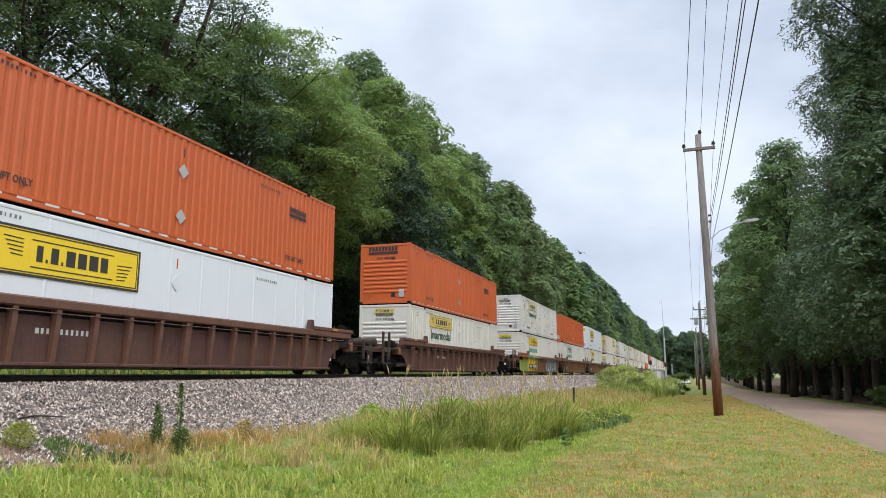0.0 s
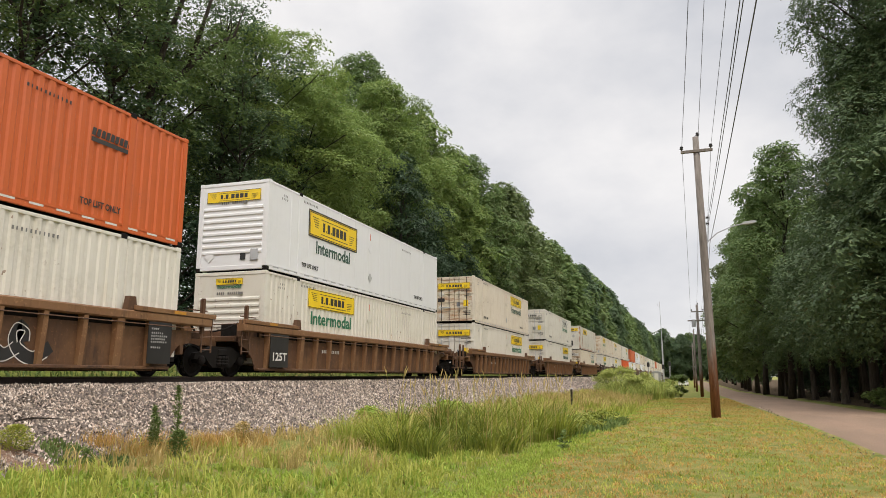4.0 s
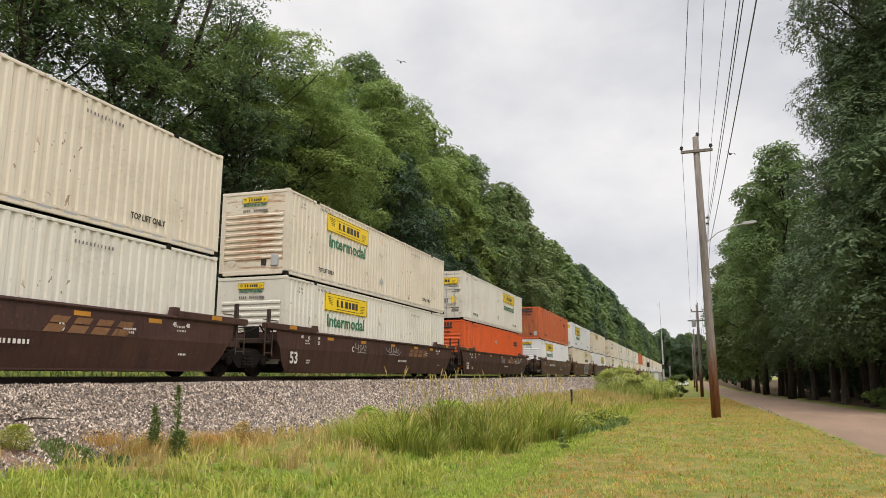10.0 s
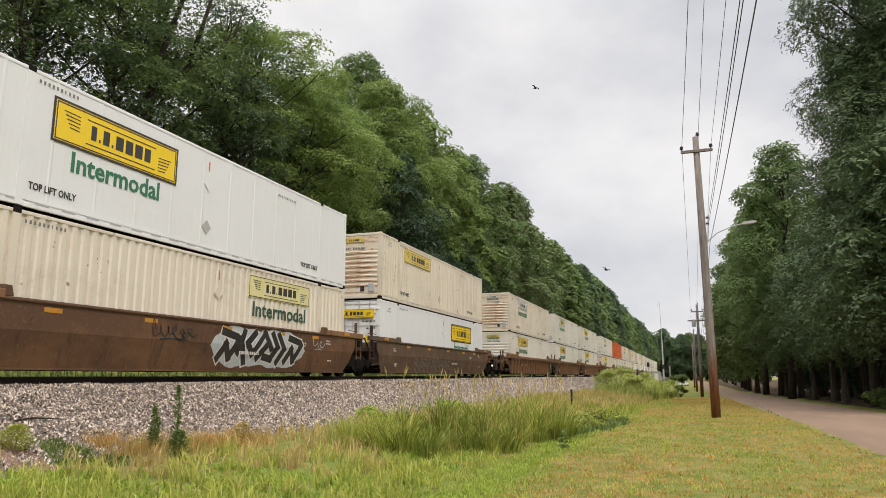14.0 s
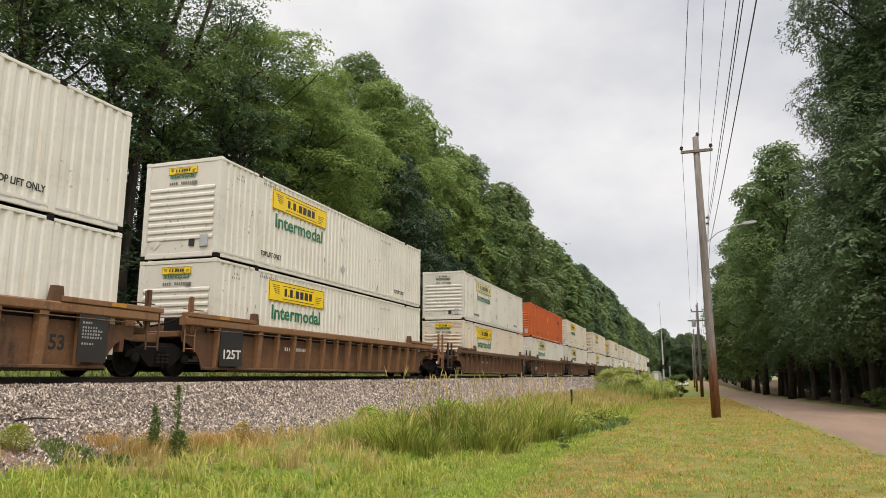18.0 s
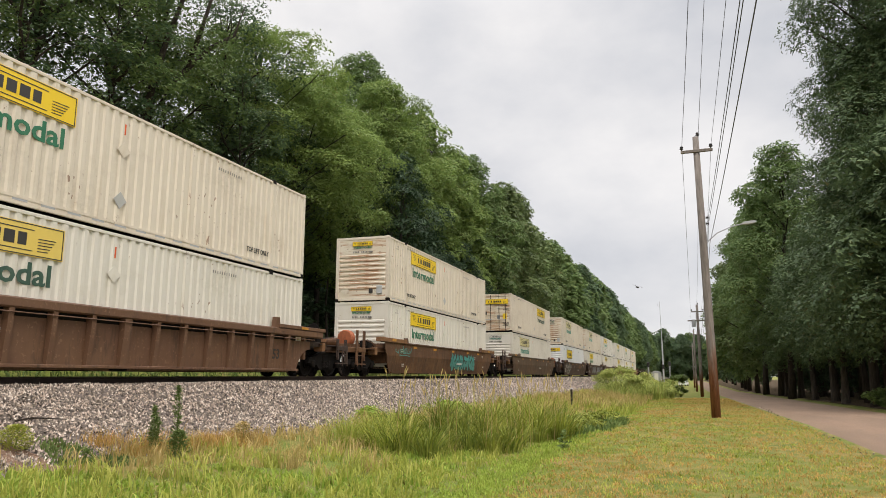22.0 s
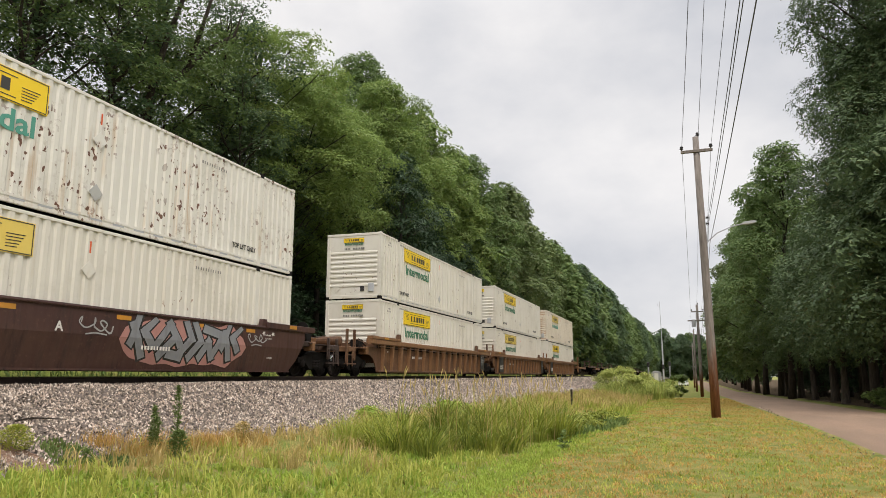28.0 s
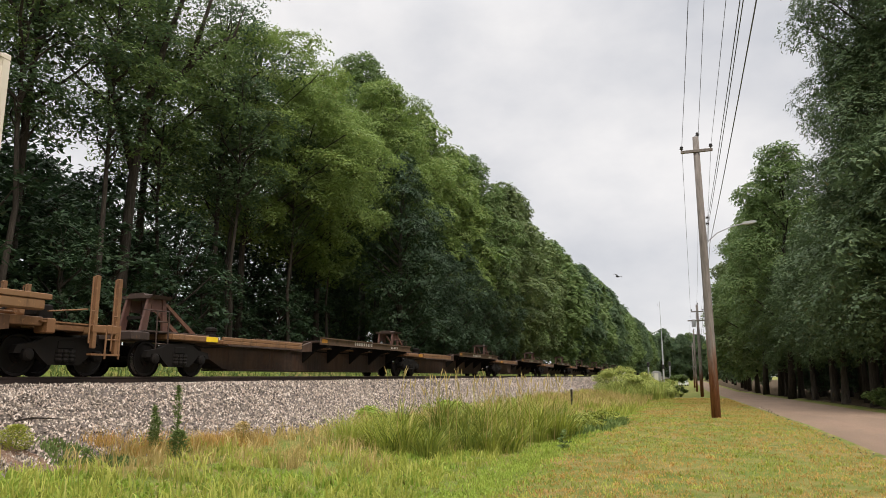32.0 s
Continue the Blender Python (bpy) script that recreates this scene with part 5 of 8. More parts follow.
def mural(seed, w, z0, z1, thick, off):
    """A row of chunky interlocked strokes that spell nothing."""
    rng = random.Random(seed)
    mb = MB()
    n = max(2, round(w / 0.8))
    cell, h = w / n, z1 - z0
    k = 0
    for i in range(n):
        x0, lean = -w / 2 + cell * i, rng.uniform(0.0, 0.25)
        base = rng.uniform(0.0, 0.12) * h
        for p, q, r, t in STROKES[(i + seed) % len(STROKES)]:
            a = Vector((x0 + cell * (p + lean * q), z0 + base + 0.08 * h + q * h * 0.80))
            b = Vector((x0 + cell * (r + lean * t), z0 + base + 0.08 * h + t * h * 0.80))
            d = (b - a).normalized()
            nn = Vector((-d.y, d.x)) * thick / 2
            e = d * thick * 0.45
            pts = [a - nn - e, b - nn * 1.2 + e, b + nn * 0.8 + e * 1.4, a + nn - e * 0.6]
            fold_poly(mb, [(v.x, max(0.22, min(1.41, v.y))) for v in pts], off + 0.0003 * k)
            k += 1
    return mb


def halo(seed, w, z0, z1, off):
    """A cloud of sprayed colour behind a mural."""
    rng = random.Random(seed)
    n, ph, top, bot = 30, rng.random() * 6, [], []
    for i in range(n + 1):
        t = i / n
        y = -w / 2 + w * t
        edge = min(1.0, 6 * t, 6 * (1 - t)) ** 0.5
        lump = 0.5 + 0.5 * math.sin(9 * t + ph) * math.sin(23 * t + 2 * ph)
        mid, half = (z0 + z1) / 2, (z1 - z0) / 2
        top.append((y, min(1.41, mid + half * edge * (0.75 + 0.3 * lump))))
        bot.append((y + 0.05 * math.sin(40 * t), max(0.21, mid - half * edge * (0.85 + 0.2 * lump))))
    mb = MB()
    for i in range(n):
        fold_poly(mb, [bot[i], bot[i + 1], top[i + 1], top[i]], off)
    return mb


def logo_bars():
    """A maker's wide mark as plain slanted bars."""
    mb = MB()
    for i in range(4):
        x = -1.15 + i * 0.60
        mb.prism([(x, -0.16), (x + 0.44, -0.16), (x + 0.56, 0.0), (x + 0.12, 0.0)], "y", -0.004, 0.0)
        mb.prism([(x + 0.14, 0.035), (x + 0.56, 0.035), (x + 0.66, 0.17), (x + 0.24, 0.17)], "y", -0.004, 0.0)
    return mb


def spine_car(s, first):
    """A low articulated spine platform: a deep centre beam, a thin lead deck, a raised rear deck and a hitch over the truck."""
    ob = thing("spine_car", "empty rusty-brown skeleton spine car with bare centre beam", "railway car", "empty cars at the rear")
    P, G, iron = MAT["tan_brown"], MAT["grime"], MAT["iron"]
    KEYED.append((ob, s, TRACK_X, RAIL_Z, 0))
    part("centre_beam", lambda: MB().prism([(-7.2, 1.0), (-7.2, 0.74), (-6.5, 0.70), (-5.3, 0.22), (6.0, 0.22), (7.3, 0.62), (7.3, 1.0)], "x", -0.36, 0.36), G, ob, key="cbeam")
    part("beam_flange", lambda: MB().box(-0.46, 0.46, -5.25, 5.9, 0.16, 0.216, 0.01), G, ob, key="bflange")
    part("beam_cap", lambda: MB().box(-0.55, 0.55, -7.2, 7.3, 1.0, 1.05, 0.01), P, ob, key="bcap")
    for sd in (-1, 1):
        def across(a, b):
            return min(sd * a, sd * b), max(sd * a, sd * b)
        part("lead_deck", lambda: MB().box(*across(0.58, 1.12), -6.4, -2.0, 0.90, 1.0, 0.012).box(*across(1.06, 1.12), -6.4, -2.0, 1.004, 1.10, 0.012), P, ob, key=("ldeck", sd))
        part("deck_edge", lambda: MB().box(*across(1.10, 1.16), -6.2, -2.2, 0.84, 0.895, 0.01), G, ob, key=("dedge", sd))
        part("rear_deck", lambda: MB().prism([(sd * 1.30, 1.10), (sd * 1.42, 1.10), (sd * 1.42, 1.15), (sd * 1.36, 1.15), (sd * 1.36, 1.31), (sd * 1.42, 1.31), (sd * 1.42, 1.35), (sd * 1.30, 1.35)], "y", -1.1, 7.5), MAT["olive_brown"], ob, key=("rdeck", sd), label="dull tan side channel")
        part("deck_plate", lambda: MB().box(*across(0.56, 1.29), -1.0, 7.4, 1.18, 1.24, 0.01), G, ob, key=("dplate", sd))
        tagged(part("stencil_mark", spine_bars, MAT["stencil"], ob, key="spbars", m=Matrix.Translation((sd * 1.363, 0, 0)) @ Matrix.Rotation(radians(90 * sd), 4, "Z")), kind="stuff")
        for y in (-0.6, 1.3, 3.2, 5.1, 7.0):
            part("outrigger", lambda: MB().prism([(sd * 0.36, 0.48), (sd * 0.36, 1.17), (sd * 1.36, 1.17), (sd * 1.36, 1.04), (sd * 0.9, 0.92)], "y", -0.05, 0.05), iron, ob, key=("outr", sd), m=pose(0, y, 0))
        part("wing_bracket", lambda: MB().prism([(-2.0, 0.98), (-1.1, 1.20), (-1.1, 0.86), (-2.6, 0.78)], "x", *across(0.9, 1.0)), G, ob, key=("wing", sd))
        part("reflector", lambda: MB().box(*across(1.18, 1.184), -7.25, -6.75, 0.93, 1.06), MAT["yellow" if first else "hazard"], ob, key=("rf", sd))
        part("reflector", lambda: MB().box(*across(1.364, 1.368), -1.05, -0.65, 1.17, 1.29), MAT["hazard"], ob, key=("rf2", sd))
        part("bolster_arm", lambda: MB().box(*across(0.3, 1.18), -8.6, -6.7, 0.92, 1.07, 0.02), P, ob, key=("barm", sd))
    part("platform", lambda: MB().box(-1.0, 1.0, -9.4, -6.9, 1.075, 1.12, 0.008), G, ob, key="splat")
    for sd in (-1, 1):
        lo, hi = min(sd * 0.30, sd * 0.37), max(sd * 0.30, sd * 0.37)
        part("hitch_leg", lambda: MB().prism([(-8.85, 1.12), (-8.62, 2.0), (-8.48, 2.0), (-8.62, 1.12)], "x", lo, hi), MAT["dark_brown"], ob, key=("hleg", sd))
        part("hitch_leg", lambda: MB().prism([(-8.02, 1.12), (-8.10, 2.0), (-7.96, 2.0), (-7.82, 1.12)], "x", lo, hi), MAT["dark_brown"], ob, key=("hleg2", sd))
        part("hitch_web", lambda: MB().prism([(-8.46, 1.66), (-8.46, 1.98), (-8.12, 1.98), (-8.09, 1.66)], "x", lo + 0.02, hi - 0.02), MAT["dark_brown"], ob, key=("hweb", sd))
        part("hitch_strut", lambda: MB().prism([(-7.95, 1.92), (-7.80, 1.92), (-6.45, 1.12), (-6.68, 1.12)], "x", min(sd * 0.24, sd * 0.29), max(sd * 0.24, sd * 0.29)), MAT["red_brown"], ob, key=("strut", sd))
    part("hitch_head", lambda: MB().prism([(-0.46, 2.00), (0.46, 2.00), (0.52, 2.08), (0.30, 2.06), (0.22, 2.13), (-0.22, 2.13), (-0.30, 2.06), (-0.52, 2.08)], "y", -8.66, -7.9), G, ob, key="hhead")
    part("hitch_brace", lambda: MB().box(-0.30, 0.30, -8.62, -8.54, 1.46, 1.54), iron, ob, key="hbrace")
    part("locking_pin", lambda: MB().lathe([(0.20, 1.06), (0.20, 1.14), (0.14, 1.16), (0.14, 1.24), (0.17, 1.26), (0.17, 1.33), (0.08, 1.37)], "z", 12, (0.75, -6.5, 0)), iron, ob, key="pin")
    part("brake_pipe", lambda: MB().tube([(0.5, -9.0, 0.9), (0.9, -8.0, 0.84), (0.62, -6.6, 0.80), (0.42, -5.0, 0.9), (0.42, 6.5, 0.9)], 0.026, 6), iron, ob, key="spipe")
    part("ladder", lambda: MB().tube([(1.05, -9.05, 0.45), (1.05, -9.05, 1.62), (0.62, -9.05, 1.66)], 0.02, 6).tube([(1.05, -8.62, 0.45), (1.05, -8.62, 1.62), (0.62, -8.62, 1.66)], 0.02, 6).tube([(1.05, -9.05, 0.5), (1.05, -8.62, 0.5)], 0.016, 5).tube([(1.05, -9.05, 0.8), (1.05, -8.62, 0.8)], 0.016, 5).tube([(1.05, -9.05, 1.35), (1.05, -8.62, 1.35)], 0.016, 5), G, ob, key="slad")
    if first:
        part("draft_sill", lambda: MB().box(-0.2, 0.2, -10.5, -9.3, 0.66, 0.98, 0.02).box(-0.16, 0.16, -11.0, -10.5, 0.70, 0.95, 0.03), iron, ob, key="sdraft")
        part("end_beam", lambda: MB().box(-1.15, 1.15, -10.0, -9.4, 0.86, 1.06, 0.02), G, ob, key="sebeam")
    truck(ob, -8.2, "tan_brown")
    return ob


def spine_bars():
    """The platform's marks as plain bars."""
    mb = MB()
    rng = random.Random(31)
    for y0, n, h in ((1.6, 10, 0.12), (5.2, 5, 0.09)):
        for i in range(n):
            mb.box(y0 + i * 0.17, y0 + i * 0.17 + 0.07 + 0.05 * rng.random(), -0.003, 0.0, 1.17, 1.17 + h)
    return mb


# (place of the front at the start, car, upper box, lower box); box: paint, sign, ink, lead end, style, bordered
W = "wave"
STACKS = [
    (6.98, ("rib", "dark_brown", "EE"), ("orange", "", "", "nose", W, 0), ("bright", "yellow", "", "nose", W, 1)),
    (30.88, ("rib", "dark_brown", "EE"), ("orange", "", "", "nose", W, 0), ("white", "dull", "dark", "nose", W, 0)),
    (54.66, ("rib", "brown", "EJ"), ("spotted", "pale", "dark", "nose", W, 0), ("white", "yellow", "teal", "nose", W, 0)),
    (74.20, ("rib", "brown", "JJ"), ("orange", "", "", "nose", W, 0), ("white", "blank", "teal", "nose", W, 0)),
    (94.30, ("rib", "brown", "JE"), ("bright", "yellow", "dark", "nose", W, 1), ("white", "yellow", "green", "nose", W, 0)),
    (117.53, ("rib", "brown", "EE"), ("cream", "yellow", "dark", "doors", W, 0), ("white", "yellow", "green", "doors", W, 0)),
    (141.23, ("rib", "brown", "EE"), ("white", "blank", "green", "doors", W, 0), ("white", "yellow", "dark", "doors", W, 0)),
    (164.96, ("rib", "brown", "EE"), ("white", "yellow", "", "nose", "reefer", 0), ("cream", "blank", "green", "doors", W, 0)),
    (188.36, ("smooth", "maroon", "EJ"), ("cream", "yellow", "green", "nose", W, 0), ("white", "yellow", "green", "nose", W, 0)),
    (208.14, ("smooth", "maroon", "JJ"), ("cream", "yellow", "green", "nose", W, 0), ("white", "yellow", "green", "nose", W, 0)),
    (227.74, ("smooth", "maroon", "JE"), ("white", "yellow", "green", "doors", W, 0), ("red_orange", "", "", "nose", W, 0)),
    (251.42, ("smooth", "olive_brown", "EJ"), ("faded", "", "", "nose", "panel", 0), ("bright", "yellow", "green", "nose", W, 0)),
    (270.96, ("smooth", "brown", "JJ"), ("bright", "yellow", "green", "nose", W, 1), ("cream", "pale", "dark", "doors", W, 0)),
    (290.53, ("smooth", "olive_brown", "JE"), ("cream", "dull", "", "nose", W, 0), ("bright", "yellow", "green", "doors", W, 1)),
    (314.41, ("rib", "brown", "EJ"), ("cream", "blank", "green", "nose", W, 0), ("white", "dull", "green", "nose", W, 0)),
    (333.97, ("rib", "brown", "JJ"), ("white", "pale", "teal", "nose", W, 0), ("white", "dull", "green", "nose", W, 0)),
    (353.64, ("rib", "tan_brown", "JE"), ("white", "yellow", "green", "nose", W, 0), ("white", "yellow", "green", "nose", W, 0)),
    (377.15, ("rib", "umber", "EJ"), ("white", "pale", "green", "nose", W, 0), ("cream", "yellow", "green", "nose", W, 0)),
    (396.68, ("rib", "umber", "JJ"), ("orange", "", "", "nose", W, 0), ("white", "pale", "teal", "nose", W, 0)),
    (416.39, ("rib", "umber", "JE"), ("cream", "yellow", "green", "nose", W, 0), ("white", "dull", "dark", "nose", W, 0)),
    (439.98, ("smooth", "brown", "EE"), ("cream", "yellow", "green", "nose", W, 0), ("white", "yellow", "green", "nose", W, 0)),
    (463.62, ("smooth", "olive_brown", "EE"), ("cream", "yellow", "dark", "doors", W, 0), ("white", "pale", "teal", "nose", W, 0)),
    (487.14, ("smooth", "maroon", "EJ"), ("cream", "pale", "teal", "nose", W, 0), ("bright", "yellow", "", "nose", W, 1)),
    (507.06, ("smooth", "maroon", "JJ"), ("cream", "pale", "teal", "nose", W, 0), ("white", "yellow", "green", "nose", W, 0)),
    (526.34, ("smooth", "maroon", "JE"), ("spotted", "yellow", "teal", "nose", W, 0), ("white", "dull", "", "nose", W, 0)),
    (549.77, ("rib", "brown", "EJ"), ("white", "yellow", "green", "nose", W, 0), ("white", "yellow", "green", "nose", W, 0)),
    (569.40, ("rib", "tan_brown", "JJ"), ("white", "yellow", "green", "nose", W, 0), ("white", "dull", "green", "nose", W, 0)),
    (588.96, ("rib", "tan_brown", "JE"), ("cream", "dull", "teal", "nose", W, 0), ("white", "yellow", "green", "nose", W, 0)),
]
CAR_WORDS = {"brown": "rust-brown", "dark_brown": "dark brown", "umber": "umber-brown", "tan_brown": "dusty tan-brown", "maroon": "dark maroon", "olive_brown": "dull olive-brown"}
MARKS = {k: [("53", -7.7, 0.42, 0.52, "stencil"), (letter, ly, 0.92, 0.28, "stencil"), ("48", -7.2, 1.24, 0.16, "stencil"), ("45", -6.75, 1.22, 0.16, "stencil"), ("40", -6.05, 1.24, 0.15, "stencil"), ("20", -6.05, 1.08, 0.15, "stencil"), ("45", 6.3, 1.22, 0.15, "stencil"), ("48", 6.8, 1.22, 0.15, "stencil")]
         for k, letter, ly in ((8, "B", 2.9), (9, "C", -3.35), (10, "A", 2.9), (22, "B", -1.04), (23, "C", 2.9), (24, "A", -1.15))}
MARKS.update({k: [("53", 6.5, 0.55, 0.42, "plate")] for k in (5, 6, 7, 14, 15, 16, 17, 18, 19, 25, 26, 27)})
MARKS[2] = [("53", 0.05, 0.62, 0.4, "plate")]
MARKS[3] = [("53", -5.5, 0.62, 0.4, "hazard")]
MARKS[11] = [("B", 1.2, 0.75, 0.26, "stencil")]
MARKS[12] = [("C", -1.2, 0.92, 0.28, "plate")]
GRAFFITI = {2: [(41, -6.9, 4.6, "field", "lime_paint"), (42, -4.7, 2.5, "field", "yellow"), (30, -4.75, 0, "number", "stencil"), (44, -2.9, 1.2, "field", "red_orange"), (47, 3.9, 5.4, "field", "grey_paint"), (48, -8.0, 2.4, "sill", "orange"), (45, -6.4, 2.6, "sill", "teal_paint"), (46, -4.0, 2.6, "sill", "lime_paint"), (49, -2.6, 1.2, "sill", "teal_paint"), (5, 3.9, 4.6, "pale_spray", "plate")],
            11: [(30, -3.35, 0, "number", "stencil")],
            3: [(6, 3.4, 1.3, "plate", "stencil")], 8: [(7, -4.6, 1.7, "", "tag"), (8, -0.6, 2.2, "", "pink_paint"), (30, 3.6, 0, "logo", "tan_brown")],
            9: [(9, 0.6, 1.6, "", "tag"), (10, -2.6, 1.2, "", "tag"), (30, 3.6, 0, "logo", "tan_brown")], 10: [(11, 0.9, 1.2, "", "tag"), (12, 5.4, 2.2, "", "tag"), (30, 3.4, 0, "logo", "tan_brown")],
            12: [(50, 2.4, 4.3, "mural", (0.26, 1.42, ("pale_spray", "stencil", "plate"))), (13, 5.8, 0.8, "", "tag"), (24, -1.6, 1.6, "", "plate")], 13: [(15, -1.5, 5.5, "olive_brown", "grey_paint")],
            20: [(51, 2.5, 4.4, "mural", (0.26, 1.16, ("", "plate", "teal_paint"))), (17, -6.6, 2.0, "", "teal_paint")],
            22: [(18, -6.9, 1.4, "", "stencil"), (52, -5.15, 1.7, "mural", (0.30, 1.38, ("plate", "stencil", "plate"))), (25, -3.75, 0.7, "", "tag"), (30, 3.1, 0, "logo", "tan_brown")],
            23: [(57, -2.4, 3.8, "mural", (0.26, 1.30, ("", "plate", "grey_paint"))), (58, 2.6, 4.0, "mural", (0.26, 1.30, ("", "plate", "grey_paint"))), (54, 5.6, 1.6, "", "tag")],
            24: [(55, 2.95, 4.2, "mural", (0.26, 1.42, ("pink_paint", "plate", "grey_paint"))), (26, -0.2, 0.9, "", "tag"), (27, 5.9, 0.8, "", "tag")]}


def build_train():
    for i, (s, car, up, low) in enumerate(STACKS):
        style, paint, ends = car
        shape = "ribbed" if style == "rib" else "smooth-sided"
        note = " sprayed with graffiti" if i in GRAFFITI else ""
        well_car(style, paint, s, ends, f"{CAR_WORDS[paint]} {shape} double-stack well car{note} on the rails", MARKS.get(i, ()), GRAFFITI.get(i, ()))
        for level, (p, sign, ink, front, st, edge) in ((0, low), (1, up)):
            container(p, sign, ink, front, st, s, level, bool(edge))
    y = 619.05
    for i in range(9):
        spine_car(y + i * 16.4, i == 0)


build_train()


# ---- trees ----
def leaf_quads(rng, centres, normals, length, width):
    """Folded diamond leaves; returns corners and quads."""
    n = len(centres)
    r = rng.normal(size=(n, 3))
    t = np.cross(normals, r)
    t /= np.linalg.norm(t, axis=1, keepdims=True) + 1e-9
    b = np.cross(normals, t)
    L = (length * rng.uniform(0.6, 1.3, n))[:, None]
    Wd = (width * rng.uniform(0.6, 1.3, n))[:, None]
    v = np.empty((n, 4, 3))
    v[:, 0] = centres - t * L / 2
    v[:, 1] = centres + b * Wd / 2 + normals * Wd * 0.18
    v[:, 2] = centres + t * L / 2 - normals * L * 0.12
    v[:, 3] = centres - b * Wd / 2 + normals * Wd * 0.18
    return v.reshape(-1, 3), np.arange(4 * n).reshape(n, 4)


def leaf_tris(rng, centres, normals, length, width):
    """Pointed leaves of one triangle each, for crowns seen from afar."""
    n = len(centres)
    t = np.cross(normals, rng.normal(size=(n, 3)))
    t /= np.linalg.norm(t, axis=1, keepdims=True) + 1e-9
    b = np.cross(normals, t)
    L = (length * rng.uniform(0.6, 1.4, n))[:, None]
    Wd = (width * rng.uniform(0.6, 1.4, n))[:, None]
    v = np.empty((n, 3, 3))
    v[:, 0] = centres - t * L * 0.4 - b * Wd * 0.6
    v[:, 1] = centres - t * L * 0.3 + b * Wd * 0.6
    v[:, 2] = centres + t * L * 0.6 - normals * L * 0.1
    return v.reshape(-1, 3), np.arange(3 * n).reshape(n, 3)


def crown_mesh(name, rng, clumps, per, length, width, material, droop=0.0, tri=True):
    """Sprays of leaves round clump centres (x, y, z, radius), flattened like real boughs."""
    c = np.array(clumps)
    k = np.repeat(np.arange(len(c)), per)
    d = rng.normal(size=(len(k), 3))
    d /= np.linalg.norm(d, axis=1, keepdims=True)
    rad = rng.uniform(0, 1, len(k)) ** 0.45
    off = d * rad[:, None] * c[k, 3:4] * np.array([1.0, 1.0, 0.55])
    off[:, 2] -= droop * (off[:, 0] ** 2 + off[:, 1] ** 2) / c[k, 3]
    pos = c[k, :3] + off
    nrm = d * 0.6 + np.array([0, 0, 0.75]) + rng.normal(size=(len(k), 3)) * 0.45
    nrm /= np.linalg.norm(nrm, axis=1, keepdims=True)
    v, f = (leaf_tris if tri else leaf_quads)(rng, pos, nrm, length, width)
    return quads(name, v, f, material)


def unit(a):
    return a / (np.linalg.norm(a, axis=-1, keepdims=True) + 1e-9)


def bough_leaves(rng, lobes, sprays, per, leaf, spray, tilt):
    """Leaves in flat twig sprays on the upper and outer skin of each bough.
    A lobe is (centre, outward axis, sideways axis, up axis, three half lengths)."""
    pos, nrm, axs = [], [], []
    for c, e, t, w, size in lobes:
        area = (size[0] * size[1] + size[0] * size[2] + size[1] * size[2]) / 3.0
        n = max(6, int(sprays * area))
        d = unit(rng.normal(size=(3 * n, 3)))
        d = d[d @ np.array([0.45, 0.0, 0.85]) > rng.uniform(-1.15, 0.35, 3 * n)][:n]
        rad = rng.uniform(0.5, 1.06, len(d)) ** 0.5
        q = d * rad[:, None] * np.array(size)
        world = np.stack([e, t, w])
        pos.append(c + q @ world)
        skin = unit((d / np.array(size)) @ world)
        nrm.append(unit(skin * tilt + np.array([0, 0, 0.85]) + rng.normal(size=skin.shape) * 0.22))
        axs.append(unit(skin * np.array([1, 1, 0.2]) + e * 0.5 + rng.normal(size=skin.shape) * 0.35))
    pos, nrm, axs = np.concatenate(pos), np.concatenate(nrm), np.concatenate(axs)
    k = np.repeat(np.arange(len(pos)), per)
    a = unit(axs[k] - nrm[k] * np.sum(axs[k] * nrm[k], 1, keepdims=True))
    b = np.cross(nrm[k], a)
    u, v = rng.uniform(-0.6, 0.6, len(k)), rng.normal(0, 0.24, len(k))
    size = (spray * rng.uniform(0.7, 1.35, len(pos)))[k]
    p = pos[k] + a * (u * size)[:, None] + b * (v * size)[:, None] + nrm[k] * rng.normal(0, 0.07, len(k))[:, None] * size[:, None]
    p[:, 2] -= 0.30 * size * (u + 0.2) ** 2
    m = unit(nrm[k] + rng.normal(size=(len(k), 3)) * 0.24)
    return leaf_tris(rng, p, m, leaf[0], leaf[1])


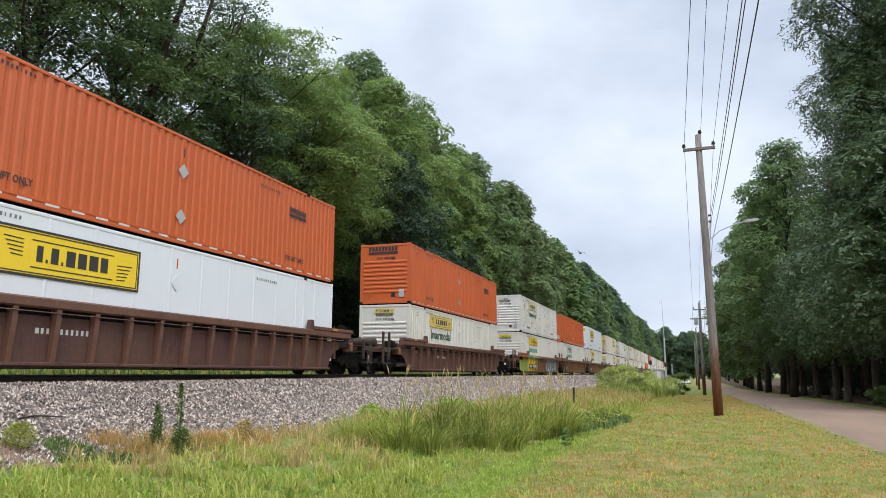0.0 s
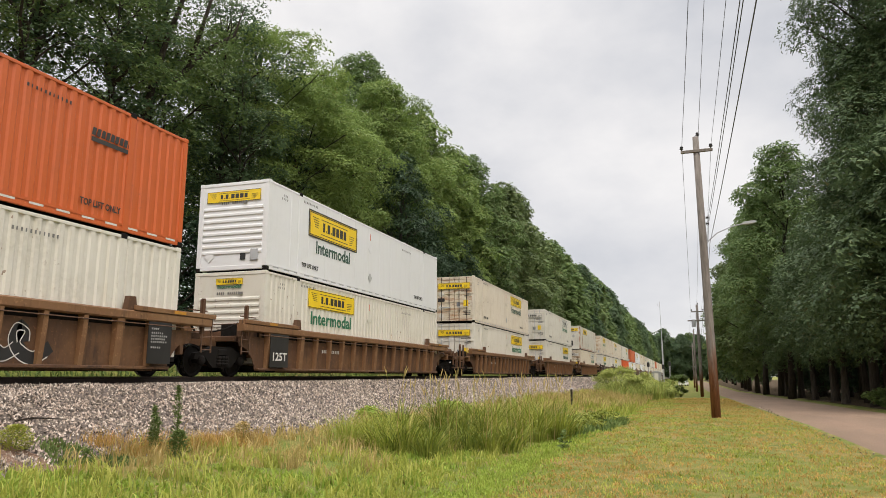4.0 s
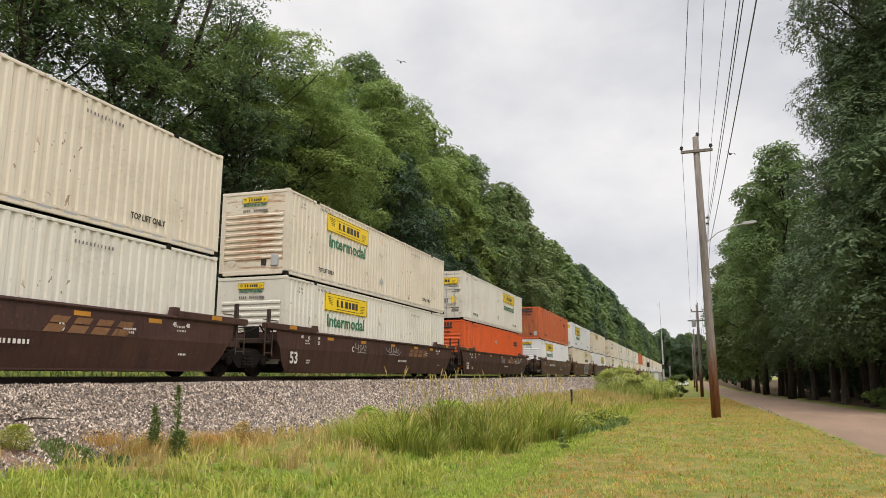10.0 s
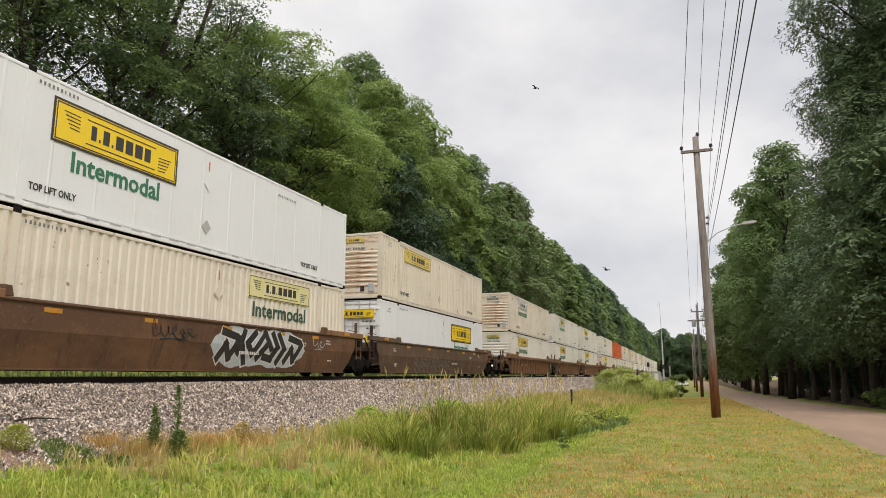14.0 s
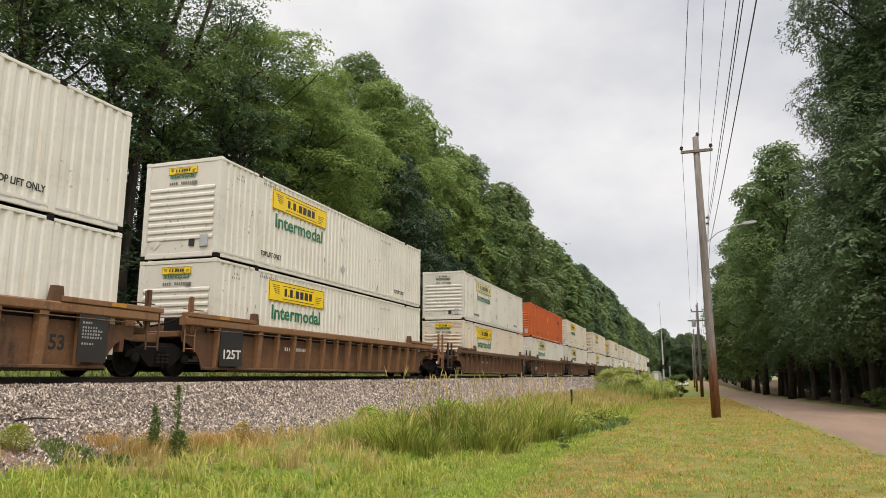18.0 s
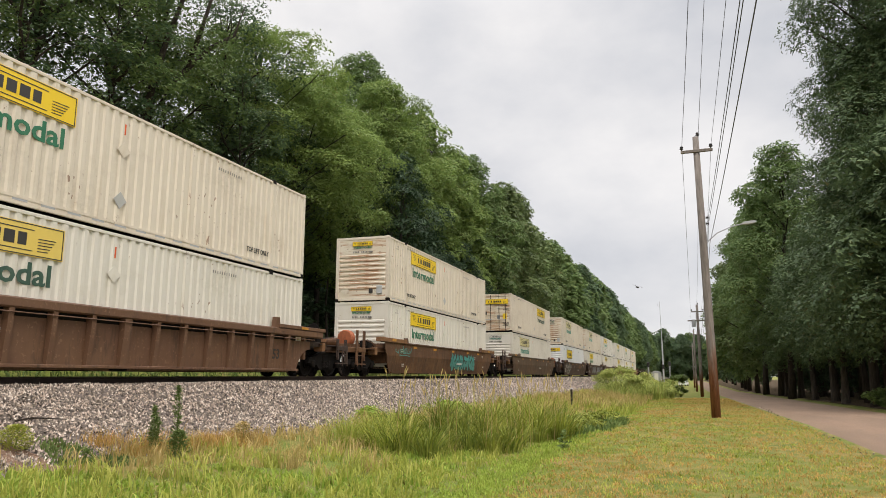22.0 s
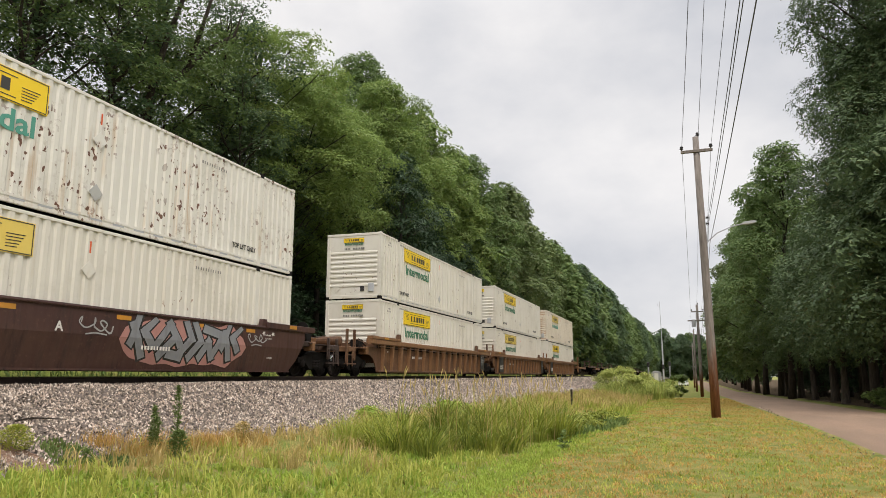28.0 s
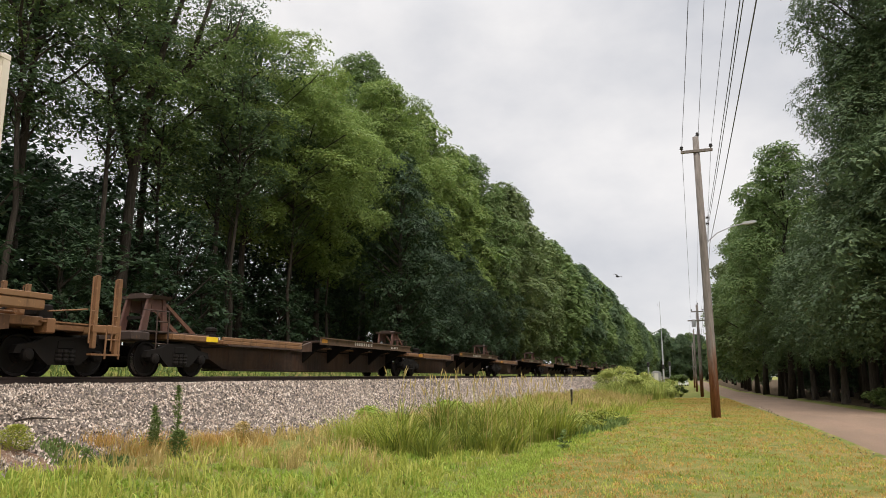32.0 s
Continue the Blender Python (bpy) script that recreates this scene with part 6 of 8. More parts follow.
def tree_model(seed, height, base, radius, boughs, sprays, per, leaf, material, size=(1.9, 1.7, 1.35), belly=0.42, trunk_r=0.28, droop=0.15, spray=0.85, tilt=0.85, point=2.2, limb=1.0):
    """Trunk, limbs and rounded boughs set on the crown's outer shell, each clad in leaf sprays."""
    rng = np.random.default_rng(seed)
    mb = MB()
    bx, by = rng.uniform(-1, 1, 2) * 0.7
    pts = [(bx * (i / 6) ** 2 + 0.12 * math.sin(i * 2.1 + seed), by * (i / 6) ** 1.5, height * 0.93 * i / 6) for i in range(7)]
    mb.tube(pts, [trunk_r * (1.35 if i == 0 else 1 - 0.14 * i) for i in range(7)], 9)
    zz = [p[2] for p in pts]
    def at(z):
        return np.array([float(np.interp(z, zz, [p[a] for p in pts])) for a in (0, 1)])
    lobes = []
    for i in range(boughs):
        u = (i + rng.uniform(0.1, 0.9)) / boughs
        half = size[2] * 0.7
        z = base + half + (height - base - 2 * half) * u
        prof = (1 - abs((u - belly) / ((1 - belly) if u > belly else belly)) ** point)
        prof = max(0.22, max(prof, 0.0) ** 0.6)
        a = 2.399 * i + rng.uniform(-0.5, 0.5)
        sc = rng.uniform(0.7, 1.25) * (0.75 + 0.35 * prof)
        dims = [q * sc for q in size]
        r = max(0.2, radius * prof * rng.uniform(0.62, 1.08) - dims[0] * 0.75)
        e = np.array([math.cos(a), math.sin(a), 0.0])
        axis = at(min(z, height * 0.9))
        c = np.array([axis[0], axis[1], z]) + e * r
        dip = droop * rng.uniform(0.5, 1.4) * (1.2 - u)
        out = unit(e - np.array([0, 0, dip]))
        side = np.array([-e[1], e[0], 0.0])
        lobes.append((c, out, side, np.cross(out, side), dims))
        z0 = min(max(base * 0.6, z - 0.55 * r - 1.0), height * 0.86)
        s0 = at(z0)
        mid = (np.array([s0[0], s0[1], z0]) + c) / 2 + np.append(rng.uniform(-0.35, 0.35, 2), -0.02 * (z - z0))
        rr = (0.05 + 0.020 * r) * limb
        core = c - np.array([0, 0, 0.25 * dims[2]])
        mb.tube([(s0[0], s0[1], z0), tuple(mid), tuple(core), tuple(core + out * dims[0] * 0.35)], [rr, rr * 0.6, rr * 0.26, 0.008], 5, False)
        for k in range(3):
            tip = c + out * dims[0] * rng.uniform(-0.1, 0.6) + side * dims[1] * rng.uniform(-0.6, 0.6) + np.array([0, 0, dims[2] * rng.uniform(-0.2, 0.4)])
            mb.tube([tuple(mid * 0.3 + core * 0.7), tuple(tip)], [rr * 0.24, 0.006], 3, False)
    tm = mb.mesh("trunk")
    tm.materials.append(MAT["bark"])
    tm.polygons.foreach_set("use_smooth", [True] * len(tm.polygons))
    v, f = bough_leaves(rng, lobes, sprays, per, leaf, spray, tilt)
    return tm, quads("crown", v, f, material)


def plant(name, model, x, y, z, turn, scale, label, category, group):
    ob = thing(name, label, category, group, m=pose(x, y, z, 0, 0, turn) @ Matrix.Diagonal((scale, scale, scale, 1)))
    for nm, me in zip(("trunk", "crown"), model):
        c = new(nm, me)
        c.parent = ob
    return ob


def build_trees():
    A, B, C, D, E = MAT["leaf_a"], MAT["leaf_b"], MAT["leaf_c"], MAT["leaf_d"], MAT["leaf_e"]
    fan = (2.7, 1.6, 0.62)
    near = [tree_model(11, 25, 6.5, 6.2, 38, 34, 15, (0.20, 0.12), A, (2.3, 1.9, 1.2), droop=0.3),
            tree_model(12, 27, 6.5, 6.0, 40, 34, 15, (0.20, 0.12), D, (2.2, 1.9, 1.25), droop=0.25),
            tree_model(13, 24, 8.5, 8.2, 50, 36, 15, (0.20, 0.115), A, fan, 0.5, droop=0.42, spray=1.0, tilt=0.75, limb=0.55)]
    dark = tree_model(20, 18, 1.5, 4.6, 50, 34, 12, (0.22, 0.10), MAT["leaf_shade"], (1.5, 1.4, 1.0), 0.45, tilt=0.8, spray=0.7)
    mid = [tree_model(18, 25, 5.0, 6.0, 36, 30, 9, (0.30, 0.20), D, (2.3, 2.0, 1.35), droop=0.25),
           tree_model(19, 26, 5.0, 5.8, 36, 30, 9, (0.30, 0.20), A, (2.3, 2.0, 1.35), droop=0.25)]
    high = [tree_model(15, 24, 9.0, 6.0, 26, 23, 14, (0.17, 0.10), D, fan, 0.55, trunk_r=0.24, droop=0.3, tilt=0.6, limb=1.2),
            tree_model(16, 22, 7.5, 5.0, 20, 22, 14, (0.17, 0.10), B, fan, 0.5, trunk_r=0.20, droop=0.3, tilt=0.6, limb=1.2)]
    # undergrowth: its dark leaf colour stands in for shade under the crowns
    under = tree_model(14, 8, 0.8, 3.0, 20, 30, 9, (0.24, 0.15), MAT["leaf_shade"], (1.3, 1.0, 0.45), 0.4, trunk_r=0.09, tilt=0.35)
    far = [tree_model(21, 25, 2.5, 6.0, 36, 22, 8, (0.42, 0.28), D, (2.1, 1.9, 1.5), spray=1.0),
           tree_model(22, 26, 2.5, 5.8, 36, 22, 8, (0.42, 0.28), E, (2.1, 1.9, 1.5), spray=1.0)]
    vfar = [tree_model(25, 25, 1.5, 6.2, 26, 15, 7, (0.62, 0.42), D, (2.5, 2.2, 1.8), spray=1.2),
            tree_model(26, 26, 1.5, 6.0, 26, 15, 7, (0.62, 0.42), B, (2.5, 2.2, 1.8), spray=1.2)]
    tall = tree_model(17, 24, 4.0, 6.4, 44, 32, 11, (0.25, 0.15), D, (2.1, 1.8, 1.15), 0.35, trunk_r=0.3, point=1.5)
    edge = tree_model(33, 13, 2.8, 4.6, 34, 34, 9, (0.25, 0.10), C, (1.6, 1.3, 0.8), 0.4, trunk_r=0.3, droop=0.3)
    willow = tree_model(31, 30, 5.0, 5.2, 80, 32, 19, (0.23, 0.068), C, (2.0, 1.8, 1.6), 0.4, trunk_r=0.42, droop=0.3, spray=0.95, tilt=0.9)
    rng = random.Random(4)
    lab = ["tall broadleaf tree with light green crown at the wood's edge", "tall dense dark green broadleaf tree in the wood", "spreading green broadleaf tree with drooping boughs beside the track"]
    g = "trees behind the track"
    for x, y, k, sc in [(-24.4, 44.5, 0, 0.86), (-27.0, 57.5, 1, 1.10), (-23.8, 53.5, 0, 0.98), (-25.2, 67.5, 1, 1.06), (-23.6, 73, 1, 0.97), (-24.0, 81, 0, 1.04)]:
        plant("tree", near[k] if y < 60 else mid[k], x, y, land(x, y) - 0.1, rng.uniform(0, 360), sc, lab[k], "tree", g)
    for x, y, sc in [(-24.4, 35.2, 0.86), (-24.2, 40.2, 0.80)]:
        plant("tree", near[2], x, y, land(x, y) - 0.1, rng.uniform(0, 360), sc, lab[2], "tree", g)
    # all but the first are added to paint the lower wood's shade
    for x, y, sc in [(-19.9, 49.0, 0.93), (-21.6, 56.5, 0.72), (-21.2, 63.0, 0.62), (-21.6, 70.0, 0.74), (-21.2, 77.5, 0.62), (-21.4, 86.0, 0.70)]:
        plant("tree", dark, x, y, land(x, y) - 0.1, rng.uniform(0, 360), sc, "dense rounded dark green tree standing close to the track, some shade put into its leaf colour", "tree", g)
    for x, y, k, sc in [(-24.5, 14.5, 0, 1.0), (-27.5, 18.5, 1, 1.0), (-24.2, 20.0, 0, 0.95), (-25.0, 27.5, 0, 1.0), (-23.4, 31.5, 1, 0.95)]:
        plant("tree", high[k], x, y, land(x, y) - 0.1, rng.uniform(0, 360), sc, "slender dark-trunked tree with thin high crown and sky gaps", "tree", g)
    for x, y, sc in ((-26.5, 18.2, 1.2), (-25.5, 15.5, 1.2), (-29.5, 21.5, 1.25), (-27.5, 13.0, 1.4), (-31.0, 26.0, 1.0)):
        plant("young_tree", under, x, y, land(x, y) - 0.05, rng.uniform(0, 360), sc, "leafy young tree deep in the wood, leaf colour darkened to stand for shade", "tree", "saplings under the wood")
    slim = tree_model(35, 16, 7.5, 3.0, 14, 30, 11, (0.19, 0.11), B, (1.5, 1.1, 0.45), 0.5, trunk_r=0.13, tilt=0.35)
    for x, y, sc in ((-22.3, 22.5, 1.1), (-23.4, 27.0, 0.95), (-22.0, 31.0, 1.0), (-24.0, 33.5, 1.15), (-22.2, 37.0, 0.9), (-22.6, 18.6, 1.1), (-23.6, 44.5, 0.9)):
        plant("tree", slim, x, y, land(x, y) - 0.1, rng.uniform(0, 360), sc, "slim dark-stemmed young tree at the wood's edge", "tree", g)
    # a forked old tree
    fork = MB().tube([(0, 0, -0.2), (0.05, 0.1, 4), (0.1, 0.2, 8), (0.3, 0.6, 12), (0.5, 1.2, 15), (1.0, 2.0, 18.5), (1.3, 2.6, 21)], [0.30, 0.24, 0.21, 0.18, 0.14, 0.09, 0.03], 10)
    fork.tube([(0.2, 0.4, 10.5), (1.0, 1.5, 13.2), (1.9, 2.7, 15.2), (2.6, 3.6, 16.2), (2.9, 4.0, 18.0)], [0.17, 0.14, 0.11, 0.08, 0.03], 8)
    fork.tube([(1.2, 1.8, 13.6), (1.8, 2.0, 15.6), (2.1, 2.6, 18.5), (2.2, 3.2, 21.0)], [0.13, 0.11, 0.07, 0.02], 7)
    fork.tube([(0.1, 0.2, 8.5), (-1.4, 0.6, 11.5), (-2.6, 0.4, 15.0), (-3.0, 0.2, 18.5)], [0.2, 0.15, 0.10, 0.03], 8)
    fork = fork.mesh("trunk")
    fork.materials.append(MAT["bark"])
    fork.polygons.foreach_set("use_smooth", [True] * len(fork.polygons))
    plant("tree", (fork, high[0][1]), -23.2, 24.6, land(-23.2, 24.6), 0, 1.0, "dark forked old tree with thin speckled crown", "tree", g)
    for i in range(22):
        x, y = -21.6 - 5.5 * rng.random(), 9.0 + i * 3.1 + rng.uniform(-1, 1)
        plant("young_tree", under, x, y, land(x, y) - 0.05, rng.uniform(0, 360), rng.uniform(0.55, 1.1), "leafy sapling in the undergrowth, leaf colour darkened to stand for shade", "tree", "saplings under the wood")
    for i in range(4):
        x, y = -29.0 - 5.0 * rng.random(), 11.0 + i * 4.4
        plant("young_tree", under, x, y, land(x, y) - 0.05, rng.uniform(0, 360), rng.uniform(1.1, 1.6), "leafy young tree deep in the wood, leaf colour darkened to stand for shade", "tree", "saplings under the wood")
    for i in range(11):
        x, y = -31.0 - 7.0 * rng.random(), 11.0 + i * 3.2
        plant("young_tree", under, x, y, land(x, y) - 0.05, rng.uniform(0, 360), rng.uniform(1.1, 1.6), "leafy young tree deep in the wood, leaf colour darkened to stand for shade", "tree", "saplings under the wood")
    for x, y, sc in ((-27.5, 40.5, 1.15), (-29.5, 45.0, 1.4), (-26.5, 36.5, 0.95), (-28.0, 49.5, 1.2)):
        plant("young_tree", under, x, y, land(x, y) - 0.05, rng.uniform(0, 360), sc, "leafy young tree deep in the wood, leaf colour darkened to stand for shade", "tree", "saplings under the wood")
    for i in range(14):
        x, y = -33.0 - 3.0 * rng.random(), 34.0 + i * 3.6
        plant("young_tree", under, x, y, land(x, y) - 0.4, rng.uniform(0, 360), rng.uniform(0.75, 1.1), "leafy sapling in the undergrowth, leaf colour darkened to stand for shade", "tree", "saplings under the wood")
    for i in range(12):
        x, y = -28.0 - 3.0 * rng.random(), 84.0 + i * 6.5
        plant("young_tree", under, x, y, land(x, y) - 0.4, rng.uniform(0, 360), rng.uniform(1.0, 1.4), "leafy sapling in the undergrowth, leaf colour darkened to stand for shade", "tree", "saplings under the wood")
    for i in range(8):
        x, y = 17.0 + rng.uniform(-1.5, 4), 88 + i * 12
        plant("tree", vfar[1], x, y, land(x, y) - 0.1, rng.uniform(0, 360), rng.uniform(0.5, 0.65), "low dark green tree behind the roadside row", "tree", "trees beside the road")
    for i in range(6):
        x, y = -46.0 + rng.uniform(-4, 4), 14 + i * 8.5
        plant("tree", vfar[1], x, y, 2.6, rng.uniform(0, 360), rng.uniform(0.42, 0.55), "low dark green tree deep in the wood", "tree", g)
    for i in range(5):
        x, y = -32.0 + rng.uniform(-1.5, 1.5), 61 + i * 7
        plant("tree", far[i % 2], x, y, 2.4, rng.uniform(0, 360), rng.uniform(0.85, 1.0), lab[i % 2], "tree", g)
    y = 86.0
    while y < 430:
        for x in (-24.0, -31.0) if y < 110 else (-24.0,):
            k = rng.randrange(2)
            plant("tree", far[k] if y < 135 else vfar[k], x + rng.uniform(-1.2, 1.2) + max(0, min(4.5, (y - 170) * 0.03)), y + rng.uniform(-2, 2), 1.6, rng.uniform(0, 360), rng.uniform(0.86, 1.06) * (1.0 + max(0, min(1, (y - 100) / 60)) * 0.10 - max(0, min(1, (y - 180) / 120)) * 0.15), lab[k], "tree", g)
        y += 7.6 if y < 170 else 9.0
    # trees beside the road
    g = "trees beside the road"
    for x, y, sc, turn in ((10.9, 42, 1.0, 40), (13.2, 49, 0.82, 150), (18.0, 43, 1.05, 260)):
        plant("tree", willow, x, y, land(x, y) - 0.1, turn, sc, "huge dusky narrow-leaved oak overhanging the road", "tree", g)
    for x, y, sc in ((9.0, 71, 0.99), (9.6, 84, 0.98), (9.4, 97, 1.0)):
        plant("tree", tall, x, y, land(x, y) - 0.1, rng.uniform(0, 360), sc, "light green broadleaf tree leaning over the lane", "tree", g)
    for x, y, k, sc in [(12.6, 62, 0, 0.62), (13.6, 78, 0, 0.80), (13.6, 91, 0, 0.85), (9.5, 110, 1, 0.95), (10.5, 123, 0, 0.95), (10.5, 137, 1, 1.0), (11.0, 152, 0, 1.0), (11.5, 169, 1, 1.0), (13, 190, 0, 1.0), (13, 215, 1, 1.0), (14, 245, 0, 1.1), (14, 280, 1, 1.1), (15, 320, 0, 1.1)]:
        plant("tree", mid[k] if y < 95 else far[k] if y < 140 else vfar[k], x, y, land(x, y) - 0.1, rng.uniform(0, 360), sc, lab[k], "tree", g)
    for i in range(5):
        x, y = 21 + rng.uniform(-1, 2), 42 + i * 13
        plant("tree", vfar[1], x, y, land(x, y), rng.uniform(0, 360), rng.uniform(0.8, 1.0), lab[1], "tree", g)
    for i in range(20):
        x, y = 13.0 + rng.uniform(-1.5, 3), 36 + i * 3.4
        plant("young_tree", under, x, y, land(x, y) - 0.05, rng.uniform(0, 360), rng.uniform(0.6, 0.95), "leafy sapling in the undergrowth, leaf colour darkened to stand for shade", "tree", "saplings beside the road")
    for i in range(9):
        x, y = 15.5 + 2.5 * rng.random(), 66 + i * 9
        plant("young_tree", under, x, y, land(x, y) - 0.3, rng.uniform(0, 360), rng.uniform(0.7, 0.95), "leafy sapling in the undergrowth, leaf colour darkened to stand for shade", "tree", "saplings beside the road")
    # old trunks along the lane's edge
    bole = MB().tube([(0, 0, -0.2), (0.03, 0, 0.5), (0.06, 0.05, 3.0), (0.3, 0.2, 6.5)], [0.38, 0.26, 0.21, 0.12], 12).mesh("trunk")
    bole.materials.append(MAT["bark"])
    pale = bole.copy()
    pale.materials.clear()
    pale.materials.append(MAT["bark_pale"])
    bole.polygons.foreach_set("use_smooth", [True] * len(bole.polygons))
    thin = tree_model(34, 14, 5.0, 3.2, 20, 30, 8, (0.27, 0.11), C, (1.4, 1.2, 0.8), 0.45, trunk_r=0.2, droop=0.3)
    for i, (x, y) in enumerate([(10.4, 37.0), (9.7, 40.5), (9.9, 45.5), (9.6, 52.0), (9.9, 57.0), (9.6, 63.5), (9.8, 72.0), (9.7, 81.0)]):
        ob = plant("tree", (pale if i in (1, 3) else bole, edge[1]), x, y, land(x, y) - 0.1, rng.uniform(0, 360), rng.uniform(0.9, 1.1), "thick grey-barked tree standing at the lane's edge", "tree", g)
    for i in range(15):
        x, y = 10.2 + 3.6 * rng.random(), 39.5 + i * 3.4 + rng.uniform(-1.7, 1.7)
        plant("tree", thin, x, y, land(x, y) - 0.1, rng.uniform(0, 360), rng.uniform(0.8, 1.1), "grey-barked tree in the close row beside the lane", "tree", g)
    # the wood that closes the view
    for i in range(18):
        x, y = -34 + i * 4.6, 440 + rng.uniform(-15, 15) + abs(i - 8) * 2
        plant("tree", vfar[i % 2], x, y, -3.0, rng.uniform(0, 360), rng.uniform(1.0, 1.3), "distant tree closing the line", "tree", "distant wood")


build_trees()


# ---- poles and wires ----
def utility_pole(x, y, z, h, arm_at, lamp, transformer, label):
    ob = thing("utility_pole", label, "utility pole", "poles along the road", m=pose(x, y, z, 0, -0.55 if lamp else 0))
    r0, r1 = 0.178, 0.12
    part("pole_shaft", lambda: MB().tube([(0, 0, -0.3), (0, 0, 2.9), (0, 0, h * 0.6), (0, 0, h)], [r0, r0 - 0.012, (r0 + r1) / 2, r1], 14), MAT["pole_base"], ob, key=("ps", h), smooth=True)
    part("crossarm", lambda: MB().box(-0.62, 0.62, -0.16, -0.06, arm_at - 0.06, arm_at + 0.06, 0.01), MAT["pole"], ob, key=("arm", arm_at))
    for px_, pz_ in ((-0.58, arm_at + 0.06), (0.56, arm_at + 0.06), (0.08, h)):
        part("insulator", lambda: MB().lathe([(0.02, 0), (0.025, 0.06), (0.075, 0.07), (0.08, 0.10), (0.045, 0.12), (0.065, 0.14), (0.06, 0.18), (0.02, 0.20)], "z", 12), MAT["plate"], ob, key="insul", m=pose(px_, -0.11 if pz_ < h else 0, pz_))
    if lamp:
        arm = [(0.12, 0, 5.25), (0.55, 0, 5.62), (1.1, 0, 5.84), (1.65, 0, 5.95)]
        part("lamp_arm", lambda: MB().tube([(a, b, c + 1.62) for a, b, c in arm], 0.024, 8), MAT["galv"], ob)
        part("lamp_head", lambda: MB().prism([(1.45, 7.54), (1.55, 7.60), (1.88, 7.64), (2.02, 7.61), (2.02, 7.57), (1.88, 7.53), (1.6, 7.51)], "y", -0.10, 0.10), MAT["galv"], ob, "grey cobra-head street lamp, unlit")
        for zz in (7.65, 7.9):
            part("spool", lambda: MB().lathe([(0.02, 0), (0.05, 0.0), (0.05, 0.03), (0.03, 0.05), (0.05, 0.07), (0.05, 0.1), (0.02, 0.1)], "x", 10, (0.16, 0, 0)), MAT["plate"], ob, key="spool", m=pose(0, 0, zz))
    if transformer:
        part("transformer", lambda: MB().lathe([(0.1, 0), (0.22, 0.02), (0.22, 0.75), (0.15, 0.82), (0.05, 0.84)], "z", 16, (-0.4, 0, arm_at - 1.6)), MAT["galv"], ob)
        part("crossarm", lambda: MB().box(-1.0, 1.0, -0.16, -0.06, arm_at - 1.0, arm_at - 0.88, 0.01), MAT["pole"], ob)
    return ob


def build_poles():
    utility_pole(1.04, 30.0, land(1.04, 30.0), 11.33, 10.70, True, False, "tall weathered wooden utility pole with crossarm and street lamp")
    utility_pole(1.52, 79.0, land(1.5, 79), 9.5, 8.75, False, True, "wooden utility pole with crossarms and transformer beside the lane")
    utility_pole(1.70, 130.0, land(1.7, 130), 10.4, 9.6, False, False, "wooden utility pole beside the lane")
    utility_pole(1.9, 181.0, land(1.9, 181), 10.4, 9.6, False, False, "wooden utility pole beside the lane")
    # wires sag from pole to pole, and on behind the camera
    spans = [(0.60, -20.0, 0.0), (1.04, 30.0, 0.0), (1.52, 79.0, -2.3), (1.70, 130.0, -2.0), (1.9, 181.0, -2.1)]
    for dx, dz, r, aft in ((-0.66, 10.95, 0.009, 1.15), (0.02, 11.52, 0.008, 0.15), (0.48, 10.95, 0.008, 0.1), (0.20, 7.95, 0.009, 0.2), (0.20, 7.70, 0.009, 0.2), (0.18, 6.80, 0.010, 0.2)):
        for (xa, ya, za), (xb, yb, zb) in zip(spans, spans[1:]):
            pts = []
            for i in range(21):
                t = i / 20
                pts.append((xa + (xb - xa) * t + dx + (aft * (1 - t) if ya < 0 else 0.0), ya + (yb - ya) * t - 0.11, dz + za + (zb - za) * t - 0.55 * 4 * t * (1 - t)))
            ob = new("power_line", MB().tube(pts, r, 5).mesh("power_line"))
            ob.data.materials.append(MAT["plate"])
            tagged(ob, "thin dark overhead wire sagging between poles", "power line", "overhead wires")


build_poles()


# ---- ballast stones, grass and weeds ----
def on_land(x, y):
    return np.array([max(land(a, b), BED(a, b) if -16 < a < -8.9 else -9) for a, b in zip(x, y)])


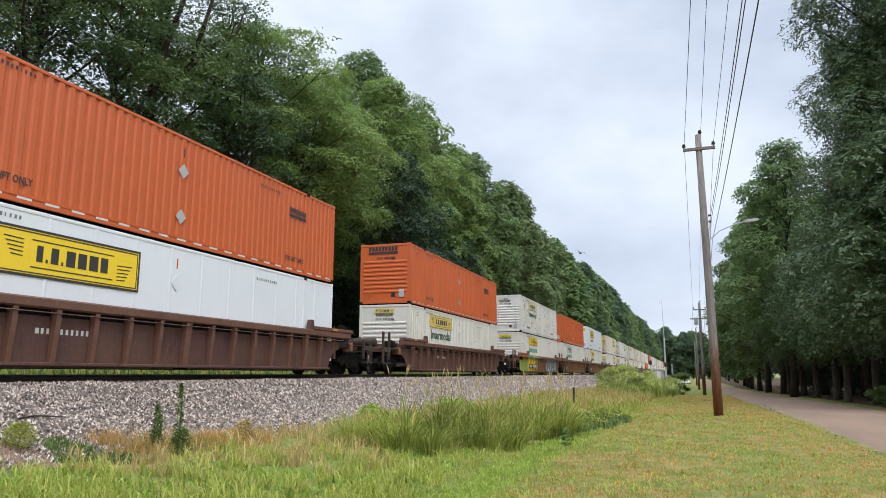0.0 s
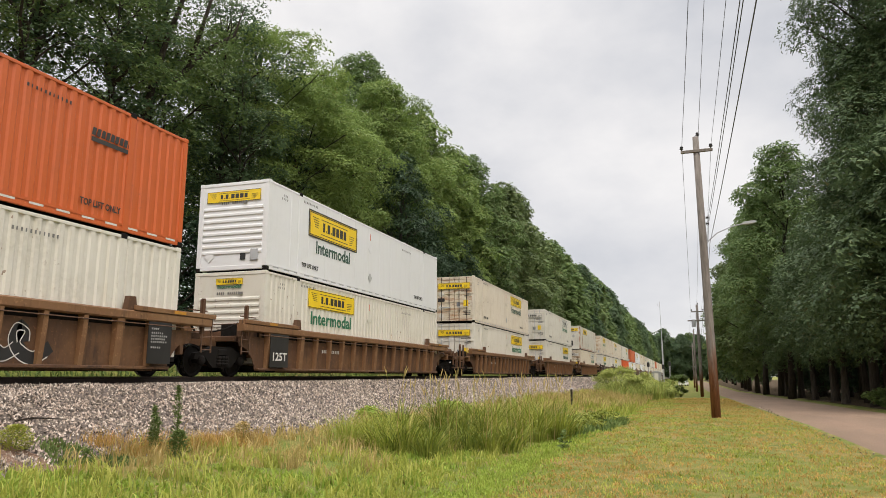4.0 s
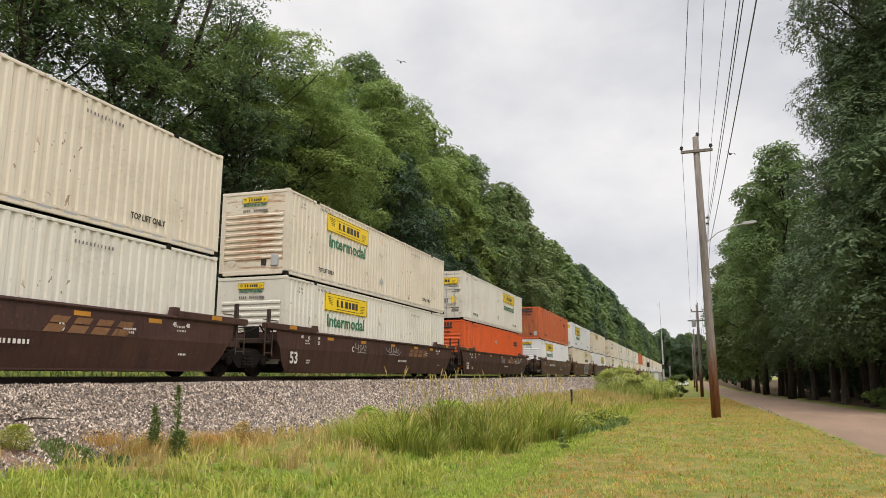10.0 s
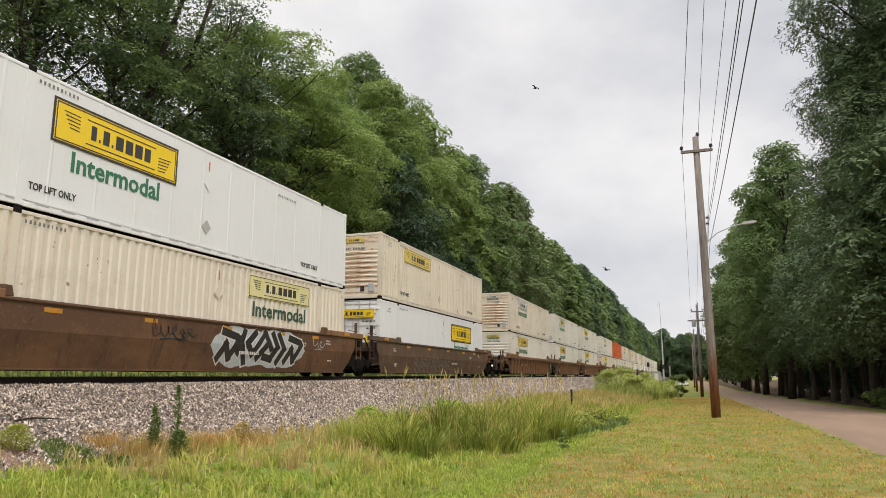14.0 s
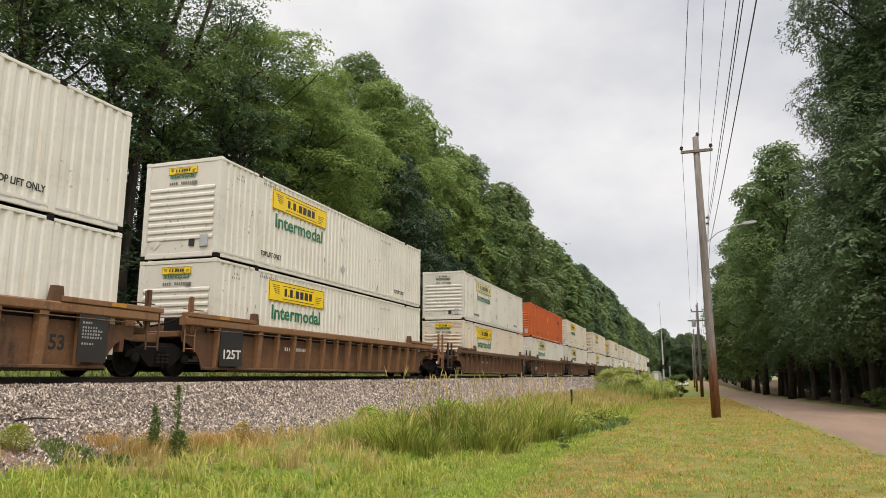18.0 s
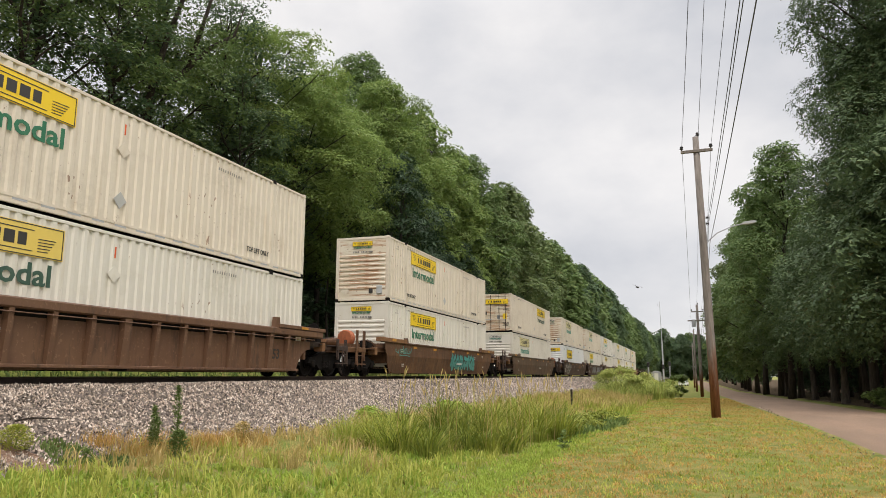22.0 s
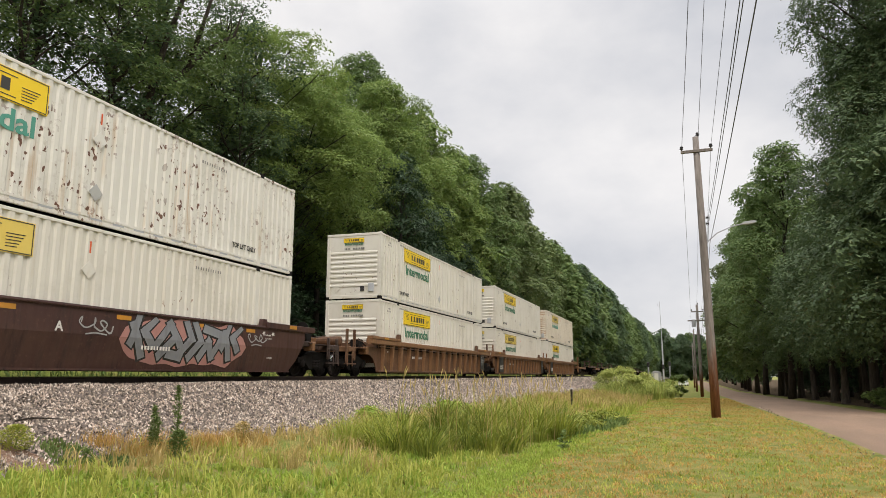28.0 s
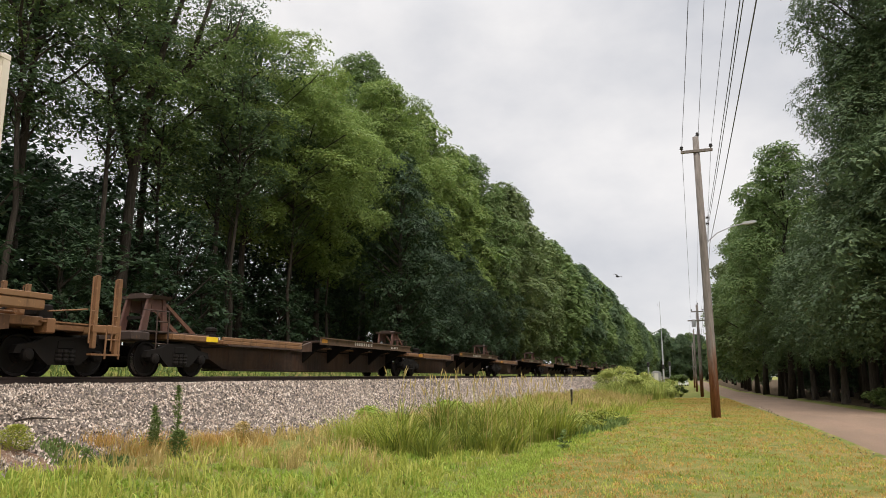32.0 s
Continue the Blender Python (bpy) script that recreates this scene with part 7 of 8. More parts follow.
def build_stones():
    rng = np.random.default_rng(7)
    n = 104000
    y = 4.5 + 62 * rng.uniform(0, 1, n) ** 1.9
    y[:14000] = 50 + 130 * rng.uniform(0, 1, 14000) ** 1.5
    x = np.where(rng.uniform(size=n) < 0.95, rng.uniform(-12.35, -8.95, n), rng.normal(-8.9, 0.22, n))
    z = np.array([max(BED(a, b), land(a, b)) for a, b in zip(x, y)])
    size = rng.uniform(0.012, 0.030, n) * (1 + y / 55)
    base = np.array([(1, 0, -0.3), (0, 1, -0.3), (-1, 0, -0.3), (0, -1, -0.3), (0.1, 0.1, 0.95)], float)
    v = base[None] * rng.uniform(0.6, 1.3, (n, 5, 1)) + rng.normal(0, 0.18, (n, 5, 3))
    a = rng.uniform(0, 6.283, n)
    ca, sa = np.cos(a)[:, None], np.sin(a)[:, None]
    vx, vy = v[:, :, 0] * ca - v[:, :, 1] * sa, v[:, :, 0] * sa + v[:, :, 1] * ca
    vz = v[:, :, 2] + rng.normal(0, 0.4, n)[:, None] * vx
    P = np.stack([vx, vy, vz], 2) * size[:, None, None] + np.stack([x, y, z + size * 0.35], 1)[:, None, :]
    tri = np.array([(0, 1, 4), (1, 2, 4), (2, 3, 4), (3, 0, 4)])
    F = (tri[None] + (np.arange(n) * 5)[:, None, None]).reshape(-1, 3)
    tagged(new("ballast_stones", quads("ballast_stones", P.reshape(-1, 3), F, MAT["stones"])), "loose crushed grey, white and pink stones on the slope", "gravel", kind="stuff")


def blades(name, rng, x, y, h, w, lean, material, label, z=None):
    """Grass blades of three triangles that bow over."""
    n = len(x)
    z = on_land(x, y) if z is None else z
    a, b = rng.uniform(0, 6.283, n), rng.uniform(0, 6.283, n)
    side = np.stack([np.cos(a), np.sin(a), np.zeros(n)], 1) * (w / 2)[:, None]
    tip = np.stack([np.cos(b), np.sin(b), np.zeros(n)], 1) * (h * lean)[:, None]
    p0 = np.stack([x, y, z - 0.01], 1)
    up = np.zeros((n, 3))
    up[:, 2] = h
    v = np.stack([p0 - side, p0 + side, p0 + up * 0.55 + tip * 0.28 - side * 0.8, p0 + up * 0.55 + tip * 0.28 + side * 0.8, p0 + up * (1 - 0.35 * np.abs(lean))[:, None] + tip], 1).reshape(-1, 3)
    f = (np.array([(0, 1, 3), (0, 3, 2), (2, 3, 4)])[None] + (np.arange(n) * 5)[:, None, None]).reshape(-1, 3)
    return tagged(new(name, quads(name, v, f, material)), label, "grass", kind="stuff")


def build_grass():
    rng = np.random.default_rng(17)
    def patch(x, y, s, k):
        return np.array([noise.noise((a * s, b * s, k)) for a, b in zip(x, y)])
    # mown lawn
    n = 68000
    y = 7.5 + 62 * rng.uniform(0, 1, n) ** 2.1
    x = rng.uniform(-5.0, 3.45, n)
    keep = patch(x, y, 0.9, 1) > -0.45
    x, y = x[keep], y[keep]
    n = len(x)
    g = 1 + y / 22
    dry = 1.5 * patch(x, y, 0.45, 6) + 0.8 * patch(x, y, 1.6, 26) + 0.14 * rng.normal(size=n) + 0.19 * (x + 1.2) > -0.02
    for sel, mat, lab in ((~dry, "grass", "short mown yellow-green lawn grass"), (dry, "dry_lawn", "dry straw-coloured patches in the lawn")):
        m = int(sel.sum())
        blades("lawn_grass", rng, x[sel], y[sel], rng.uniform(0.025, 0.065, m) * g[sel] ** 0.4, rng.uniform(0.006, 0.011, m) * g[sel], rng.uniform(0.2, 1.1, m), MAT[mat], lab)
    # coarser tufts that stand out of the lawn
    for mat, count, hi, lab in (("reed", 1100, 0.11, "small green tufts in the lawn"), ("dry_lawn", 700, 0.09, "small dry tufts in the lawn")):
        cy, cx = 8.0 + 24 * rng.uniform(0, 1, count) ** 1.6, rng.uniform(-2.6, 3.3, count)
        k = np.repeat(np.arange(count), 9)
        m = len(k)
        blades("lawn_tufts", rng, cx[k] + rng.normal(0, 0.035, m), cy[k] + rng.normal(0, 0.035, m), rng.uniform(0.04, hi, m), rng.uniform(0.007, 0.012, m) * (1 + cy[k] / 30), rng.uniform(0.3, 1.2, m), MAT[mat], lab)
    # green ribbon along the swale
    n = 15000
    y = 7.5 + 45 * rng.uniform(0, 1, n) ** 1.7
    x = rng.normal(-3.1, 0.36, n)
    blades("swale_grass", rng, x, y, rng.uniform(0.05, 0.12, n), rng.uniform(0.010, 0.018, n) * (1 + y / 24), rng.uniform(0.2, 1.0, n), MAT["vivid"], "short lush green grass along the swale")
    # rough verge: tussocks of blades
    def tussocks(name, count, per, x0, x1, y0, y1, p, lo, hi, wid, rad, material, label, test, tall=None):
        cy = y0 + (y1 - y0) * rng.uniform(0, 1, count) ** p
        cx = rng.uniform(x0, x1, count)
        ok = test(cx, cy)
        cx, cy = cx[ok], cy[ok]
        k = np.repeat(np.arange(len(cx)), per)
        x, y = cx[k] + rng.normal(0, rad, len(k)), cy[k] + rng.normal(0, rad, len(k))
        size = rng.uniform(0.6, 1.3, len(cx))[k]
        h = rng.uniform(lo, hi, len(k)) * size * (1.0 if tall is None else tall(cx, cy)[k])
        blades(name, rng, x, y, h, rng.uniform(0.7, 1.3, len(k)) * wid * (1 + y / 30), rng.uniform(0.1, 1.0, len(k)), MAT[material], label)
    def dryness(x, y):
        return (x + 6.6) * 0.24 - 0.09 * np.clip(y - 24, 0, 12) - 0.25 * np.clip(10.2 - y, -1, 3) * -1.0 * (x > -8.6) + 0.9 * patch(x, y, 0.5, 9)
    foot = lambda x, y: (((x + 9.0) / 0.85) ** 2 + ((y - 8.1) / 0.5) ** 2 > 0.9) & (x > -8.95 + 0.45 * patch(y * 0 + 1, y, 0.45, 2))
    def reach(x, y):
        return ((x + 4.75 - 0.20 * (y - 18.4)) / 1.35) ** 2 + ((y - 18.4) / 5.0) ** 2 + 0.6 * patch(x, y, 0.9, 12)
    def stand(x, y):
        return reach(x, y) < 1
    tussocks("verge_grass", 1500, 14, -9.3, -3.9, 6.0, 60, 1.8, 0.12, 0.42, 0.013, 0.07, "straw", "dry buff-coloured rough grass at the ballast's foot", lambda x, y: foot(x, y) & ~stand(x, y) & (dryness(x, y) < 0.05))
    tussocks("verge_grass", 1500, 14, -9.3, -3.7, 6.0, 60, 1.8, 0.10, 0.34, 0.015, 0.07, "reed", "rough unmown green grass of the verge", lambda x, y: foot(x, y) & ~stand(x, y) & (dryness(x, y) > -0.25))
    tussocks("verge_weeds", 1500, 14, -9.0, -4.0, 6.0, 30, 1.6, 0.05, 0.16, 0.024, 0.09, "vivid", "fresh bright green low weeds and grass", lambda x, y: foot(x, y) & (dryness(x, y) > 0.18))
    tussocks("low_weeds", 260, 16, -9.8, -8.0, 8.2, 9.8, 1.0, 0.05, 0.15, 0.022, 0.09, "weed", "low bluish-green weeds creeping onto the stones", lambda x, y: ((x + 8.8) / 0.75) ** 2 + ((y - 8.95) / 0.42) ** 2 + 0.5 * patch(x, y, 1.5, 41) < 1)
    tussocks("brown_grass", 260, 26, -9.7, -7.2, 9.6, 12.6, 1.0, 0.14, 0.36, 0.007, 0.12, "dry_lawn", "fine fluffy brown dead grass at the ballast's foot", lambda x, y: (np.abs(x + 8.75 - 0.28 * (y - 10.5)) < 0.55 + 0.3 * patch(x, y, 1.2, 43)))
    # the stand of tall rank grass: fountains of arching blades
    def fountains(name, count, per, x0, x1, y0, y1, lo, hi, wid, rad, material, label, test, tall):
        cx, cy = rng.uniform(x0, x1, count), rng.uniform(y0, y1, count)
        ok = test(cx, cy)
        cx, cy = cx[ok], cy[ok]
        grow = tall(cx, cy) * rng.uniform(0.75, 1.25, len(cx))
        k = np.repeat(np.arange(len(cx)), per)
        n = len(k)
        a, q = rng.uniform(0, 6.283, n), rng.uniform(0, 1, n) ** 0.6
        base = np.stack([cx[k] + rad * q * np.cos(a), cy[k] + rad * q * np.sin(a)], 1)
        z = on_land(base[:, 0], base[:, 1]) - 0.01
        h = rng.uniform(lo, hi, n) * grow[k]
        lean = np.clip(0.12 + 0.70 * q * rng.uniform(0.4, 1.5, n), 0, 1.0)
        b = a + rng.normal(0, 0.5, n)
        out = np.stack([np.cos(b), np.sin(b)], 1)
        c = rng.uniform(0, 6.283, n)
        side = np.stack([np.cos(c), np.sin(c)], 1) * (rng.uniform(0.6, 1.3, n) * wid)[:, None]
        rows = []
        for t, wv in ((0.0, 0.7), (0.3, 1.0), (0.6, 0.85), (0.85, 0.5), (1.0, 0.06)):
            xy = base + out * (h * lean * t ** 1.9)[:, None]
            up = z + h * (t - lean * 0.62 * t ** 3.2)
            for sg in (-0.5, 0.5):
                rows.append(np.concatenate([xy + side * sg * wv, up[:, None]], 1))
        v = np.stack(rows, 1).reshape(-1, 3)
        f = (np.array([(2 * i, 2 * i + 1, 2 * i + 3, 2 * i + 2) for i in range(4)])[None] + (np.arange(n) * 10)[:, None, None]).reshape(-1, 4)
        return tagged(new(name, quads(name, v, f, MAT[material])), label, "grass", kind="stuff")
    def tall(x, y):
        return np.clip(1.10 - 0.45 * np.clip(reach(x, y), 0, 1) + 0.45 * patch(x, y, 0.7, 21), 0.45, 1.3)
    fountains("tall_grass", 190, 84, -7.4, -1.9, 13.2, 24, 0.45, 1.30, 0.022, 0.24, "rank", "dense stand of tall arching green grass", stand, tall)
    fountains("tall_grass", 42, 20, -7.4, -1.9, 13.2, 24, 0.45, 1.10, 0.009, 0.20, "straw", "dry stems among the tall grass", stand, tall)
    def bright(x, y):
        return ((x + 6.35) / 0.75) ** 2 + ((y - 14.3) / 1.3) ** 2 < 1
    fountains("tall_grass", 60, 60, -7.3, -5.4, 12.8, 15.9, 0.45, 1.0, 0.012, 0.16, "reed", "bright yellow-green clump of upright grass", bright, lambda x, y: 0.9 + 0.2 * patch(x, y, 0.9, 5))
    # dry strip and lush weeds between the stand and the far bushes
    tussocks("dry_grass", 520, 18, -8.6, -2.4, 40, 70, 1.0, 0.30, 0.75, 0.014, 0.16, "straw", "tall dry straw-coloured grass strip", lambda x, y: x < -2.2 - 0.012 * y + 0.5 * patch(x, y, 0.4, 31))
    tussocks("dry_grass", 240, 14, -8.6, -2.2, 30, 70, 1.0, 0.25, 0.75, 0.018, 0.18, "reed", "green blades in the dry grass strip", lambda x, y: x < -2.2 - 0.01 * y)
    tussocks("lush_weeds", 330, 22, -4.8, -1.7, 21, 31, 1.0, 0.10, 0.34, 0.026, 0.14, "weed", "lush green weeds beside the tall grass", lambda x, y: (((x + 3.15) / 0.95) ** 2 + ((y - 25.5) / 4.0) ** 2 + 0.5 * patch(x, y, 0.8, 33)) < 1)
    tussocks("feathery_bushes", 150, 34, -7.4, -1.2, 66, 82, 1.0, 0.8, 2.0, 0.018, 0.22, "bush", "feathery light yellow-green bushes between lane and track", lambda x, y: (((x + 4.3) / 3.1) ** 2 + ((y - 74) / 8.0) ** 2 + 0.5 * patch(x, y, 0.5, 35)) < 1)
    # seed stalks
    mb = MB()
    rr = random.Random(3)
    for i in range(120):
        a, q = rr.uniform(0, 6.283), rr.random() ** 0.5
        x0, y0 = -4.75 + 1.4 * q * math.cos(a) + 0.7 * q * math.sin(a), 18.6 + 4.8 * q * math.sin(a)
        z0, h = land(x0, y0), rr.uniform(1.15, 1.75)
        dx, dy = rr.uniform(-0.22, 0.22), rr.uniform(-0.22, 0.22)
        mb.tube([(x0, y0, z0), (x0 + dx * 0.4, y0 + dy * 0.4, z0 + h * 0.6), (x0 + dx, y0 + dy, z0 + h)], [0.006, 0.005, 0.003], 3, False)
        mb.tube([(x0 + dx * 0.85, y0 + dy * 0.85, z0 + h * 0.9), (x0 + dx, y0 + dy, z0 + h * 0.97), (x0 + dx * 1.25, y0 + dy * 1.25, z0 + h * 1.04)], [0.004, 0.016, 0.003], 4, False)
    ob = new("seed_stalks", mb.mesh("seed_stalks"))
    ob.data.materials.append(MAT["straw"])
    tagged(ob, "thin straw-coloured seed stalks above the tall grass", "grass", kind="stuff")
    # a fringe of green beyond the track
    n = 9000
    x, y = rng.uniform(-19.8, -16.8, n), 2 + 110 * rng.uniform(0, 1, n) ** 1.5
    blades("trackside_grass", rng, x, y, rng.uniform(0.12, 0.34, n), rng.uniform(0.03, 0.06, n), rng.uniform(0.2, 0.8, n), MAT["weed"], "green low growth along the far side of the track")


def weed_plant(x, y, h, n, material, label, name="weed", leaf=(0.12, 0.018), width=0.13):
    rng = np.random.default_rng(int(1000 + 37 * abs(x) + 11 * y))
    ob = thing(name, label, "weed", "weeds along the track", m=pose(x, y, float(on_land([x], [y])[0]) - 0.02))
    part("stem", MB().tube([(0, 0, 0), (0.02, 0.01, h * 0.5), (0.0, 0.03, h)], [0.012, 0.009, 0.003], 6), MAT["weed"], ob)
    z = rng.uniform(0.06, 1.0, n) ** 0.8 * h
    a = rng.uniform(0, 6.283, n)
    prof = width * np.sin(np.pi * np.clip(z / h * 0.9 + 0.08, 0, 1)) ** 0.5 * rng.uniform(0.3, 1, n)
    pos = np.stack([prof * np.cos(a), prof * np.sin(a), z], 1)
    nrm = np.stack([-np.cos(a) * 0.5, -np.sin(a) * 0.5, np.ones(n)], 1) + rng.normal(0, 0.35, (n, 3))
    nrm /= np.linalg.norm(nrm, axis=1, keepdims=True)
    v, f = leaf_quads(rng, pos, nrm, *leaf)
    c = new("foliage", quads("foliage", v, f, MAT[material]))
    c.parent = ob


def shrub(x, y, h, r, n, material, label, leaf=(0.12, 0.07)):
    rng = np.random.default_rng(int(500 + 31 * abs(x) + 7 * y))
    ob = thing("shrub", label, "shrub", "shrubs", m=pose(x, y, float(on_land([x], [y])[0]) - 0.03))
    mb = MB()
    clumps = []
    for i in range(14):
        a, u = rng.uniform(0, 6.283), rng.uniform(0.25, 1)
        q = r * rng.uniform(0.2, 0.95) * math.sin(math.pi * (0.25 + 0.7 * u)) ** 0.5
        p = (q * math.cos(a), q * math.sin(a), h * u * rng.uniform(0.75, 1.0))
        mb.tube([(0, 0, 0), (p[0] * 0.4, p[1] * 0.4, p[2] * 0.55), p], [0.02, 0.012, 0.004], 4, False)
        clumps.append((*p, 0.34 * r * rng.uniform(0.7, 1.3)))
    part("stem", mb, MAT["bark"], ob)
    c = new("foliage", crown_mesh("foliage", rng, clumps, n // 14, leaf[0], leaf[1], MAT[material], 0.1))
    c.parent = ob


def bare_patch():
    """A small bare place with a ragged edge and a scatter of crumbs."""
    n = 40
    v = [(-9.0, 8.15, land(-9.0, 8.15) + 0.05)]
    for k, z in ((0.55, 0.04), (1.0, -0.02)):
        for i in range(n):
            a = 2 * math.pi * i / n
            r = k * (1 + 0.28 * noise.noise((math.cos(a) * 2, math.sin(a) * 2, 9)))
            x, y = -9.0 + 0.8 * r * math.cos(a), 8.15 + 0.4 * r * math.sin(a)
            v.append((x, y, float(on_land([x], [y])[0]) + z))
    f = [(0, 1 + i, 1 + (i + 1) % n) for i in range(n)]
    f += [(1 + i, 1 + n + i, 1 + n + (i + 1) % n, 1 + (i + 1) % n) for i in range(n)]
    me = bpy.data.meshes.new("soil_patch")
    me.from_pydata(v, [], f)
    me.materials.append(MAT["soil"])
    tagged(new("soil_patch", me), "bare reddish-brown soil patch between weeds and stones", "ground", kind="structure")


build_stones()
build_grass()
bare_patch()
weed_plant(-8.75, 10.35, 0.84, 380, "weed", "slender dark green spire-like weed in the stones", width=0.09)
weed_plant(-8.62, 10.25, 0.66, 260, "weed", "slender dark green spire-like weed in the stones")
weed_plant(-8.2, 10.25, 1.2, 420, "weed", "slender tall green weed at the ballast's foot", width=0.075)
weed_plant(-8.05, 10.15, 0.48, 500, "weed", "low bushy green weed at the ballast's foot", width=0.2)
weed_plant(-8.15, 12.1, 0.46, 420, "straw", "dry buff-coloured weed tuft at the ballast's foot", width=0.22)
weed_plant(-9.42, 8.22, 0.40, 900, "reed", "round green weed tuft among the stones", width=0.27, leaf=(0.09, 0.016))
weed_plant(-2.72, 16.8, 0.44, 46, "weed", "small dark green broadleaf seedling on the mown edge", width=0.15, leaf=(0.13, 0.08))
for x, y in ((-3.35, 23.6), (-3.0, 25.4), (-2.9, 27.4)):
    shrub(x, y, 0.50, 0.85, 1500, "rank", "low lush green weeds beside the tall grass", (0.11, 0.05))
shrub(-8.7, 19.5, 0.42, 0.9, 1400, "vivid", "low spreading yellow-green vine on the stones", (0.10, 0.07))
shrub(-8.2, 25.0, 0.45, 1.0, 1200, "vivid", "low spreading yellow-green vine on the stones", (0.11, 0.07))
for x, y, h, r, m in ((-6.4, 73, 2.5, 2.0, "bush"), (-5.0, 70, 2.0, 1.8, "bush"), (-4.2, 76, 2.5, 1.9, "bush"), (-2.9, 72, 1.7, 1.6, "bush"), (-1.9, 77, 1.4, 1.4, "bush"), (-8.2, 84, 2.2, 2.2, "bush"), (-0.55, 78, 1.9, 1.25, "weed")):
    shrub(x, y, h * 1.2, r * 1.1, 4200, m, "tangled light green bush between lane and track" if m != "weed" else "rounded dark green bush on the lane's verge", (0.22, 0.07))
shrub(9.75, 42.6, 1.2, 1.2, 2600, "weed", "leafy green bush at the lane's far edge", (0.16, 0.08))
shrub(10.6, 40.6, 1.3, 1.3, 2600, "weed", "leafy green bush at the lane's far edge", (0.16, 0.08))


# ---- far lineside equipment and small things ----
def lineside():
    ob = thing("radio_mast", "slender grey steel radio mast beside the line", "mast", m=pose(-6.2, 225, 0.6))
    part("lower_shaft", MB().tube([(0, 0, 0), (0, 0, 11.5)], [0.24, 0.20], 12), MAT["galv"], ob)
    part("upper_shaft", MB().tube([(0, 0, 11.5), (-0.1, 0, 23.2)], [0.11, 0.06], 8), MAT["galv"], ob)
    part("antenna", MB().tube([(-0.1, 0, 21.8), (-0.75, 0, 21.9), (-0.8, 0, 22.6)], 0.03, 5), MAT["galv"], ob)
    ob = thing("relay_cabinet", "pale grey steel relay cabinet beside the line", "cabinet", m=pose(-6.6, 180, 0.15))
    part("cabinet_body", MB().box(-1.1, 1.1, -0.8, 0.8, 0.0, 2.3, 0.04), MAT["galv"], ob)
    part("cabinet_roof", MB().prism([(-1.25, 2.3), (1.25, 2.3), (0, 2.6)], "y", -0.95, 0.95), MAT["galv"], ob)
    part("cabinet_door", MB().box(-0.45, 0.45, -0.84, -0.80, 0.2, 2.0, 0.01), MAT["blank"], ob)
    for x, y, h in ((-8.0, 172, 4.6), (-3.6, 186, 5.0), (-4.9, 178, 4.2)):
        ob = thing("railway_signal", "unlit grey trackside signal on a mast", "signal", "signals", m=pose(x, y, 0.1))
        part("signal_post", MB().tube([(0, 0, 0), (0, 0, h)], 0.09, 10), MAT["galv"], ob)
        part("signal_head", MB().box(-0.28, 0.28, -0.15, 0.05, h - 1.1, h - 0.1, 0.05), MAT["plate"], ob)
        for k in range(2):
            part("lens_hood", MB().tube([(0, -0.15, h - 0.38 - 0.45 * k), (0, -0.38, h - 0.38 - 0.45 * k)], 0.11, 10), MAT["plate"], ob)
        part("ladder", MB().tube([(-0.18, 0.12, 0), (-0.18, 0.12, h - 1)], 0.02, 5).tube([(0.18, 0.12, 0), (0.18, 0.12, h - 1)], 0.02, 5).box(-0.18, 0.18, 0.11, 0.13, h * 0.3, h * 0.3 + 0.03).box(-0.18, 0.18, 0.11, 0.13, h * 0.5, h * 0.5 + 0.03), MAT["galv"], ob)
    # a distant parked pickup
    ob = thing("parked_truck", "small distant white pickup parked by the lane", "vehicle", m=pose(-0.6, 205, land(-0.6, 205), 0, 0, 80))
    part("body", MB().prism([(-2.6, 0.45), (2.6, 0.45), (2.65, 0.95), (1.3, 1.05), (0.7, 1.75), (-0.7, 1.78), (-1.0, 1.08), (-2.6, 1.05)], "y", -0.9, 0.9), MAT["bright"], ob)
    part("window", MB().prism([(-0.6, 1.15), (1.0, 1.12), (0.6, 1.65), (-0.55, 1.68)], "y", -0.905, 0.905), MAT["plate"], ob)
    for x in (-1.7, 1.7):
        for s in (-0.88, 0.66):
            part("tyre", MB().lathe([(0.2, 0), (0.36, 0.0), (0.38, 0.05), (0.38, 0.17), (0.36, 0.22), (0.2, 0.22)], "y", 16, (x, s, 0.38)), MAT["plate"], ob)
    # short marker stakes on the bank
    for x, y in ((-6.0, 40.0),):
        ob = thing("marker_post", "short dark wooden marker post in the weeds", "post", "marker posts", m=pose(x, y, land(x, y)))
        part("shaft", MB().box(-0.05, 0.05, -0.05, 0.05, -0.1, 0.95, 0.01), MAT["bark"], ob)
        part("cap", MB().box(-0.06, 0.06, -0.06, 0.06, 0.95, 0.99, 0.01), MAT["galv"], ob)
    # small litter on the lane's edge and a fallen stick on the stones
    ob = new("stick", MB().tube([(0, 0, 0), (0.25, 0.1, 0.05), (0.7, 0.35, 0.02)], [0.018, 0.014, 0.006], 6).mesh("stick"))
    ob.data.materials.append(MAT["bark"])
    ob.matrix_basis = pose(-10.25, 8.9, 0.83)
    tagged(ob, "thin dark fallen stick lying on the stones", "stick")
    rng = random.Random(8)
    mb = MB()
    for i in range(90):
        y = 10 + 30 * rng.random()
        r = rng.uniform(0.012, 0.03)
        x = 3.36 + rng.gauss(0.04, 0.10)
        mb.tube([(x, y, 0.0), (x + r * 0.4, y + r, r * 0.8)], [r, r * 0.4], 5)
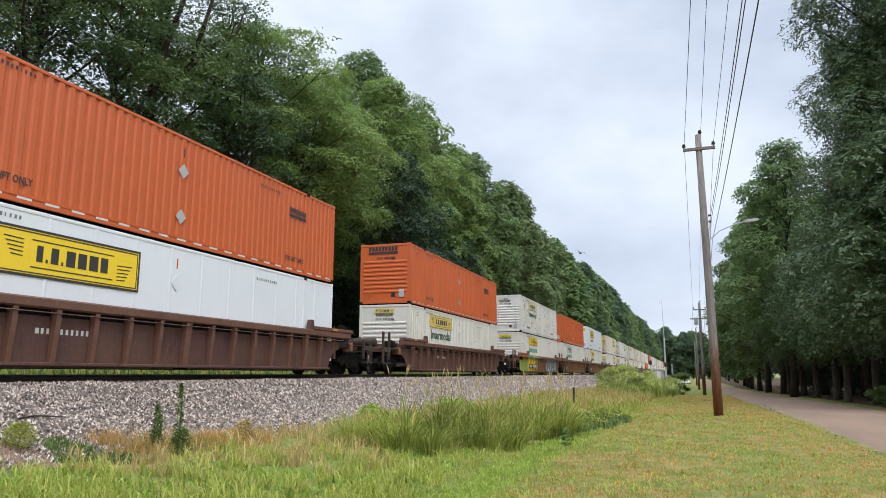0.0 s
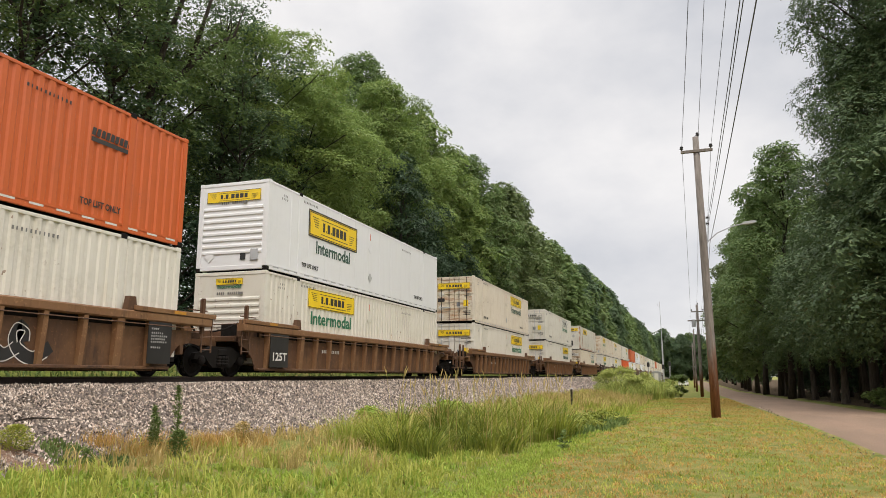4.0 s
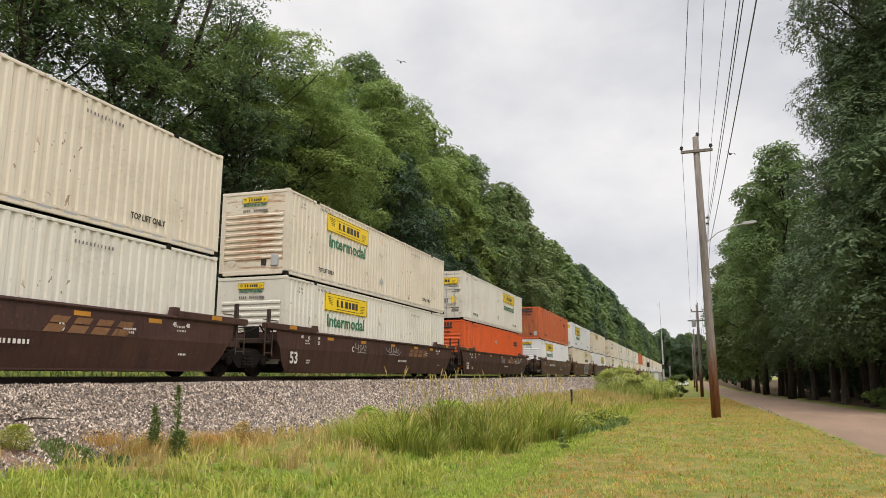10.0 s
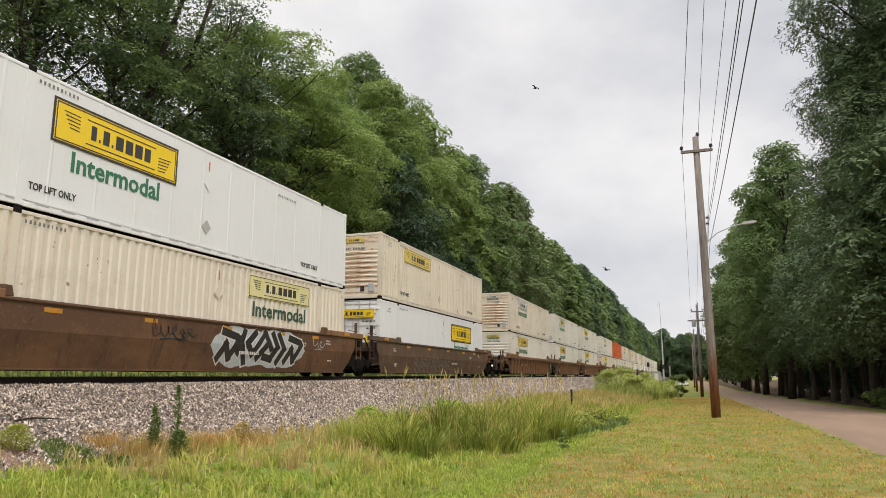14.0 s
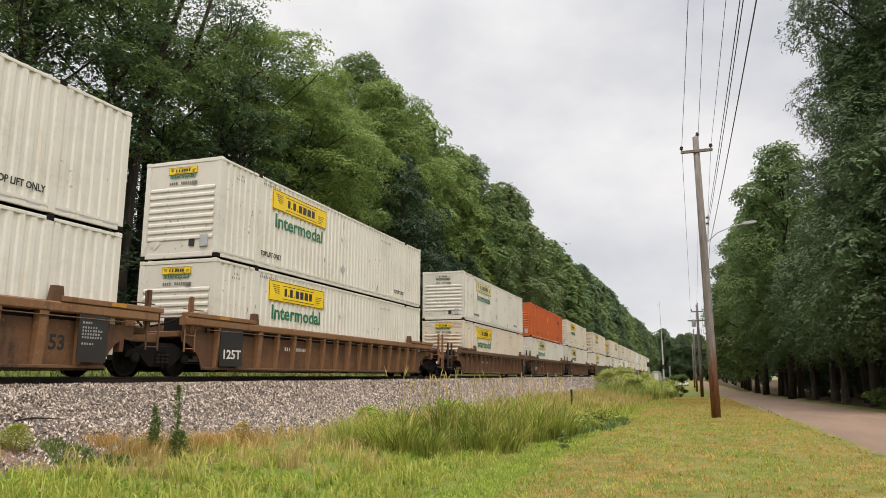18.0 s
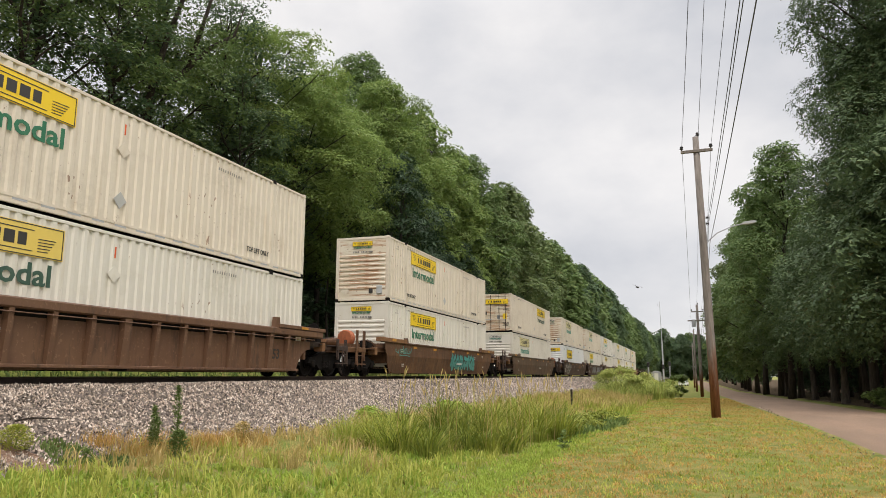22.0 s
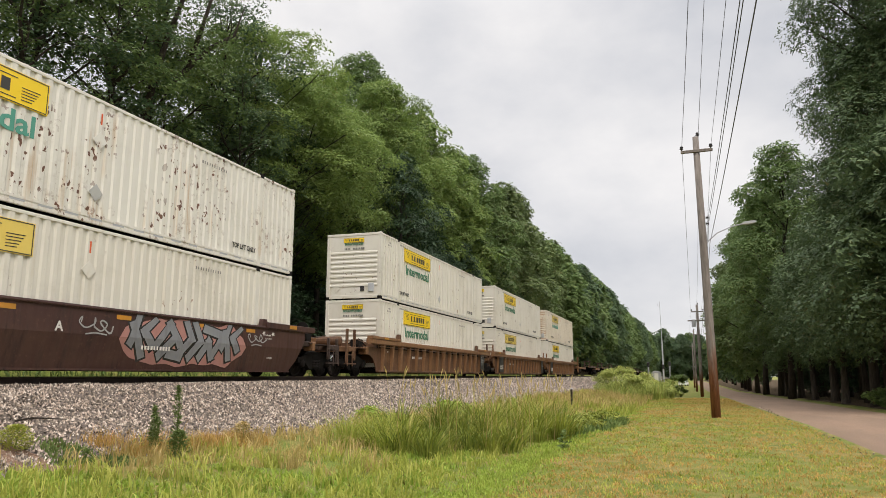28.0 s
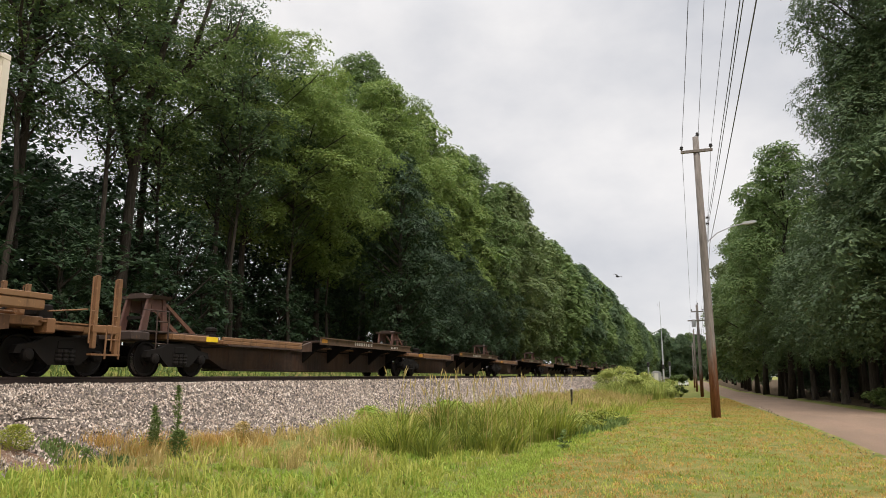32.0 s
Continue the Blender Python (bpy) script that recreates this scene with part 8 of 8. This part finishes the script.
    ob = new("edge_rubble", mb.mesh("edge_rubble"))
    ob.data.materials.append(MAT["stones"])
    tagged(ob, "pale broken crumbs along the asphalt's edge", "gravel", kind="stuff")


lineside()


# ---- birds over the track: (seconds, place) of two swallows on the wing ----
def bird(label):
    ob = thing("bird", label, "bird", "swallows in the air")
    part("body", MB().lathe([(0.004, -0.09), (0.018, -0.06), (0.024, 0.0), (0.014, 0.05), (0.004, 0.08)], "y", 10), MAT["plate"], ob)
    for s in (-1, 1):
        part("wing", MB().poly([(s * 0.015, -0.04, 0.01), (s * 0.09, -0.05, 0.04), (s * 0.17, 0.03, 0.03), (s * 0.08, 0.005, 0.035), (s * 0.015, 0.02, 0.01)]), MAT["plate"], ob)
    part("tail", MB().poly([(0, 0.06, 0), (-0.03, 0.13, 0), (0, 0.10, 0), (0.03, 0.13, 0)]), MAT["plate"], ob)
    return ob


FLIGHTS = (("small dark swallow gliding above the track", [(0, -2.6, 19.3, 4.8), (3, -5.4, 18.0, 6.6), (6, -4.4, 18.6, 7.9), (7, -2.0, 19.5, 5.0), (8, -0.1, 19.8, 4.5), (11, 1.6, 19.7, 8.4), (14, -1.9, 19.6, 4.4), (16, -3.4, 19.0, 5.6), (18, -2.9, 19.2, 5.1), (22, -1.1, 19.7, 3.9), (26, -4.0, 18.5, 6.0), (29, -2.4, 19.4, 4.4), (31, -1.5, 19.6, 3.6), (32, -1.6, 19.6, 4.2)]),
           ("small dark swallow turning above the trees", [(0, -9.0, 17.0, 11.0), (4, -11.0, 15.5, 10.0), (8, -9.3, 16.8, 9.9), (11, -6.0, 18.0, 10.5), (14, -3.6, 18.9, 9.6), (17, -7.0, 17.6, 9.0), (20, -5.6, 18.3, 6.8), (25, -9.0, 17.0, 10.0), (32, -12.0, 15.0, 11.0)]))
BIRDS = [(bird(lab), rows) for lab, rows in FLIGHTS]


def motions():
    for ob, s, x, z, turn in KEYED:
        walk(ob, train_rows(s, x, z, turn))
    for ob, rows in BIRDS:
        walk(ob, [(t, pose(x, y, z, 8, 12, 35 + 20 * math.sin(t))) for t, x, y, z in rows])


motions()
